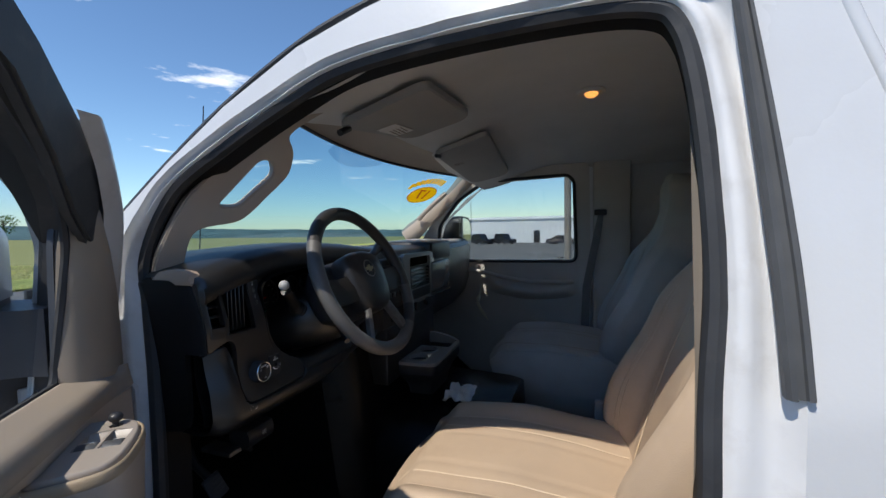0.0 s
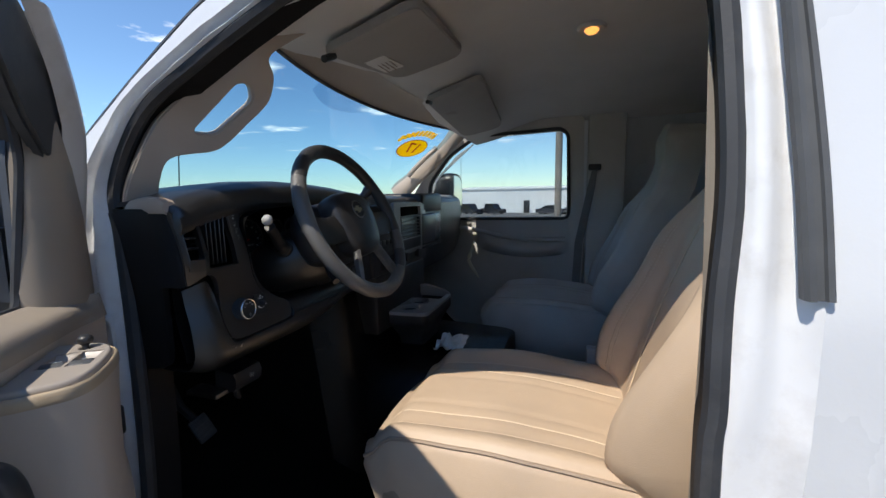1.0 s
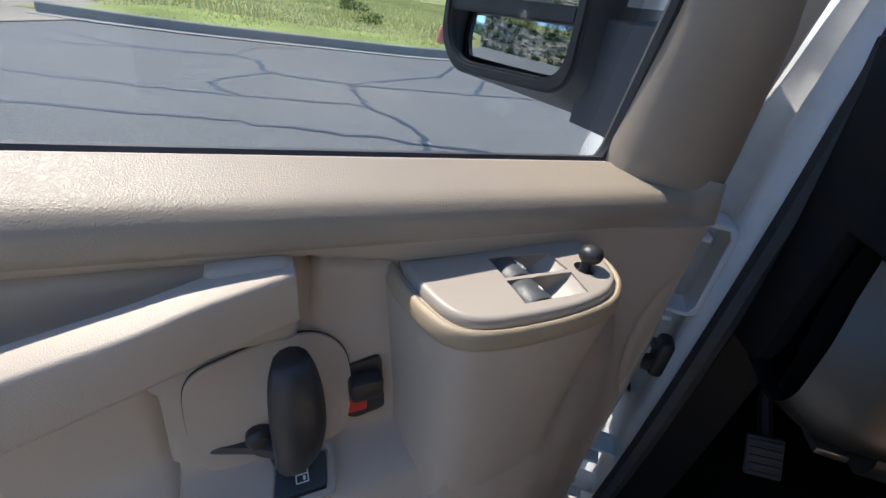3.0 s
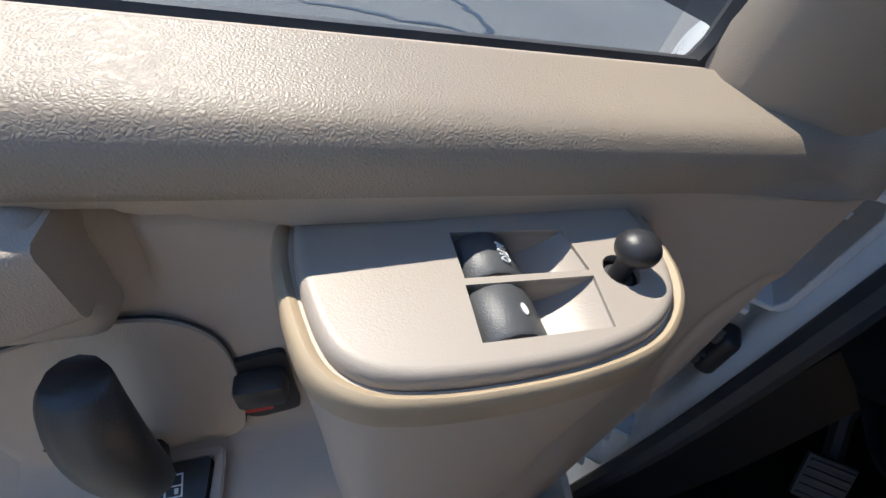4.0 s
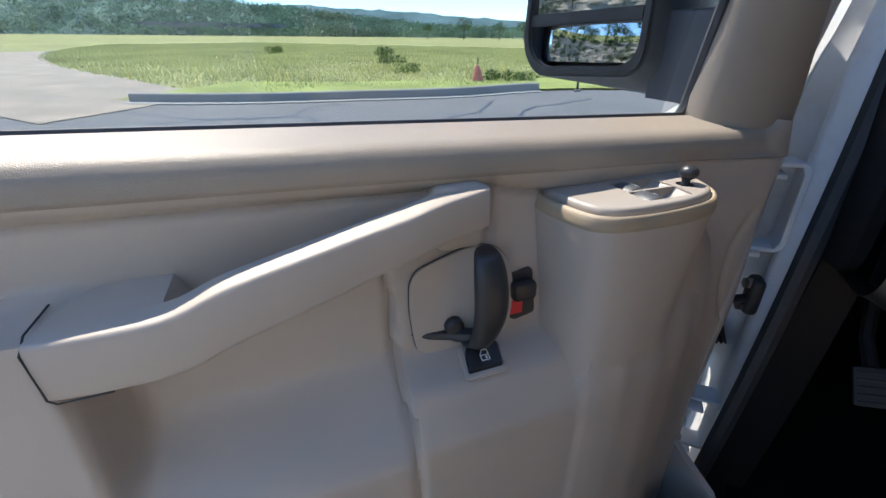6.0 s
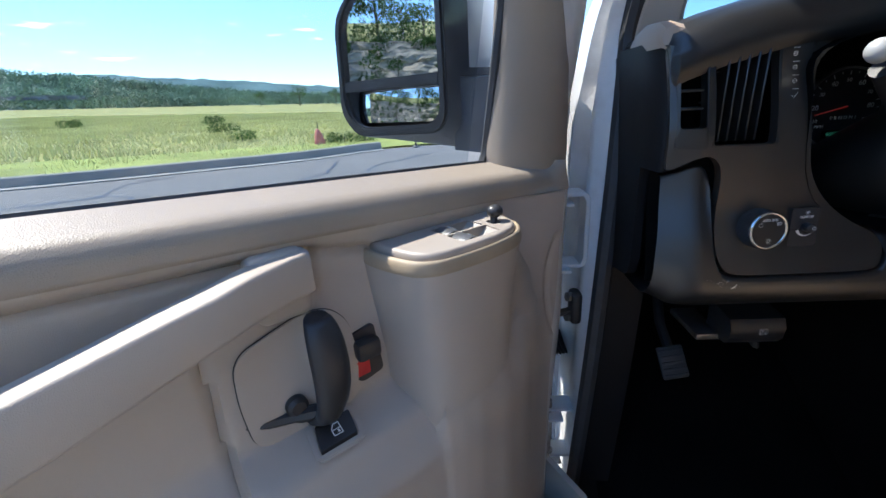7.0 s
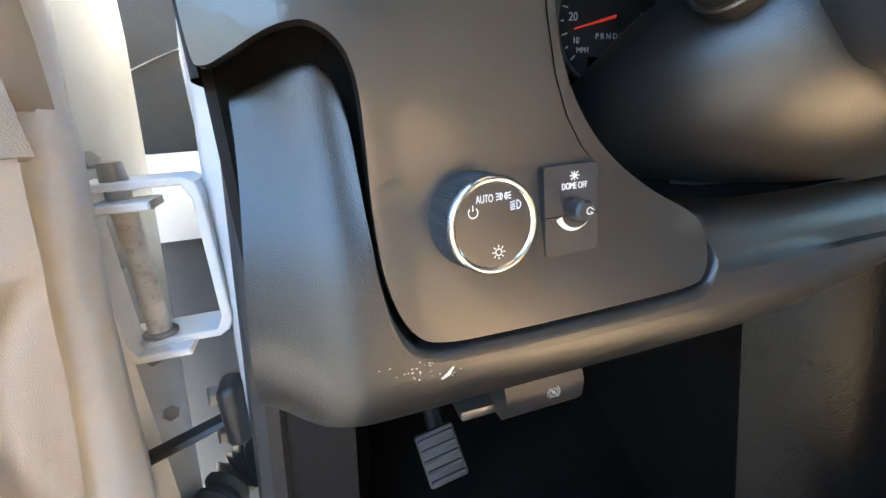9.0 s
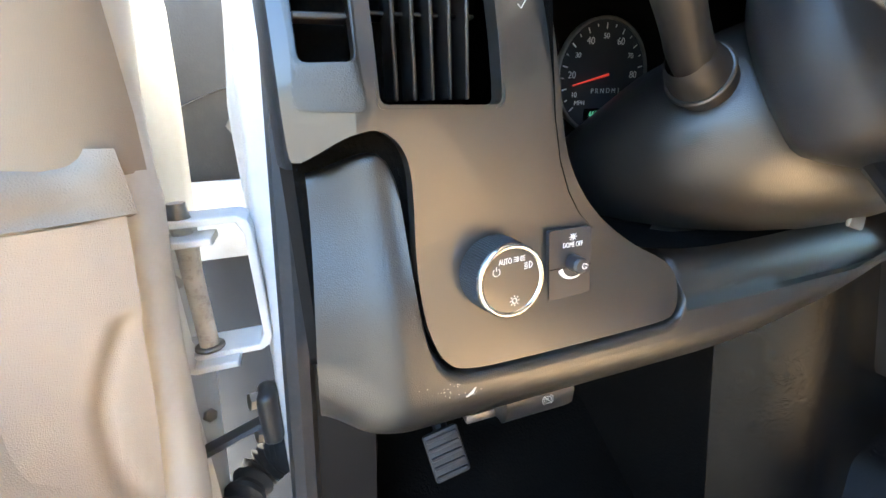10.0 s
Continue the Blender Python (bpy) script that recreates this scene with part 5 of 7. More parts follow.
xs = [0.703, 0.708, 0.72, 0.76, 0.82, 0.90, 1.0, 1.1, 1.2, 1.3, 1.5, 1.7, 1.9, 2.1, 2.3, 2.45, 2.52]
rings = []
for x in xs:
    k = 0.985 if x == xs[0] else 1
    rings.append([(a, b + (0.012 if k < 1 else 0), c - (0.006 if k < 1 else 0)) for a, b, c in spline(upper(x), 4)])
part("top_pad", loft(rings, False, False), DASH, dash, "charcoal padded dash top", sharp=60)
bm = loft([[(x0, y, 1.400), (x0 - 0.001, y, z - 0.010), (x0 + 0.003, y, z - 0.002), (x0 + 0.012, y - 0.002, z), (x0 + 0.030, y - 0.004, z - 0.006)] for x0, y, z in ((0.703, 0.690, 1.408), (0.699, 0.694, 1.420), (0.697, 0.705, 1.427), (0.697, 0.74, 1.430), (0.699, 0.775, 1.424), (0.702, 0.795, 1.412))], False, False)
part("corner_cap", bm, material("tan_dash_corner", (0.42, 0.32, 0.24), 0.5, vary=0.06), dash, "tan corner of the dash by the pillar")

# driver's face: one panel carrying vents and switches, its lower edge set in a groove of the knee pad
HOOD = [(0.8335, 1.378), (0.8345, 1.343), (0.845, 1.268), (0.872, 1.225), (0.925, 1.205), (1.00, 1.200), (1.10, 1.205), (1.215, 1.225), (1.250, 1.26), (1.262, 1.34), (1.245, 1.385), (1.15, 1.402), (1.04, 1.406), (0.92, 1.402), (0.86, 1.395)]
VENT = rounded([(0.7465, 1.3000), (0.7455, 1.395), (0.8060, 1.402), (0.8085, 1.2985)], 0.004, 3)
DEMIST = rounded([(0.713, 1.318), (0.713, 1.390), (0.7365, 1.393), (0.7370, 1.318)], 0.004, 3)
PANEL_EDGE = spline_flat([(0.7035, 1.330), (0.7035, 1.396), (0.7060, 1.4005), (0.76, 1.407), (0.832, 1.4095), (0.8375, 1.404), (0.8380, 1.375), (0.8400, 1.33), (0.8475, 1.280), (0.860, 1.252), (0.880, 1.229), (0.904, 1.211), (0.926, 1.1985), (0.9355, 1.188), (0.9375, 1.174), (0.9345, 1.1635), (0.925, 1.1585), (0.886, 1.157),
                          (0.82, 1.1565), (0.783, 1.1580), (0.7695, 1.1655), (0.7620, 1.184), (0.7595, 1.210), (0.7598, 1.245), (0.7590, 1.268), (0.7545, 1.2815), (0.7450, 1.2885), (0.7345, 1.2875), (0.7255, 1.2840), (0.7160, 1.2790), (0.7065, 1.2755), (0.7035, 1.283)], 4)


def face(a, b, d):
    return (a, dash_y(a) - 0.002 - 0.018 * step(1.24, 1.13, b) + 0.25 * max(0, 0.735 - a) ** 1.0 - d + 0.02 * step(1.30, 1.41, b), b)


bm = plate(PANEL_EDGE, [VENT, DEMIST], 0.012, lambda a, b, d: face(a, b, d - 0.005), bevel=0.0018, segs=3, cuts_a=[0.72, 0.735, 0.78, 0.83, 0.87, 0.91], cuts_b=[1.17, 1.18, 1.19, 1.20, 1.21, 1.22, 1.23, 1.24, 1.26, 1.28, 1.31, 1.33, 1.35, 1.37, 1.39])
swp = part("switch_panel", bm, PANEL, dash, "satin charcoal panel round the vents and light switch", sharp=50, even=True)
bm = plate([(0.8395, 1.382), (0.8395, 1.409), (0.95, 1.4145), (1.05, 1.418), (1.25, 1.412), (1.31, 1.408), (1.31, 1.17), (1.20, 1.17), (1.215, 1.225), (1.250, 1.26), (1.262, 1.34), (1.245, 1.385), (1.15, 1.402), (1.04, 1.406), (0.92, 1.402), (0.86, 1.395)], [], 0.012, lambda a, b, d: face(a, b, d - 0.006), bevel=0.002)
part("cluster_brow", bm, DASH, dash, "charcoal brow over the gauges")
# near-black sheets behind the groove stand in for its shade
part("panel_gap_shade", merge(surface(12, 12, lambda s, t: (lambda a, b: (a, face(a, b, 0)[1] + 0.010 + 0.5 * max(0, 0.745 - a), b))(0.704 + 0.11 * s, 1.135 + 0.158 * t)), surface(10, 4, lambda s, t: (lambda a, b: (a, face(a, b, 0)[1] + 0.008, b))(0.80 + 0.141 * s, 1.135 + 0.045 * t))), NEAR_BLACK, swp)

# knee pad: rounded boss at the end, running into the roll under the panel
PAD_TOP = [(0.7000, 1.266), (0.7065, 1.2680), (0.7150, 1.2705), (0.7245, 1.2740), (0.7350, 1.2768), (0.7440, 1.2770), (0.7500, 1.2720), (0.7535, 1.2610), (0.7550, 1.240), (0.7556, 1.208), (0.7580, 1.182), (0.7635, 1.1645), (0.7700, 1.1565), (0.7800, 1.1535), (0.82, 1.1525), (0.886, 1.153), (0.928, 1.1545), (0.9385, 1.160), (0.9415, 1.172), (0.9425, 1.186)]


def pad(x):
    top = between(PAD_TOP, x - 0.0012) + 0.0014 * step(0.757, 0.775, x)
    low = 1.109 + 0.028 * step(0.97, 1.22, x) + 0.010 * step(0.73, 0.70, x)
    over = x > 0.943
    def y(z):
        soft = lambda v: 0.5 * (v + math.sqrt(v * v + 0.00012)) - 0.0028
        base = dash_y(x) - 0.002 - 0.018 * step(1.24, 1.13, z)
        return base - 0.0090 + 0.016 * step(1.19, 1.275, z) * step(0.77, 0.75, x) + 0.50 * max(0, soft(0.741 - 0.05 * (z - 1.15) - x)) + 0.03 * step(1.12, 1.32, x)
    if over:
        top = 1.2025
        pts = [(y(1.18) + 0.16, top - 0.004)] + [(y(1.18) + 0.052 * (1 - math.sin(math.radians(q))) + 0.002, top - 0.040 * (1 - math.cos(math.radians(q)))) for q in (0, 15, 30, 45, 60, 75, 88)]
    else:
        pts = [(y(top) + 0.016, top), (y(top) + 0.010, top), (y(top) + 0.006, top), (y(top) + 0.0036, top - 0.0003), (y(top) + 0.0022, top - 0.0006), (y(top) + 0.0012, top - 0.0014), (y(top) + 0.0006, top - 0.0022), (y(top - .005), top - 0.005)]
    z0 = pts[-1][1]
    n = 16
    for k in range(1, n + 1):
        z = z0 + (low + 0.036 - z0) * k / n
        pts.append((y(z), z))
    y1 = pts[-1][0]
    for a in (12, 24, 36, 48, 60, 75, 90):
        q = math.radians(a)
        pts.append((y1 + 0.034 * (1 - math.cos(q)), low + 0.036 - 0.036 * math.sin(q)))
    pts += [(y1 + 0.08, low + 0.001), (y1 + 0.16, low + 0.006), (y1 + 0.34, low + 0.02)]
    return [(x + 0.010 * step(1.12, 1.27, b) * max(0, 0.748 - x) / 0.048, a, b) for a, b in pts]


xs = [0.7000 + 0.0022 * k for k in range(25)] + [0.7540, 0.7550, 0.7556, 0.7565, 0.7580, 0.7605, 0.7635, 0.767, 0.770, 0.775, 0.780, 0.79, 0.80, 0.82, 0.85, 0.886, 0.91, 0.928, 0.934, 0.9385, 0.9415, 0.9428, 0.9432, 0.95, 0.97, 1.0, 1.03, 1.06, 1.09, 1.12, 1.16, 1.2, 1.25, 1.3, 1.36]
part("knee_pad", loft([pad(x) for x in xs], False, False), DASH, dash, "rounded charcoal knee pad with a boss beside the switches", sharp=70)
SCUFF = material("pale_scuff", (0.6, 0.59, 0.56), 0.8, vary=0.2, scale=400)
srng = random.Random(2)
def padded(x, z):
    p = min(pad(x), key=lambda q: abs(q[2] - z) + (10 if q[1] > dash_y(x) + .03 else 0))
    return Vector((x, p[1] - 0.0004, z))
marks = [tube([padded(0.7795, 1.1425), padded(0.783, 1.1445), padded(0.7855, 1.1475)], [0.0005, 0.0011, 0.0004], 4, flat=0.3, up=(0, 1, 0))]
for k in range(26):
    x, z = srng.gauss(0.768, 0.007), srng.gauss(0.0, 0.0022)
    z += 1.149 - 0.25 * (x - 0.768)
    p = padded(x, z)
    marks.append(tube([p, padded(x + srng.uniform(.0003, .0012), z + srng.uniform(-.0004, .0004))], srng.uniform(.0001, .0003), 4, flat=0.4, up=(0, 1, 0)))
part("scuff_marks", merge(*marks), SCUFF, dash, "small white scuffs")
# end cheek, wrapped round from the switch panel
part("end_wrap", surface(12, 14, lambda p, q: (lambda b: (0.7045 - 0.008 * math.sin(1.57 * min(1, p * 1.6)), face(0.7045, b, 0)[1] - 0.003 + 0.012 * p + 0.10 * p * p + 0.016 * q ** 6, b))(1.272 + 0.136 * q)), MATTE, dash, "charcoal end of the dash face", sharp=180)
cheek = [(1.05, 1.40), (0.75, 1.402), (0.716, 1.385), (0.712, 1.30), (0.712, 1.15), (0.72, 1.125), (0.80, 1.112), (1.05, 1.05)]
part("end_panel", plate(rounded(cheek, 0.02), [], 0.012, lambda a, b, d: (0.697 + d, a, b), bevel=0.004), MATTE, dash, "black end of the dash")
part("kick_panel", surface(6, 14, lambda s, t: (0.698 + 0.02 * s - 0.03 * (1 - t), 0.77 + 0.3 * s, 0.58 + 0.55 * t)), MATTE, dash, "charcoal kick panel by the pedals")


def facing(x, z, lift):
    """A pose on the switch panel: local z out of the panel towards the cab."""
    y = face(x, z, 0)[1] - 0.0066 - lift
    return pose(x, y, z, 90 - 5, 0, 0)


knob = thing("light_switch", "black ribbed headlamp knob with a chrome ring", "switch", base=tuple(facing(0.804, 1.209, 0).translation))
KP = facing(0.804, 1.209, 0) @ pose(0, 0, 0, 0, 4, 0)
rings = []
for r, z in ((0.0206, -0.006), (0.0212, -0.001), (0.0202, 0.016), (0.0192, 0.0178)):
    rings.append([(r * (1 + (0.022 if (k % 3 < 1 and -0.003 < z < 0.0178) else 0)) * math.cos(2 * math.pi * k / 270), r * (1 + (0.022 if (k % 3 < 1 and -0.003 < z < 0.0178) else 0)) * math.sin(2 * math.pi * k / 270), z) for k in range(270)])
part("barrel", loft(rings), BLACK, knob, "black ribbed barrel", at=KP, sharp=25)
rings = [[(r * math.cos(2 * math.pi * k / 64), r * math.sin(2 * math.pi * k / 64), z) for k in range(64)] for r, z in ((0.0200, 0.0160), (0.0206, 0.0176), (0.0201, 0.0194), (0.0186, 0.0199), (0.0174, 0.0185))]
part("chrome_ring", loft(rings, True, False), CHROME, knob, "chrome ring", at=KP, sharp=80)
kf = part("face", disc(0.0182, 0.0186, 48, 0.0006), PANEL, knob, "black knob face with white symbols", at=KP)
writing("AUTO", 0.0045, KP @ pose(-0.0040, 0.0112, 0.0187) @ Matrix.Diagonal((0.62, 1, 1, 1)), MARK, kf, depth=0.0002)


def icon(name, pieces, at, parent):
    """White line symbols: thin tubes in a plane."""
    return part(name, merge(*[tube([(x, y, 0.0) for x, y in p], 0.00024, 4) for p in pieces]), MARK, parent, at=at)


def arc(cx, cy, r, a0, a1, n=10):
    return [(cx + r * math.cos(math.radians(a0 + (a1 - a0) * i / n)), cy + r * math.sin(math.radians(a0 + (a1 - a0) * i / n))) for i in range(n + 1)]


icon("power_symbol", [arc(0, 0, 0.0021, 130, 410), [(0, 0.0006), (0, 0.003)]], KP @ pose(-0.0094, 0.0064, 0.0188), kf)
icon("park_light_symbol", [[(s * (0.0006 + 0.0009 * abs(math.cos(math.radians(a)) - 1)), 0.0013 * math.sin(math.radians(a))) for a in range(-90, 91, 15)] for s in (-1, 1)] + [[(s * 0.0015, -0.0013), (s * 0.0015, 0.0013)] for s in (-1, 1)] + [[(s * 0.0020, h), (s * 0.0034, h * 1.5)] for s in (-1, 1) for h in (-0.0009, 0.0, 0.0009)], KP @ pose(0.0046, 0.0116, 0.0188), kf)
icon("headlamp_symbol", [arc(0.0003, 0, 0.0018, -90, 90), [(0.0003, 0.0018), (0.0003, -0.0018)]] + [[(-0.0006, h), (-0.0028, h - 0.0004)] for h in (0.0015, 0.0005, -0.0005, -0.0015)], KP @ pose(0.0104, 0.0074, 0.0188), kf)
icon("lamp_symbol", [arc(0, 0, 0.0014, 0, 360, 14)] + [[(0.0021 * math.cos(a), 0.0021 * math.sin(a)), (0.0030 * math.cos(a), 0.0030 * math.sin(a))] for a in [k * math.pi / 4 for k in range(8)]], KP @ pose(0.0012, -0.0113, 0.0188), kf)

dim = thing("dome_switch", "black dome light dimmer marked DOME OFF", "switch", base=tuple(facing(0.852, 1.208, 0).translation))
DP = facing(0.852, 1.208, 0.0004)
dpl = part("dimmer_plate", plate(rounded([(-0.0145, -0.0215), (0.0145, -0.0205), (0.0145, 0.0210), (-0.0145, 0.0210)], 0.0015), [], 0.0035, lambda a, b, d: (a, b, d), bevel=0.0006), BLACK, dim, "black plate", at=DP)
part("split_line", box(-0.0145, 0.0145, -0.0026, -0.0022, 0.0034, 0.0037), NEAR_BLACK, dpl, at=DP)
part("dimmer_knob", disc(0.0050, 0.0105, 24, 0.0012), BLACK, dim, "small black dimmer knob", at=DP @ pose(0.001, 0.0005, 0.003))
writing("DOME OFF", 0.0043, DP @ pose(0.0015, 0.0112, 0.0036) @ Matrix.Diagonal((0.66, 1, 1, 1)), MARK, dpl, depth=0.0002)
icon("crossed_lamp_symbol", [[(-0.002, -0.0018), (0.002, 0.0018)], arc(0, 0, 0.0009, 0, 360, 8), [(-0.0026, 0), (0.0026, 0)], [(0, -0.0022), (0, 0.0022)], [(-0.0018, 0.0018), (0.0018, -0.0018)]], DP @ pose(0.0015, 0.0160, 0.0037), dpl)
icon("dimmer_symbol", [arc(0.0, 0, 0.0016, 30, 330, 10), [(0.0006, 0.0012), (0.0022, 0.0002)], [(0.0002, -0.0004), (0.0016, -0.0012)]], DP @ pose(0.0025, 0.0005, 0.0137), dpl)
sweep = [(0.0105 * math.cos(math.radians(a)), 0.0105 * math.sin(math.radians(a))) for a in range(205, 335, 10)]
inner_sw = [((0.0105 - 0.0034 * (1 - i / 12)) * math.cos(math.radians(a)), (0.0105 - 0.0030 * (1 - i / 12)) * math.sin(math.radians(a))) for i, a in enumerate(range(205, 335, 10))]
part("brightness_sweep", plate(sweep + inner_sw[::-1], [], 0.0002, lambda a, b, d: (a + 0.001, b + 0.0005, 0.0036 + d)), MARK, dpl, at=DP)

# air vents
vent = thing("air_vent", "charcoal dash air vent with upright blades", "air vent", group="air vents", base=(0.777, 0.66, 1.35))
def vface(a, b):
    return face(a, b, 0)[1]
part("frame", plate(rounded([(0.7435, 1.2965), (0.7425, 1.398), (0.8090, 1.405), (0.8115, 1.2955)], 0.005, 3), [VENT], 0.006, lambda a, b, d: (a, vface(a, b) - 0.002 - d, b), bevel=0.0015), DASH, vent)
for k in range(5):
    x = 0.757 + 0.0095 * k
    part("blade", box(x, x + 0.0022, vface(x, 1.35) - 0.001, vface(x, 1.35) + 0.022, 1.3015, 1.400, 0.0008, 1), DASH, vent, at=None)
part("cross_blade", box(0.7475, 0.8055, vface(.77, 1.35) + 0.012, vface(.77, 1.35) + 0.030, 1.3415, 1.3435, 0.0006, 1), DASH, vent)
part("cross_blade", box(0.7475, 0.8055, vface(.77, 1.35) + 0.012, vface(.77, 1.35) + 0.030, 1.3715, 1.3735, 0.0006, 1), DASH, vent)
# black sheet behind the blades in place of the shaded duct
part("duct_shade", box(0.7470, 0.8060, vface(.77, 1.35) + 0.032, vface(.77, 1.35) + 0.036, 1.299, 1.402), NEAR_BLACK, vent)
dem = thing("air_vent", "narrow charcoal demister grille at the dash end", "air vent", group="air vents", base=(0.722, 0.66, 1.35))
part("frame", plate(rounded([(0.709, 1.298), (0.709, 1.396), (0.7395, 1.400), (0.7405, 1.2965)], 0.004, 3), [DEMIST], 0.006, lambda a, b, d: (a, vface(a, b) - 0.0025 - d, b), bevel=0.001), DASH, dem)
for z in (1.336, 1.354, 1.372):
    part("slat", box(0.713, 0.737, vface(.725, z) - 0.0035, vface(.725, z) + 0.01, z, z + 0.003, 0.0008, 1), DASH, dem)
# black sheet for the shade behind the slats
part("duct_shade", box(0.712, 0.738, vface(.725, 1.35) + 0.012, vface(.725, 1.35) + 0.014, 1.316, 1.394), NEAR_BLACK, dem)
sel = thing("warning_icons", "column of small white warning symbols on the dash", "symbols", base=(0.82, 0.65, 1.36))
for k, z in enumerate((1.385, 1.372, 1.359, 1.346)):
    x = 0.8215
    at = pose(x, face(x, z, 0)[1] - 0.0078, z, 90, 0, 0)
    icon("symbol", [[(-0.003, 0.0055), (0.003, 0.0055)], [(-0.002, -0.001), (0.0, -0.003), (0.003, 0.002)]] if k == 3 else [[(-0.003, 0.0055), (0.003, 0.0055)], arc(0, 0, 0.002, 0, 360, 8), [(-0.002, 0), (0.002, 0)]], at, sel)

# instrument cluster in its hood
clu = thing("instrument_cluster", "round speedometer and gauges behind the steering wheel", "instrument cluster", base=(1.04, 0.80, 1.25))
def tun(k, y):
    return [(1.045 + (a - 1.045) * k, y, 1.305 + (b - 1.305) * k) for a, b in spline_flat(HOOD, 3)]
part("hood_tunnel", loft([tun(1.0, 0.653), tun(0.985, 0.70), tun(0.95, 0.80), tun(0.94, 0.815)], True, False), NEAR_BLACK, clu, "black cowl round the gauges", sharp=60)
part("backing", plate([(p[0], p[2]) for p in tun(0.97, 0)], [], 0.004, lambda a, b, d: (a, 0.812 + d, b)), NEAR_BLACK, clu)


def dial(x, z, r, label):
    g = part("dial", disc(r, 0.004, 40, 0.001), BLACK, clu, label, at=pose(x, 0.811, z, 90, 0, 0))
    part("dial_ring", disc(r * 1.05, 0.006, 40, 0.001, hole=r * 0.99), STEEL, g, at=pose(x, 0.811, z, 90, 0, 0))
    for k in range(21):
        a = math.radians(220 - 260 * k / 20)
        q = [(r * f * math.cos(a), r * f * math.sin(a), 0.0045) for f in ((0.93, 0.83) if k % 2 == 0 else (0.93, 0.88))]
        part("tick", tube(q, 0.0006, 4), MARK, g, at=pose(x, 0.811, z, 90, 0, 0))
    return g


sp = dial(0.994, 1.320, 0.050, "speedometer dial with white figures")
DF = pose(0.994, 0.811, 1.320, 90, 0, 0) @ Matrix.Scale(1.04, 4)
for k, v in enumerate(("10", "20", "30", "40", "50", "60", "70", "80", "90")):
    a = math.radians(206 - 232 * k / 8)
    writing(v, 0.0085 if k % 2 else 0.0065, DF @ pose(0.034 * math.cos(a), 0.034 * math.sin(a), 0.0046), MARK, sp, "figure", 0.0002)
writing("MPH", 0.0058, DF @ pose(-0.024, -0.022, 0.0046), MARK, sp, depth=0.0002)
NEEDLE = glowing("red_needle", (0.6, 0.05, 0.035), 0.02)
part("needle", tube([(0.004, 0.002, 0.007), (-0.034, -0.007, 0.007)], [0.0012, 0.0006], 6), NEEDLE, sp, "red needle", at=DF)
writing("P R N D M 1", 0.0062, DF @ pose(0.004, -0.012, 0.0046), MARK, sp, depth=0.0002)
GREEN = glowing("green_digits", (0.1, 0.6, 0.4), 0.03)
writing("66525 MI", 0.0065, DF @ pose(0.000, -0.032, 0.0046), GREEN, sp, "odometer", 0.0002)
part("display", box(-0.018, 0.018, -0.0375, -0.027, 0.0038, 0.0044), NEAR_BLACK, sp, at=DF)
dial(1.098, 1.340, 0.026, "small gauge dial")
dial(1.098, 1.275, 0.026, "small gauge dial")
dial(1.158, 1.340, 0.026, "small gauge dial")
dial(1.158, 1.275, 0.026, "small gauge dial")

# right half of the dash: centre stack, vents, glove box
def front(x0, x1, z0, z1, d=0.03, bev=0.006):
    xm = (x0 + x1) / 2
    return box(x0, x1, dash_y(xm) - 0.008, dash_y(xm) + d, z0, z1, bev, 2)


part("centre_face", front(1.30, 1.76, 1.17, 1.395, 0.05), PANEL, dash, "centre stack")
part("far_face", loft([[(x, y + dash_y(x), z) for y, z in ((0.03, 1.405), (0.0, 1.39), (-0.006, 1.33), (0.0, 1.20), (0.03, 1.11), (0.15, 1.06), (0.35, 1.05))] for x in (1.76, 1.9, 2.1, 2.3, 2.5)], False, False), DASH, dash, "charcoal passenger-side face")
part("lower_centre", front(1.32, 1.74, 0.98, 1.172, 0.10, 0.012), DASH, dash)
SILVER = material("silver_grey_trim", (0.30, 0.30, 0.30), 0.34, metal=0.35, vary=0.04)
YC = dash_y(1.6)
rad = thing("radio", "dark radio with a blue-lit screen in the centre stack", "radio", base=(1.385, YC, 1.28))
part("body", box(1.305, 1.435, YC - 0.016, YC - 0.006, 1.245, 1.375, 0.004), BLACK, rad)
part("screen", box(1.315, 1.395, YC - 0.0185, YC - 0.0155, 1.305, 1.348), glowing("dim_blue_screen", (0.25, 0.45, 0.6), 0.16), rad)
for k in range(4):
    part("button", box(1.318 + k * 0.028, 1.338 + k * 0.028, YC - 0.020, YC - 0.015, 1.268, 1.284, 0.002), PANEL, rad)
part("volume_knob", disc(0.014, 0.018, 24, 0.002), STEEL, rad, at=pose(1.415, YC - 0.014, 1.31, 90, 0, 0))
part("centre_trim", plate(rounded([(1.442, 1.215), (1.432, 1.402), (1.690, 1.398), (1.684, 1.215)], 0.012, 3), [rounded([(1.488, 1.230), (1.484, 1.386), (1.668, 1.384), (1.668, 1.230)], 0.008, 3)], 0.014, lambda a, b, d: (a, YC - 0.006 - d, b), bevel=0.003), SILVER, dash, "silver-grey frame round the centre vents")
# near-black slab drawn for the shade of a recess
part("recess_shade", box(1.488, 1.667, YC - 0.012, YC - 0.004, 1.352, 1.384, 0.003), NEAR_BLACK, dash)
cv = thing("air_vent", "charcoal centre air vent with level blades", "air vent", group="air vents", base=(1.58, YC, 1.3))
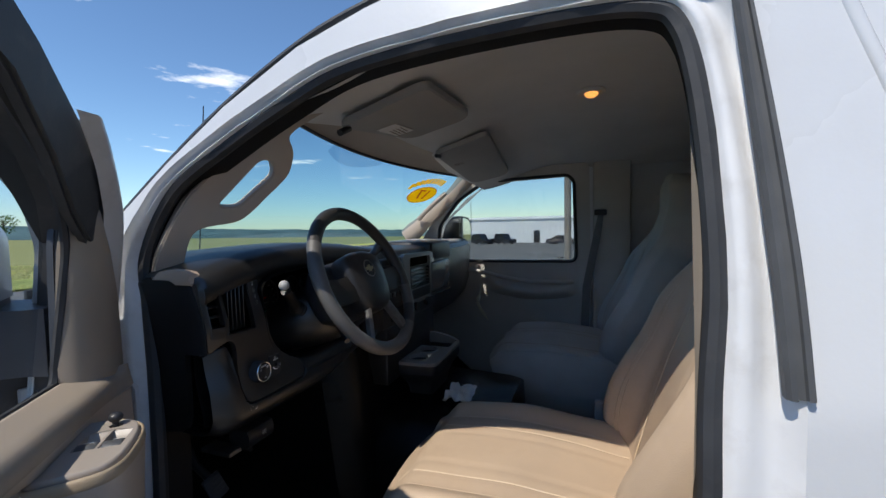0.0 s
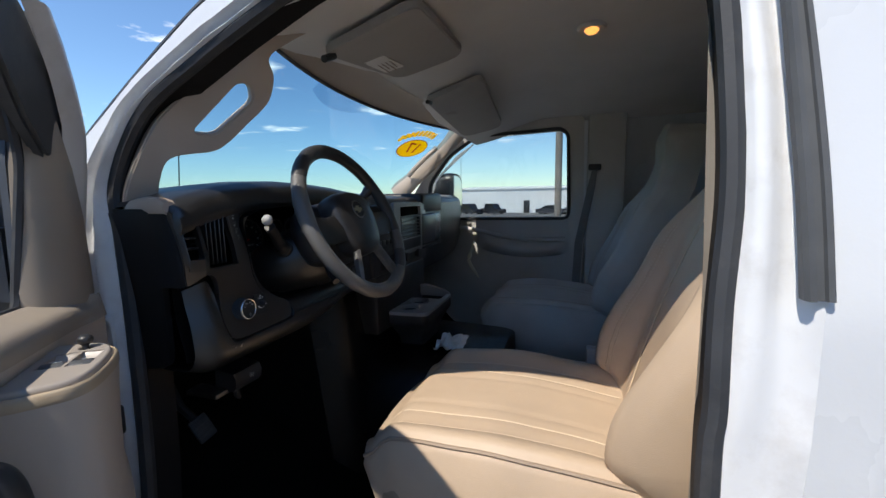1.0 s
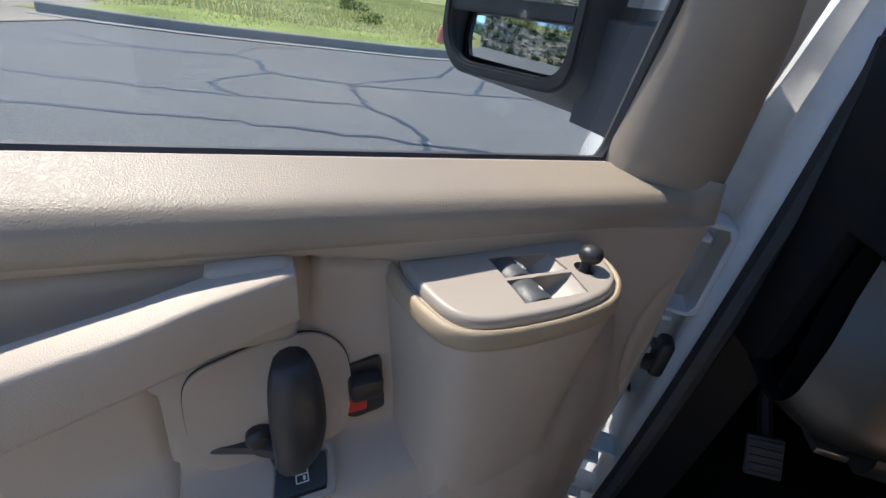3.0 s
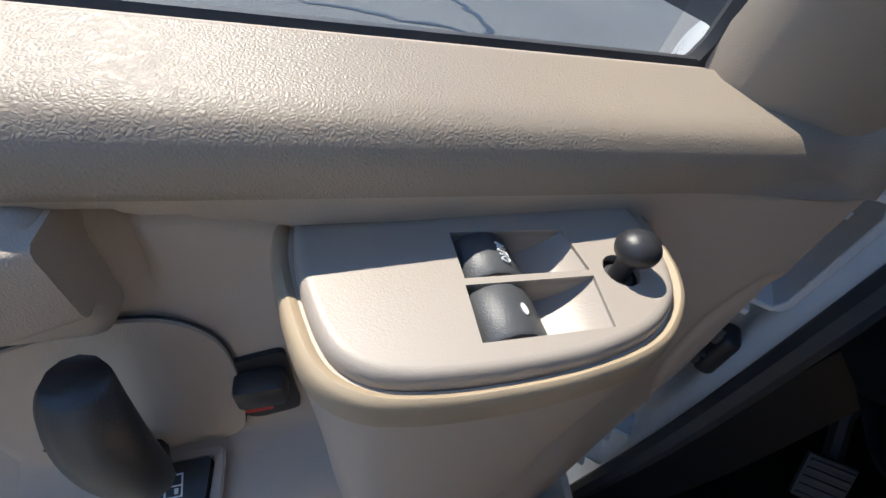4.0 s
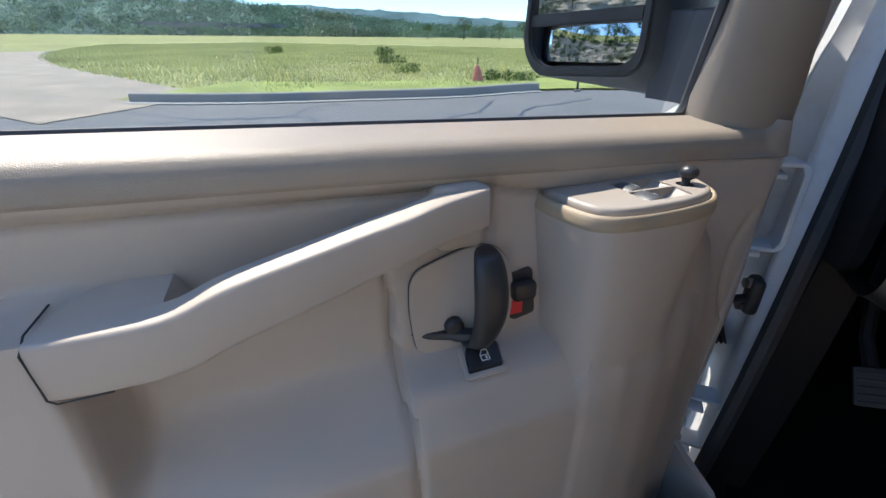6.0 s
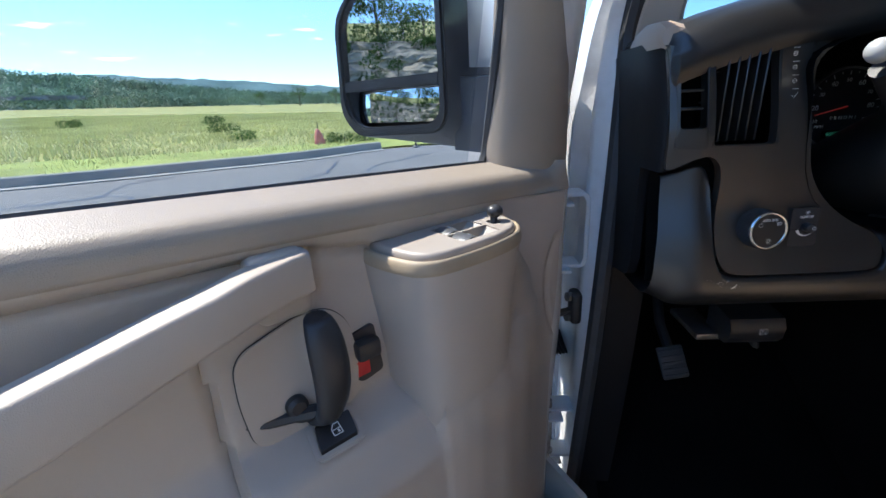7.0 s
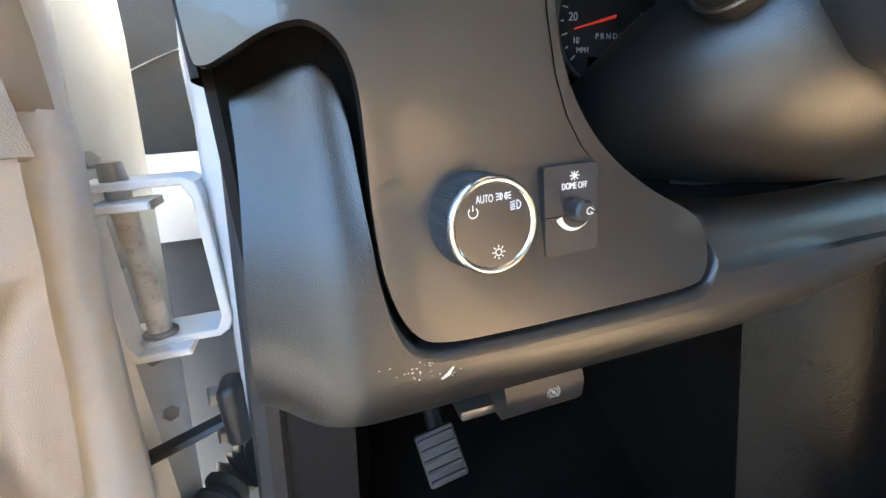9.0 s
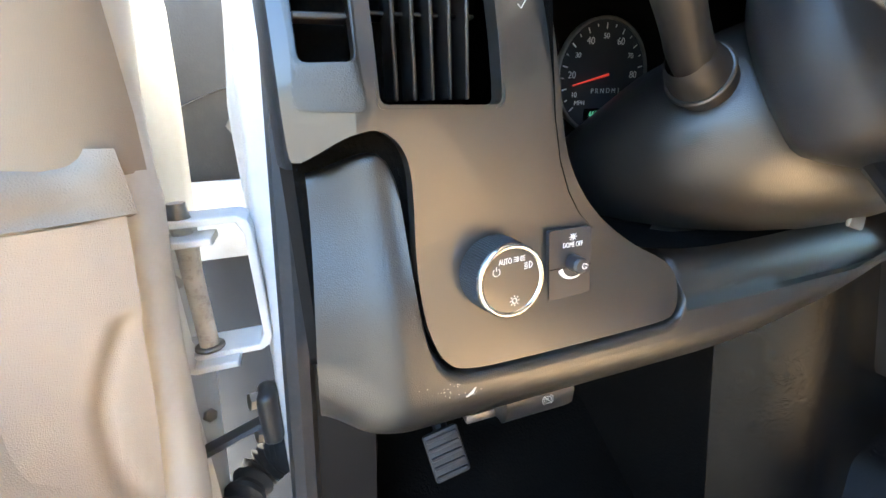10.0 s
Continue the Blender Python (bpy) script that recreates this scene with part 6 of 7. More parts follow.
part("frame", plate(rounded([(1.487, 1.231), (1.486, 1.351), (1.667, 1.351), (1.667, 1.231)], 0.008, 3), [rounded([(1.496, 1.275), (1.495, 1.344), (1.660, 1.344), (1.660, 1.275)], 0.006, 3)], 0.014, lambda a, b, d: (a, YC - 0.006 - d, b), bevel=0.002), BLACK, cv)
part("sill_line", box(1.492, 1.662, YC - 0.023, YC - 0.019, 1.268, 1.272), SILVER, cv)
for k in range(5):
    z = 1.281 + 0.0125 * k
    part("blade", box(1.497, 1.659, YC - 0.019, YC - 0.007, z, z + 0.003), PANEL, cv)
ctl = thing("heater_controls", "dark heater control strip below the radio", "controls", base=(1.5, dash_y(1.5), 1.2))
part("plate", box(1.35, 1.70, dash_y(1.5) - 0.014, dash_y(1.5) - 0.006, 1.185, 1.228, 0.004), BLACK, ctl)
for k in range(3):
    part("dial_knob", disc(0.016, 0.018, 24, 0.002), PANEL, ctl, at=pose(1.41 + 0.11 * k, dash_y(1.5) - 0.013, 1.207, 90, 0, 0))
SATIN = material("satin_grey_lid", (0.10, 0.102, 0.104), 0.28, spec=0.8, vary=0.04)
gb = thing("glove_box", "satin grey lid of the dash glove box", "glove box", base=(1.81, dash_y(1.8), 1.3))
part("lid", box(1.695, 1.930, dash_y(1.8) - 0.016, dash_y(1.8) + 0.01, 1.225, 1.350, 0.010, 3), SATIN, gb)
part("lower_line", box(1.70, 1.925, dash_y(1.8) - 0.019, dash_y(1.8) - 0.012, 1.214, 1.220, 0.002), SATIN, gb)
part("passenger_brow", box(1.72, 1.965, 0.625, 0.86, 1.352, 1.432, 0.014, 3), BLACK, dash, "black block over the glove box")
part("dash_shelf", box(1.967, 2.36, 0.69, 0.98, 1.372, 1.424, 0.016, 3), material("pale_grey_shelf", (0.38, 0.38, 0.38), 0.5, vary=0.05), dash)

# pedals and the park brake
pb = thing("park_brake_pedal", "black ribbed park brake pedal under the dash", "pedal", base=(0.82, 0.80, 0.92))
PM = pose(0.823, 0.805, 0.922, 62, 4, -8) @ pose(0, 0, 0, 0, 0, 16) @ Matrix.Scale(0.88, 4)
part("pad", box(-0.024, 0.024, -0.031, 0.031, -0.005, 0.005, 0.004, 2), RUBBER, pb, at=PM)
for k in range(5):
    part("rib", box(-0.021, 0.021, -0.0265 + 0.0118 * k, -0.0215 + 0.0118 * k, 0.004, 0.0075, 0.001, 1), RUBBER, pb, at=PM)
part("arm", tube([(0.823, 0.812, 0.93), (0.826, 0.87, 0.96), (0.83, 0.93, 1.06)], 0.009, 8), BLACK, pb)
pr = thing("brake_release", "black park brake release handle with a white symbol", "handle", base=(0.91, 0.76, 1.01))
bm = loft([[(x, 0.757 + dy, z) for dy, z in ((0.0, 0.990), (-0.008, 1.000), (-0.010, 1.018), (-0.004, 1.032), (0.05, 1.04), (0.05, 0.985))] for x in (0.868, 0.874, 0.94, 0.946)])
hd_ = part("handle", bm, BLACK, pr)
icon("brake_symbol", [arc(0, 0, 0.0042, 0, 360, 14), arc(0, 0, 0.0062, 120, 240), arc(0, 0, 0.0062, -60, 60), [(-0.0012, -0.0022), (-0.0012, 0.0022)], arc(-0.0004, 0.0010, 0.0012, -90, 90, 6), [(-0.004, 0.004), (0.004, -0.004)]], pose(0.914, 0.7462, 1.014, 86, 0, 0), hd_)
part("slide", box(0.835, 0.875, 0.772, 0.86, 0.985, 0.996, 0.003), STEEL, pr)
bp = thing("brake_pedal", "black rubber-faced brake pedal", "pedal", base=(1.06, 0.90, 0.70))
part("pad", box(-0.05, 0.05, -0.028, 0.028, -0.006, 0.006, 0.005, 2), RUBBER, bp, at=pose(1.06, 0.90, 0.74, 60, 0, 0))
part("arm", tube([(1.06, 0.908, 0.74), (1.06, 0.95, 0.86), (1.06, 0.98, 1.08)], 0.009, 8), BLACK, bp)
# engine cover between the seats and the dark side of its cowl
COVER = material("black_cover_plastic", (0.006, 0.006, 0.0058), 0.22, spec=0.2, vary=0.1, scale=6, grain=0.3, grain_scale=500, pattern="leather")
part_cover = thing("engine_cover", "black moulded engine cover between the front seats", "engine cover", base=(1.55, 0.5, 0.56))
bm = loft([[(x, y, z) for x, z in ((1.16 + k * .25, 0.56), (1.22 + k * .22, 0.76), (1.27 + k * .18, 0.88), (1.34 + k * .15, 0.91), (1.78 - k * .15, 0.91), (1.86 - k * .18, 0.88), (1.92 - k * .22, 0.74), (1.98 - k * .25, 0.56))] for y, k in ((1.02, 0.0), (0.80, 0.05), (0.62, 0.12), (0.42, 0.25), (0.30, 0.35), (0.26, 0.5))])
part("shell", bm, COVER, part_cover, "black engine cover shell", sharp=50)
for sx, lab in ((-1, "black side panel of the cover"), (1, "")):
    bm = surface(10, 10, lambda s, t: (lambda y, k: (CX + sx * (CX - 0.05 - (1.172 + k * .25) - (0.05 - k * .03) * t - 0.004 + 0.003 * math.sin(3.14 * s)), y, 0.58 + 0.20 * t))(0.98 - 0.64 * s, 0.30 * step(0, 1, s)))
    part("side_panel", bm, COVER, part_cover, lab, sharp=60)
PLAN = [(1.08, 1.02), (1.115, 0.93), (1.150, 0.85), (1.185, 0.785), (1.215, 0.735), (1.236, 0.708), (1.256, 0.694), (1.29, 0.689), (1.40, 0.689)]
PLAN = PLAN + [(2 * 1.57 - x, y) for x, y in PLAN[::-1]]
def cowl(pts):
    rings = []
    for z in (0.57, 0.66, 0.75, 0.84, 0.92, 0.99, 1.05, 1.12):
        d = 1.045 - z
        rings.append([(x + 0.07 * d * (-1 if x < 1.57 else 1) + 0.03 * (0.25 - d) ** 2 * (1 if x < 1.57 else -1), y - 0.20 * d, z) for x, y in pts])
    return loft(rings, False, False)
# this flank is coloured near-black for its shade; the rest stays glossy
part("cowl_side", cowl(PLAN[:4]), NEAR_BLACK, part_cover, "left flank of the cowl, blackened for shade", sharp=60)
part("cowl", cowl(PLAN[3:]), COVER, part_cover, "glossy black cowl of the engine cover under the dash", sharp=60)
con = thing("console", "black cup holder console with a grey tray on the engine cover", "console", base=(1.54, 0.57, 0.91))
TRAYGREY = material("satin_grey_tray", (0.26, 0.26, 0.255), 0.32, vary=0.06)
def circle(x, y, r):
    return [(x + r * math.cos(k * math.pi / 10), y + r * math.sin(k * math.pi / 10)) for k in range(20)]
FOOT = rounded([(1.405, 0.495), (1.690, 0.495), (1.705, 0.645), (1.395, 0.645)], 0.025)
part("body", loft([[(1.54 + (a - 1.54) * k, 0.575 + (b - 0.575) * k, z) for a, b in FOOT] for k, z in ((0.55, 0.895), (0.62, 0.94), (0.80, 0.972), (0.97, 0.995), (1.0, 1.003), (1.0, 1.028))], True, False), BLACK, con, sharp=50)
part("tray", plate(FOOT, [circle(1.455, 0.575, 0.036), circle(1.545, 0.575, 0.036), rounded([(1.60, 0.515), (1.685, 0.515), (1.685, 0.635), (1.60, 0.635)], 0.012)], 0.012, lambda a, b, d: (a, b, 1.028 + d), bevel=0.004), TRAYGREY, con, "satin grey tray with two cup wells")
for x in (1.455, 1.545):
    part("cup_well", loft([[(a, b, z) for a, b in circle(x, 0.575, r)] for r, z in ((0.0365, 1.036), (0.033, 0.975))], True, False), BLACK, con)
    part("cup_ring", disc(0.039, 0.004, 24, 0.001, hole=0.035), SILVER, con, at=pose(x, 0.575, 1.040))
part("end_wall", loft([[(1.682, y, 1.036), (1.684, y, z - 0.004), (1.690, y, z), (1.698, y, z - 0.004), (1.702, y, 1.034)] for y, z in ((0.505, 1.044), (0.53, 1.058), (0.60, 1.074), (0.64, 1.072))]), TRAYGREY, con, "raised end of the tray")
part("back_wall", box(1.41, 1.69, 0.632, 0.645, 1.034, 1.056, 0.005), TRAYGREY, con)
part("bin", box(1.602, 1.683, 0.517, 0.633, 0.985, 0.99), BLACK, con)
paper = thing("paper", "crumpled white paper beside the driver seat", "paper", base=(1.44, 0.42, 0.91))
part("sheet", surface(9, 9, lambda s, t: (1.39 + 0.12 * s, 0.38 + 0.09 * t, 0.93 + 0.03 * noise.noise(Vector((s * 4, t * 4, 1))) + 0.012 * noise.noise(Vector((s * 11, t * 11, 5))) + 0.03 * (s - .4) ** 2)), material("white_paper", (0.7, 0.7, 0.68), 0.8, vary=0.03), paper, sharp=20)

# ---- steering wheel ----
wheel = thing("steering_wheel", "dark grey leather-rimmed steering wheel with a plain round badge", "steering wheel", base=(1.097, 0.56, 1.365))
WM = pose(1.097, 0.560, 1.365, 65, 0, 0)
rim = []
for k in range(72):
    a = 2 * math.pi * k / 72
    c0 = Vector((0.188 * math.cos(a), 0.188 * math.sin(a), 0))
    e = Vector((math.cos(a), math.sin(a), 0))
    grip = 1.0 + 0.12 * (step(.25, .05, abs(a - .2)) + step(.25, .05, abs(a - math.pi + .2)))
    rim.append([c0 + e * (0.0175 * math.cos(b)) * grip + Vector((0, 0, 0.0155 * math.sin(b) * grip)) for b in [j * math.pi / 6 for j in range(12)]])
RIMG = material("mid_grey_leather", (0.125, 0.122, 0.118), 0.42, vary=0.12, scale=12, grain=0.4, grain_scale=500, pattern="leather")
DARKRIM = material("black_leather_rim", (0.045, 0.045, 0.046), 0.40, vary=0.12, scale=12, grain=0.4, grain_scale=500, pattern="leather")
# rim split by angle into mid-grey and black arcs
for k0, k1, mat, lab in ((29, 61, RIMG, "mid-grey leather section of the rim"), (61, 65, DARKRIM, "black leather rim"), (65, 69, RIMG, "mid-grey leather section of the rim"), (69, 101, DARKRIM, "black leather rim")):
    part("rim", loft([rim[k % 72] for k in range(k0, k1 + 1)], True, False), mat, wheel, lab, at=WM, sharp=180)
HUB = spline_flat([(-0.085, 0.03), (-0.07, 0.065), (0, 0.078), (0.07, 0.065), (0.085, 0.03), (0.08, -0.02), (0.055, -0.075), (0, -0.09), (-0.055, -0.075), (-0.08, -0.02)], 4)
bm = loft([[(a * k, b * k, z) for a, b in HUB] for k, z in ((0.92, -0.05), (1.0, -0.03), (1.0, -0.005), (0.96, 0.006), (0.86, 0.014), (0.5, 0.018))])
hub = part("hub", bm, BLACK, wheel, "black airbag cover", at=WM, sharp=50)
BACK = spline_flat([(-0.132, 0.03), (-0.138, -0.005), (-0.130, -0.050), (-0.105, -0.074), (0, -0.088), (0.105, -0.074), (0.130, -0.050), (0.138, -0.005), (0.132, 0.03), (0.10, 0.065), (0, 0.075), (-0.10, 0.065)], 4)
part("hub_back", loft([[(a * k, b * k, z) for a, b in BACK] for k, z in ((0.86, -0.100), (0.95, -0.096), (1.0, -0.084), (1.0, -0.062), (0.94, -0.045), (0.80, -0.036))]), BLACK, wheel, "black back cover of the wheel hub", at=WM, sharp=50)
part("badge_ring", disc(0.024, 0.003, 36, 0.001, hole=0.021), STEEL, hub, "round badge ring", at=WM @ pose(0, 0.022, 0.0165))
part("badge", plate(rounded([(-0.016, -0.004), (-0.006, -0.004), (-0.006, -0.009), (0.006, -0.009), (0.006, -0.004), (0.016, -0.004), (0.018, 0.004), (0.006, 0.004), (0.006, 0.009), (-0.006, 0.009), (-0.006, 0.004), (-0.018, 0.004)], 0.001, 2), [], 0.003, lambda a, b, d: (a, b + 0.022, 0.0168 + d)), material("pale_gold_badge", (0.5, 0.42, 0.25), 0.35, metal=0.6), hub, at=WM)
for sx in (-1, 1):
    part("spoke", loft([[(sx * x, y0 + h, z) for h, z in ((0.030, -0.012), (0.032, 0.0), (0.0, 0.006), (-0.032, 0.0), (-0.030, -0.012))] for x, y0 in ((0.07, -0.015), (0.12, -0.018), (0.178, -0.012))]), PANEL, wheel, at=WM)
    part("lower_spoke", loft([[(sx * x + h * .8, y0 + h * .5, z) for h, z in ((0.016, -0.012), (0.016, 0.0), (0.0, 0.005), (-0.016, 0.0), (-0.016, -0.012))] for x, y0 in ((0.045, -0.07), (0.072, -0.125), (0.092, -0.160))]), STEEL, wheel, "satin silver lower spoke", at=WM)
col = thing("steering_column", "charcoal steering column shroud below the wheel", "steering column", base=(1.09, 0.65, 1.26))
rings = []
for z, w, h in ((-0.085, 0.110, 0.060), (-0.10, 0.135, 0.072), (-0.14, 0.155, 0.080), (-0.19, 0.170, 0.080), (-0.26, 0.172, 0.070), (-0.34, 0.16, 0.06)):
    rings.append([(w * math.copysign(abs(math.cos(a)) ** 0.85, math.cos(a)), h * math.sin(a) * (1.05 if math.sin(a) > 0 else 1.0) - 0.030, z) for a in [k * math.pi / 18 for k in range(36)]])
part("shroud", loft(rings), DASH, col, at=WM, sharp=60)
part("tilt_lever", tube([(1.02, 0.60, 1.26), (0.985, 0.565, 1.245), (0.975, 0.545, 1.235)], [0.006, 0.006, 0.008], 8), BLACK, col)
st = thing("turn_signal_stalk", "black stalk with a pale rounded tip beside the wheel", "stalk", base=(0.90, 0.61, 1.36))
STALK = material("matt_black_stalk", (0.014, 0.014, 0.015), 0.5, vary=0.1, scale=30)
part("lever", tube(spline([(0.985, 0.672, 1.300), (0.935, 0.655, 1.317), (0.895, 0.636, 1.345), (0.868, 0.625, 1.366)], 5), [0.012] * 8 + [0.0115] * 4 + [0.0105] * 4, 14), STALK, st)
ax = Vector((0.050, 0.018, -0.020)).to_track_quat("Z", "Y").to_matrix().to_4x4()
part("boot", loft([[(r * math.cos(k * math.pi / 12), r * math.sin(k * math.pi / 12), z) for k in range(24)] for r, z in ((0.0115, -0.008), (0.0135, -0.005), (0.016, 0.002), (0.0175, 0.012), (0.0178, 0.03))], True, False), STALK, st, "black rubber boot", at=Matrix.Translation((0.930, 0.654, 1.318)) @ ax)
part("boot_ring", disc(0.0198, 0.003, 32, 0.001, hole=0.0172), PANEL, st, at=Matrix.Translation((0.932, 0.655, 1.317)) @ ax @ pose(0, 0, 0.012))
bm = bmesh.new()
bmesh.ops.create_uvsphere(bm, u_segments=16, v_segments=10, radius=0.0108, matrix=Matrix.Translation((0.855, 0.618, 1.380)))
part("tip", bm, material("pale_grey_tip", (0.42, 0.42, 0.41), 0.4), st, "pale grey rounded tip", sharp=180)
gs = thing("gear_selector", "dark gear selector lever on the column", "gear lever", base=(1.20, 0.62, 1.40))
part("lever", tube(spline([(1.17, 0.66, 1.33), (1.22, 0.63, 1.40), (1.27, 0.60, 1.455)], 5), [0.008] * 5 + [0.011] * 3 + [0.016] * 3, 10), PANEL, gs)
kt = thing("key_lock", "small metal plate by the steering column", "plate", base=(1.10, 0.64, 1.215))
part("plate", box(-0.010, 0.010, -0.018, 0.018, -0.002, 0.002, 0.002), STEEL, kt, at=pose(1.098, 0.636, 1.220, 80, 18, 0))


# ---- seats ----
def seat(cx, label, LEATHER, GREYLEATHER, THREAD, grp="front seats"):
    s = thing("seat", label, "car seat", group=grp, base=(cx, 0.15, 0.60))
    def cush(a, t):
        """a from -1 to 1 across, t from 0 at the back to 1 at the front."""
        w = 0.235 + 0.018 * math.sin(math.pi * t)
        x = cx + w * a
        y = -0.10 + 0.56 * t - 0.03 * a * a * step(.6, 1, t)
        z = 0.930 + 0.022 * math.sin(math.pi * min(1, t * 1.05)) + 0.022 * step(0.62, 0.86, abs(a)) - 0.05 * step(0.86, 1.0, t) ** 1.5 + 0.012 * t - 0.028 * step(0.9, 1.0, abs(a))
        for g in (0.30, 0.45, 0.66):
            z -= 0.004 * math.exp(-((abs(a) - g) / 0.016) ** 2) * step(0.0, .08, t)
        z += 0.004 * noise.noise(Vector((x * 9, y * 9, 2)))
        return Vector((x, y, z))
    bm = surface(56, 30, lambda p, q: cush(2 * p - 1, q), lambda p, q: (lambda v: Vector((cx + (v.x - cx) * 0.97, v.y - 0.03 * q, 0.78)))(cush(2 * p - 1, q)))
    cu = part("cushion", bm, LEATHER, s, "cushion with stitched panels", sharp=75)
    for sx in (-1, 1):
        for g in (0.66, 0.45):
            part("seam", tube([cush(sx * g, q / 24) + Vector((0, 0, 0.0025)) for q in range(1, 24)], 0.0012, 4), THREAD, cu)
        part("piping", tube([cush(sx * 0.955, q / 24) + Vector((sx * 0.002, 0, 0.001)) for q in range(0, 25)], 0.004, 6), GREYLEATHER, cu)
    bm = loft([[(cx + a * k, y * k2 + 0.15, z) for a, y in rounded([(-0.235, -0.24), (0.235, -0.24), (0.235, 0.27), (-0.235, 0.27)], 0.06, 4)] for z, k, k2 in ((0.56, 0.8, 0.85), (0.66, 0.86, 0.9), (0.70, 0.98, 0.99), (0.80, 1.01, 1.02), (0.90, 1.0, 1.0))])
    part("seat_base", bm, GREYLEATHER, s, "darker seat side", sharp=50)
    # backrest with a built-in headrest
    H = 0.80
    def half(t):
        return 0.245 + 0.02 * math.sin(math.pi * min(1, t * 1.6)) - 0.115 * step(0.55, 0.80, t) - 0.03 * step(0.93, 1.0, t)
    def back(a, t):
        w = half(t)
        x = cx + w * a
        lean_y = -0.075 - 0.26 * t + 0.035 * step(0.78, 0.95, t)
        z = 0.90 + H * t - 0.02 * step(0.95, 1, t) * a * a
        bol = 0.050 * step(0.55, 0.88, abs(a)) * step(0.72, 0.5, t) * step(0.0, 0.1, t) * (1 + 0.8 * math.exp(-((t - 0.2) / 0.17) ** 2))
        y = lean_y + bol + 0.018 * math.sin(math.pi * min(1, t * 1.4)) * (1 - a * a) - 0.05 * step(0.88, 1, abs(a))
        for g in (0.34, 0.48):
            y -= 0.0035 * math.exp(-((abs(a) - g) / 0.016) ** 2) * step(.7, .6, t)
        y -= 0.006 * math.exp(-((abs(a) - 0.74) / 0.02) ** 2) * step(.7, .55, t)
        y += 0.004 * noise.noise(Vector((x * 9, z * 9, 7)))
        return Vector((x, y, z))
    bm = surface(48, 44, lambda p, q: back(2 * p - 1, q), lambda p, q: (lambda v: Vector((cx + (v.x - cx) * 0.94, v.y * 0.6 + 0.4 * (-0.075 - 0.26 * q) - 0.10, v.z - 0.005)))(back(2 * p - 1, q)))
    bk = part("backrest", bm, LEATHER, s, "backrest with a built-in headrest", sharp=75)
    for sx in (-1, 1):
        for g in (0.48, 0.34):
            part("seam", tube([back(sx * g, q / 40) + Vector((0, 0.002, 0)) for q in range(1, 25)], 0.0012, 4), THREAD, bk)
        for g in (0.735, 0.755):
            part("stitching", merge(*[tube([back(sx * g, q / 100) + Vector((0, 0.003, 0)), back(sx * g, (q + .55) / 100) + Vector((0, 0.003, 0))], 0.0013, 4) for q in range(3, 56)]), THREAD, bk)
    return s


seat(1.10, "tan leather driver seat with pale stitching", LEATHER, GREYLEATHER, THREAD)
# the driver seat's tan, its colour greyed for shade and lightened
PALELEATHER = material("shade_greyed_leather", (0.54, 0.52, 0.49), 0.42, vary=0.1, scale=6, grain=0.35, grain_scale=420, pattern="leather")
seat(2.14, "tan leather passenger seat, greyed for shade and paled", PALELEATHER, PALELEATHER, GREYLEATHER)
belt_ = thing("seat_belt", "grey seat belt hanging on the passenger pillar", "seat belt", base=(XR - 0.15, -0.09, 1.5))
part("webbing", tube([(2.386, -0.037, 1.547), (2.384, -0.022, 1.452), (2.382, 0.031, 1.169), (2.385, 0.04, 0.95)], [0.012, 0.018, 0.020, 0.020], 8, flat=0.12, up=(1, 0, 0)), material("grey_webbing", (0.20, 0.20, 0.20), 0.8, vary=0.1, scale=40, grain=0.4, grain_scale=900), belt_)
part("anchor", box(2.375, 2.425, -0.065, -0.005, 1.535, 1.565, 0.006), BLACK, belt_)
bk_ = thing("seat_belt_buckle", "small pale seat belt buckle beside the driver cushion", "buckle", base=(1.40, 0.0, 0.92))
part("buckle", box(1.385, 1.415, -0.04, 0.0, 0.90, 0.985, 0.006), material("grey_buckle", (0.3, 0.29, 0.28), 0.4), bk_)
# passenger mirror outside
pm = thing("side_mirror", "large passenger door mirror outside the far window", "side mirror", base=(2.60, 0.80, 1.40))
rings = [[(2.55 + a * k + .09 * (1 - k), y, 1.435 + (b - 0.10) * k) for a, b in OUT] for k, y in ((1.0, 0.765), (1.03, 0.78), (1.0, 0.83), (0.7, 0.90))]
part("housing", loft(rings), BLACK, pm)
part("rim", plate(OUT, [INN], 0.01, lambda a, b, d: (2.55 + a, 0.762 - d, 1.335 + b), bevel=0.002), BLACK, pm)
part("glass", plate(INN, [], 0.002, lambda a, b, d: (2.55 + a, 0.764 - d - 0.12 * (a - .1), 1.335 + b)), MIRROR, pm)
part("arm", box(2.50, 2.60, 0.77, 0.84, 1.34, 1.39, 0.01), BLACK, pm)

# ---- across the lot ----
hall = thing("warehouse", "long low white metal warehouse across the lot", "warehouse", base=(80, 22, -2.0))
BZ0 = -1.92
METAL = material("white_metal_siding", (0.86, 0.86, 0.85), 0.6, vary=0.04, scale=0.2, dirt=(0.5, 0.48, 0.44), dirt_scale=0.3, dirt_amount=0.3)
x0 = 78.0
pts = []
for k in range(241):
    y = -32 + 58 * k / 240
    pts.append((x0 + (0.05 if k % 4 < 2 else 0.0), y))
part("wall", loft([[(x, y, BZ0 - 1) for x, y in pts], [(x, y, BZ0 + 4.2) for x, y in pts]], False, False), METAL, hall, "white ribbed wall")
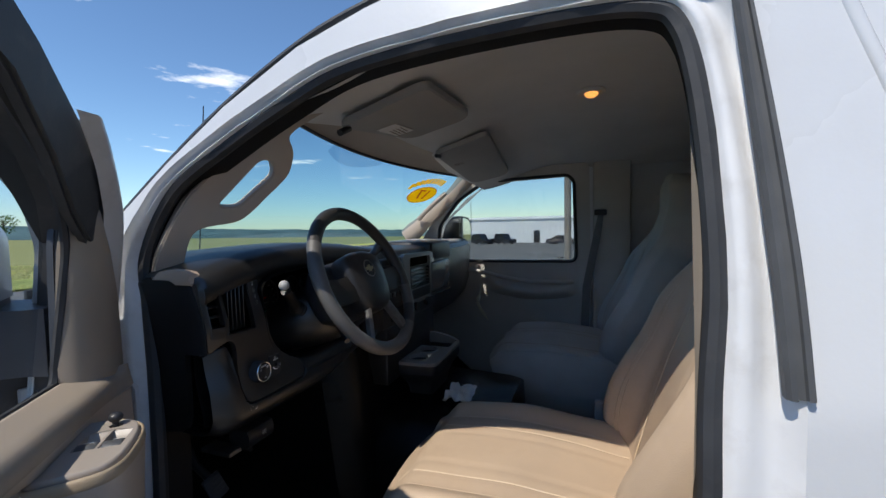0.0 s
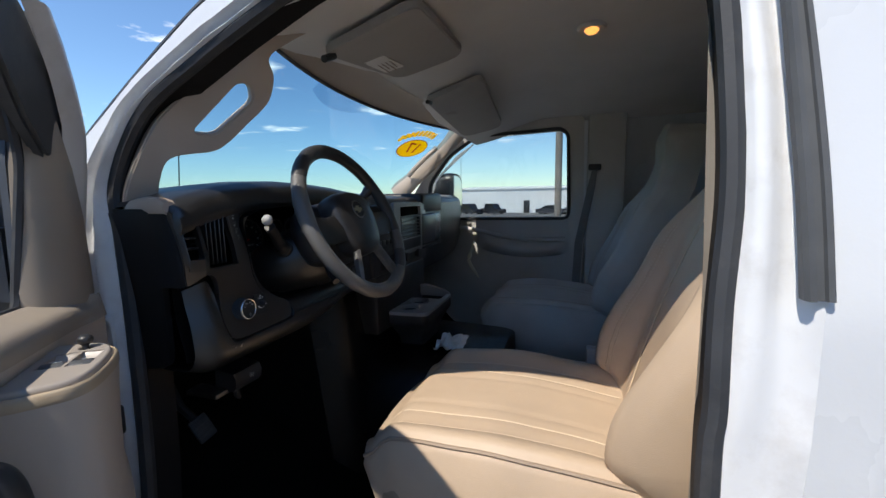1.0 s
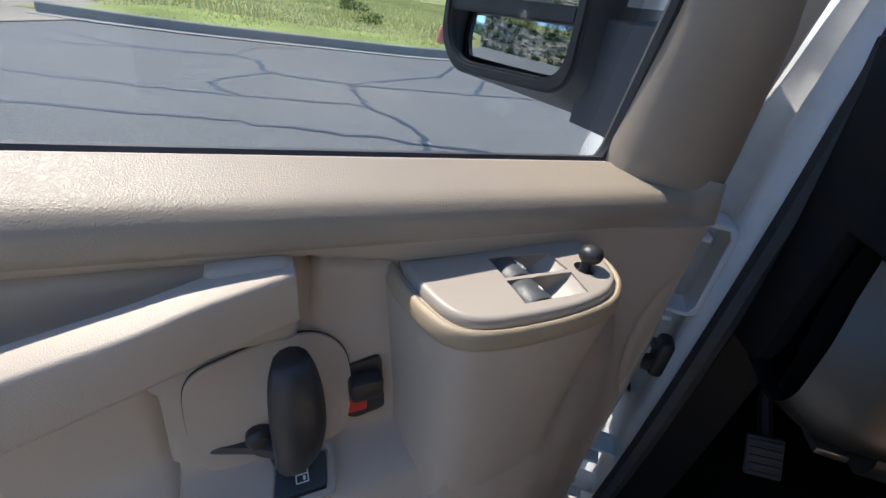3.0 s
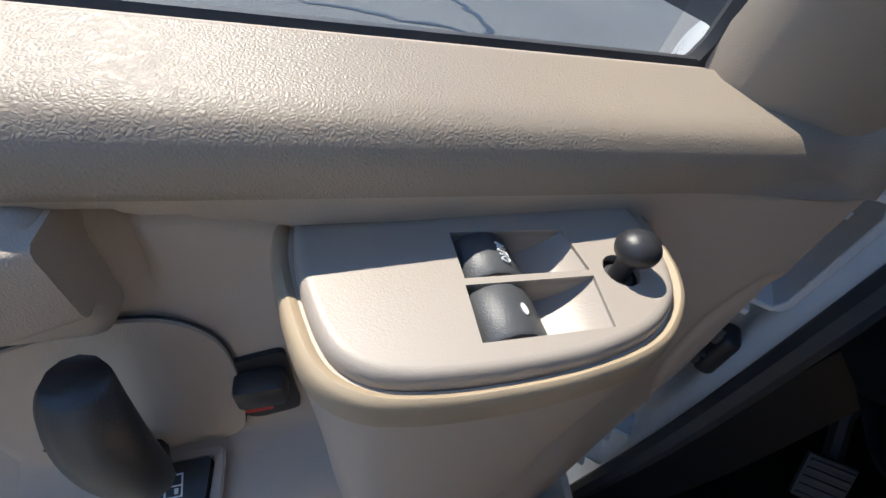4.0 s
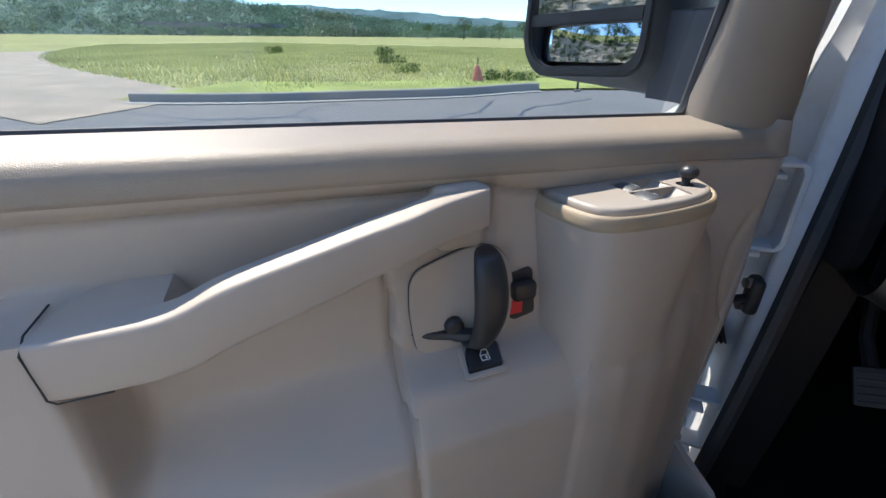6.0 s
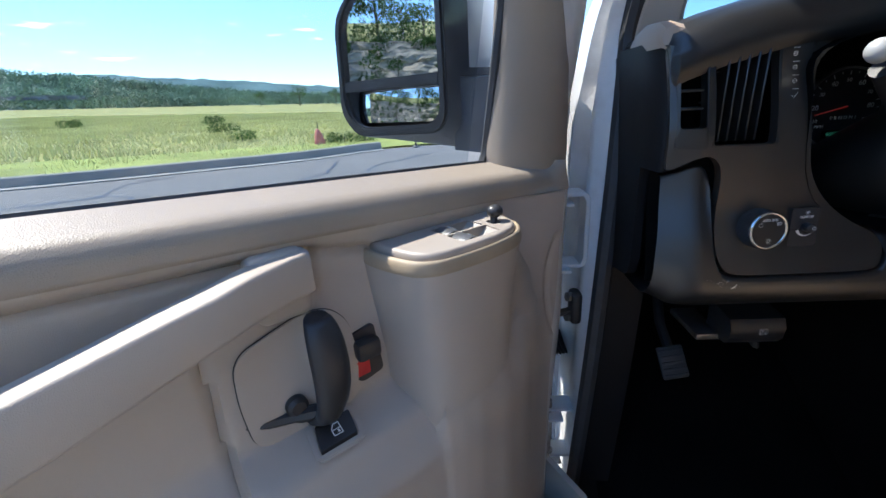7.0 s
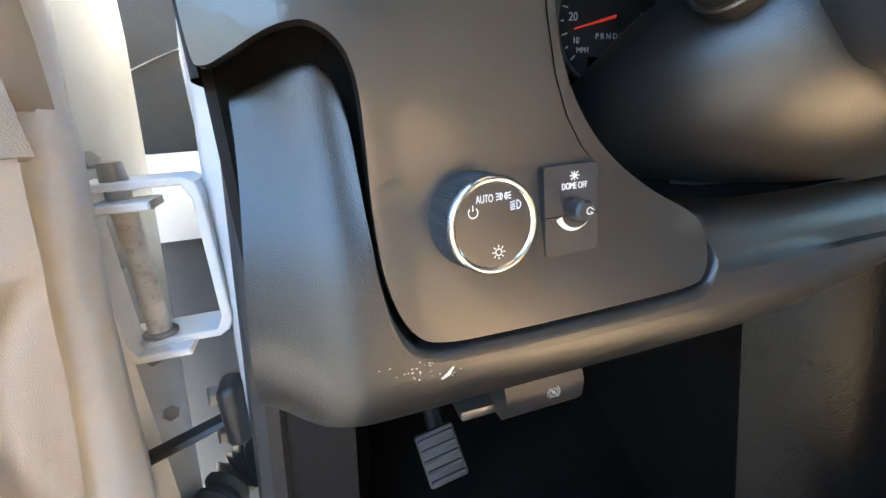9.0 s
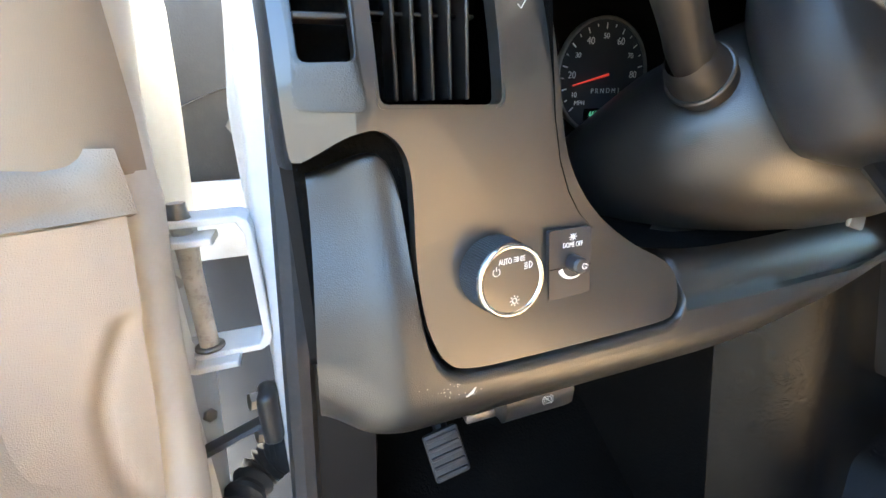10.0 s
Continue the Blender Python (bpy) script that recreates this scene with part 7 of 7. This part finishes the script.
part("roof", loft([[(x0 - 0.2, -32.3, BZ0 + 4.2), (x0 - 0.2, 26.3, BZ0 + 4.2)], [(x0 - 0.2, -32.3, BZ0 + 4.45), (x0 - 0.2, 26.3, BZ0 + 4.45)], [(x0 + 30, -32.3, BZ0 + 5.2), (x0 + 30, 26.3, BZ0 + 5.2)]], False, False), METAL, hall)
part("end_wall", loft([[(x0, 26.2, BZ0 - 1), (x0 + 30, 26.2, BZ0 - 1)], [(x0, 26.2, BZ0 + 4.2), (x0 + 30, 26.2, BZ0 + 5.2)]], False, False), METAL, hall)
part("door", box(x0 - 0.08, x0 + 0.02, 9.0, 10.1, BZ0 - .2, BZ0 + 2.1, 0.01), BLACK, hall)
part("downpipe", box(x0 - 0.12, x0 - 0.02, -3.05, -2.95, BZ0 - .2, BZ0 + 4.2, 0.01), METAL, hall)


def car(x, y, colour, tall, label, yaw=0.0):
    """A parked car or pickup, some way off."""
    c = thing("car", label, "car", group="cars by the warehouse", base=(x, y, BZ0))
    m = Matrix.Translation((x, y, BZ0 + 0.02)) @ pose(0, 0, 0, 0, 0, yaw)
    mat = material("car_paint", colour, 0.25, coat=0.5, vary=0.02)
    h = 1.75 if tall else 1.45
    low = [(-2.3, 0.35), (-2.35, 0.75), (-2.2, 0.95), (-1.2, 1.0), (1.2, 1.02), (2.2, 0.95), (2.35, 0.7), (2.3, 0.35)]
    top = [(-1.3, 1.0), (-0.8, h), (0.7, h + .02), (1.5 if not tall else 1.0, 1.0)]
    for name, prof, w, mt in (("body", low, 0.92, mat), ("cabin", top, 0.78, GLASSDARK)):
        part(name, loft([[(a, s * w * k, b) for a, b in prof] for s, k in ((-1, .95), (-1, 1.0), (1, 1.0), (1, .95))]), mt, c, at=m)
    part("roof", box(-0.75, 0.65, -0.72, 0.72, h - .03, h + .05, 0.03), mat, c, at=m)
    for wx in (-1.45, 1.45):
        for wy in (-0.85, 0.85):
            part("wheel", disc(0.34, 0.2, 18, 0.03), RUBBER, c, at=m @ pose(wx, wy + .1, 0.34, 90, 0, 0))
    return c


GLASSDARK = material("dark_car_glass", (0.02, 0.025, 0.03), 0.08, vary=0.05)
car(66, 17.5, (0.02, 0.02, 0.025), True, "black pickup parked by the warehouse", 60)
car(66.5, 13.8, (0.03, 0.03, 0.035), True, "dark pickup parked by the warehouse", 60)
car(66, 4.2, (0.05, 0.05, 0.06), False, "dark grey car parked by the warehouse", 70)
car(66, 0.7, (0.6, 0.6, 0.6), False, "white car parked by the warehouse", 70)
car(65, -3.0, (0.06, 0.06, 0.065), True, "dark grey pickup parked by the warehouse", 60)
bike = thing("trailer", "low black flat trailer standing on the lot", "trailer", base=(20, 0.2, ground_z(20, 0.2)))
part("bed", box(19.2, 20.6, -0.6, 0.5, ground_z(20, 0) + 0.42, ground_z(20, 0) + 0.5, 0.01), BLACK, bike)
for y in (-0.4, 0.3):
    part("wheel", disc(0.26, 0.14, 18, 0.02), RUBBER, bike, at=pose(19.9, y + .07, ground_z(20, 0) + 0.26, 90, 0, 0))
part("drawbar", tube([(19.9, 0.5, ground_z(20, 0) + 0.46), (19.9, 1.5, ground_z(20, 0) + 0.46)], 0.04, 6), BLACK, bike)
post = thing("lamp_post", "grey steel lamp post on the lot", "lamp post", base=(14.0, 0.75, ground_z(14, 0.75)))
part("pole", tube([(14.0, 0.72, ground_z(14, .7)), (14.0, 0.72, 7.5)], 0.11, 12), material("weathered_pole", (0.25, 0.22, 0.19), 0.7, vary=0.15, scale=2), post)
part("foot", disc(0.22, 0.5, 20, 0.03), CONCRETE, post, at=pose(14.0, 0.72, ground_z(14, .7) - 0.05))
mast = thing("flag_pole", "thin tall pole far across the lot", "pole", base=(72, 21, BZ0))
part("pole", tube([(72, 20.5, BZ0), (72, 20.5, BZ0 + 11)], [0.07, 0.04], 6), STEEL, mast)
aer = thing("antenna", "thin radio aerial in front of the windscreen", "aerial", base=(1.42, 1.5, 1.2))
part("rod", tube([(1.30, 1.42, 1.2), (1.30, 1.34, 1.95)], 0.0022, 6), BLACK, aer)

# ---- meadow, verge and far trees ----
mk = thing("marker", "faded pink-red cloth-draped marker post in the grass", "marker", base=(-4.72, 15.2, ground_z(-4.7, 15.2)))
g0 = ground_z(-4.7, 15.2)
PINK = material("faded_pink_cloth", (0.6, 0.2, 0.16), 0.8, vary=0.2, scale=8)
rings = []
for k, (r, z) in enumerate(((0.20, 0.0), (0.17, 0.15), (0.12, 0.35), (0.07, 0.5), (0.03, 0.56))):
    rings.append([(-4.72 + r * math.cos(a) * (1 + .25 * math.sin(3 * a + k)), 15.2 + r * math.sin(a), g0 + z) for a in [j * math.pi / 8 for j in range(16)]])
part("cloth", loft(rings), PINK, mk, sharp=60)
part("post", tube([(-4.72, 15.2, g0), (-4.70, 15.2, g0 + 0.78)], 0.02, 6), BARK, mk)
sp_ = thing("sign_post", "thin dark metal post at the edge of the lot", "post", base=(-1.07, 13.6, ground_z(-1, 13.6)))
part("pole", tube([(-1.07, 13.75, GROUND - .1), (-1.07, 13.75, 1.05)], 0.03, 8), RUBBER, sp_)
part("foot", disc(0.11, 0.05, 16, 0.01), CONCRETE, sp_, at=pose(-1.07, 13.75, ground_z(-1.07, 13.75)))


def shrub(x, y, r, n, seed, label="low dark green bush in the grass"):
    rg = random.Random(seed)
    b = thing("bush", label, "bush", group="bushes in the meadow", base=(x, y, ground_z(x, y)))
    bm = bmesh.new()
    o = Vector((x, y, ground_z(x, y)))
    for k in range(5):
        clump(bm, o + Vector((rg.uniform(-r, r) * .8, rg.uniform(-r, r) * .5, r * .35)), r * .6, n // 5, rg, r * .10)
    part("leaves", bm, LEAVES, b, sharp=180)
    part("stem", tube([o + Vector((0, 0, -.05)), o + Vector((0, 0, r * .5))], 0.02, 5), BARK, b)
    return b


for i, (x, y, r) in enumerate([(-3.9, 15.6, 0.5), (-3.2, 15.9, 0.4), (-8.5, 17, 0.45), (-1.2, 18.5, 0.6), (-17, 30, .8), (-26, 28, .7), (2.8, 19, .6), (-12, 22, .6)]):
    shrub(x, y, r, 500, i)

# grass blades of the meadow and the verge
rg = random.Random(11)
verts, faces = [], []


def blades(count, xr, yr, lo, hi, keep):
    for _ in range(count):
        x, y = rg.uniform(*xr), rg.uniform(*yr)
        if not keep(x, y):
            continue
        h = rg.uniform(lo, hi) * (0.6 + 0.8 * max(0, noise.noise(Vector((x * .35, y * .35, 0))) + .4))
        w, a = h * 0.05 + 0.012, rg.uniform(0, 6.28)
        dx, dy, lx, ly = w * math.cos(a), w * math.sin(a), rg.gauss(0, .25) * h, rg.gauss(0, .25) * h
        z = ground_z(x, y) - 0.03
        k = len(verts)
        verts.extend([(x - dx, y - dy, z), (x + dx, y + dy, z), (x + lx, y + ly, z + h)])
        faces.append((k, k + 1, k + 2))


def in_drive(x, y):
    if x > -10.5:
        return False
    s = (-10.5 - x) / 32
    m = 6.9 + 1.5 * s + 9 * s * s
    return abs(y - m) < 1.9 + 2.0 * s + .25 * noise.noise(Vector((x, 3, 0)))


blades(230000, (-60, 14), (9, 60), 0.06, 0.20, lambda x, y: y > edge_y(x) + 2.6 + .6 * noise.noise(Vector((x * .4, 0, 3))) and not in_drive(x, y))
blades(26000, (-11, 8), (9, 20), 0.05, 0.11, lambda x, y: edge_y(x) + 0.3 < y < edge_y(x) + 3.4)
me = bpy.data.meshes.new("meadow_grass")
me.from_pydata(verts, [], faces)
me.materials.append(material("grass_blades", (0.66, 0.62, 0.26), 0.8, vary=0.22, scale=0.25, dirt=(0.5, 0.44, 0.24), dirt_scale=0.5, dirt_amount=0.5, spec=0.15))
tagged(new("meadow_grass", me), "tall green and straw-coloured meadow grass behind the kerb", "grass", kind="stuff")
# gravel drive
bm = surface(40, 8, lambda s, t: (-10.5 - 32 * s, 6.9 + 1.5 * s + 9 * s * s + (2.1 + 2.1 * s) * (2 * t - 1), 0))
for v in bm.verts:
    v.co.z = ground_z(v.co.x, v.co.y) + 0.02
tagged(finish("gravel_drive", bm, material("pale_gravel", (0.33, 0.265, 0.19), 0.9, vary=0.2, scale=0.8, grain=0.6, grain_scale=50), sharp=180), "pale dusty gravel drive leaving the lot", "drive", kind="structure")

rt = random.Random(21)
for x, y, h in [(-62, 165, 9), (-50, 172, 7), (-40, 170, 8), (-22, 180, 7.5), (-12, 182, 6), (8, 175, 11), (18, 190, 9), (40, 150, 10), (-75, 160, 6), (60, 140, 9)]:
    tree(x, y, h, h * .36, rt, 420, label="small round tree across the meadow", group="far trees")
# woods on the near hillside, as loose crowns
bm = bmesh.new()
rw = random.Random(4)
crest = spline([(-560, -160, 10), (-500, -20, 16), (-410, 110, 19), (-330, 210, 21), (-265, 275, 17), (-215, 330, 10), (-160, 380, 5), (-80, 400, 3), (20, 420, 3)], 40)
for _ in range(4200):
    p = rw.choice(crest)
    d = Vector((p.x, p.y, 0)).normalized()
    k = rw.uniform(-6.3, 1.0)
    q = Vector((p.x, p.y, 0)) + d * 70 * k / 6 + Vector((rw.gauss(0, 4), rw.gauss(0, 4), 0))
    z = plain(q.x, q.y) + p.z * (1 - step(0, 6.5, abs(k))) + rw.uniform(1.0, 3.5)
    clump(bm, Vector((q.x, q.y, z)), rw.uniform(2.4, 4.6), 26, rw, 0.85, 0.9)
# leaf colour lightened here too, standing in for haze
tagged(finish("far_woods", bm, material("haze_paled_leaves", (0.21, 0.28, 0.185), 0.9, vary=0.5, scale=0.06, spec=0.0), sharp=180), "dense green woods on the hillside across the meadow, paled for haze", "woods", kind="stuff")
tagged(finish("quarry_cut", surface(24, 4, lambda s, t: (lambda x, y: (x - 1.5 * t, y - 1.5 * t, plain(x, y) + 4.5 + 2.6 * t + 1.2 * noise.noise(Vector((s * 9, t * 3, 0)))))(-262 + 52 * s, 176 + 62 * s)), material("grey_quarry_stone", (0.20, 0.20, 0.19), 0.9, vary=0.35, scale=0.15), sharp=180), "grey stone cut in the hillside", "rock", kind="structure")

# ---- rock cut with trees behind the lot, seen in the mirrors ----
def cliff(s, t):
    a = math.radians(172 + 118 * s)
    r = 27 + 3 * math.sin(s * 7) + 7.5 * t + 1.3 * math.floor(t * 6) / 6
    x, y = r * math.cos(a), r * math.sin(a)
    z = ground_z(x, y) * 0.5 + 6.2 * t ** 0.95 - 0.5
    q = s * 62
    d = 0.55 * noise.noise(Vector((q * .25, z * .9, 0))) + 0.35 * noise.noise(Vector((q * .9, z * 2.2, 4))) + 0.3 * noise.noise(Vector((q * 2.4, z * 5.0, 9)))
    return (x + d * math.cos(a), y + d * math.sin(a), z + 0.3 * noise.noise(Vector((q * .5, t * 9, 2))))


tagged(finish("rock_face", surface(300, 90, cliff), ROCK, sharp=25), "tall layered tan limestone cut behind the lot", "rock face", kind="structure")
bm = surface(30, 6, lambda s, t: (lambda p, a: ((1 + t) * p[0], (1 + t) * p[1], p[2] - 0.3 + 8 * t))(cliff(s, 1.0), 0))
tagged(finish("bank", bm, GRASS, sharp=180), "wooded bank on top of the rock cut", "bank", kind="structure")
rb = random.Random(8)
for k in range(34):
    p = cliff(min(1, max(0, k / 33 + rb.uniform(-.01, .01))), 1.0)
    f = 1.03 + rb.uniform(0, .2)
    h = rb.uniform(4.0, 8.5)
    tree(p[0] * f, p[1] * f, h, h * .38, rb, 520, base=p[2] - 0.3, label="green tree on top of the rock cut", group="trees on the rock cut")
for k in range(46):
    p = cliff(min(1, max(0, k / 45 + rb.uniform(-.02, .02))), rb.choice((0.0, 0.2, 0.35, 0.52, 0.7)))
    tree(p[0] * .99, p[1] * .99, rb.uniform(1.4, 2.8), 0.9, rb, 300, base=p[2] - 0.3, label="young tree rooted on the rock cut", group="trees on the rock cut")

scrub = bmesh.new()
for k in range(300):
    s0, t0 = rb.random(), rb.choice((0.15, 0.4, 0.6, 0.75, 0.85, 0.95, 1.0, 1.0, 1.0, 1.0))
    p = Vector(cliff(s0, t0))
    r0 = rb.uniform(.5, 1.3) * (1.8 if t0 == 1.0 else 0.8)
    clump(scrub, p * (1.02 if t0 == 1.0 else 1.0) + Vector((0, 0, r0 * .5)), r0, 90, rb, 0.16)
tagged(finish("scrub", scrub, LEAVES, sharp=180), "green scrub on the ledges and rim of the rock cut", "bushes", kind="stuff")

# ---- fair-weather clouds: a thin broken layer high above ----
cm = bpy.data.materials.new("cloud_layer")
cm.use_nodes = True
nt = cm.node_tree
nn = nt.nodes
nn.remove(nn["Principled BSDF"])
tc, ns, mr, tr, em, mx = (nn.new("ShaderNode" + k) for k in ("TexCoord", "TexNoise", "MapRange", "BsdfTransparent", "Emission", "MixShader"))
ns.inputs["Scale"].default_value, ns.inputs["Detail"].default_value, ns.inputs["Roughness"].default_value = 0.0028, 9, 0.55
mr.inputs[1].default_value, mr.inputs[2].default_value, mr.inputs[4].default_value = 0.61, 0.74, 0.75
em.inputs["Color"].default_value, em.inputs["Strength"].default_value = (1, 0.99, 0.97, 1), 1.1
nt.links.new(tc.outputs["Object"], ns.inputs["Vector"])
nt.links.new(ns.outputs["Fac"], mr.inputs[0])
nt.links.new(mr.outputs[0], mx.inputs[0])
nt.links.new(tr.outputs[0], mx.inputs[1])
nt.links.new(em.outputs[0], mx.inputs[2])
nt.links.new(mx.outputs[0], nn["Material Output"].inputs["Surface"])
bm = surface(2, 2, lambda s, t: (-4600 + 9200 * s, -4600 + 9200 * t, 560))
tagged(finish("backdrop_clouds", bm, cm), "scattered small white fair-weather clouds", "clouds", kind="structure")
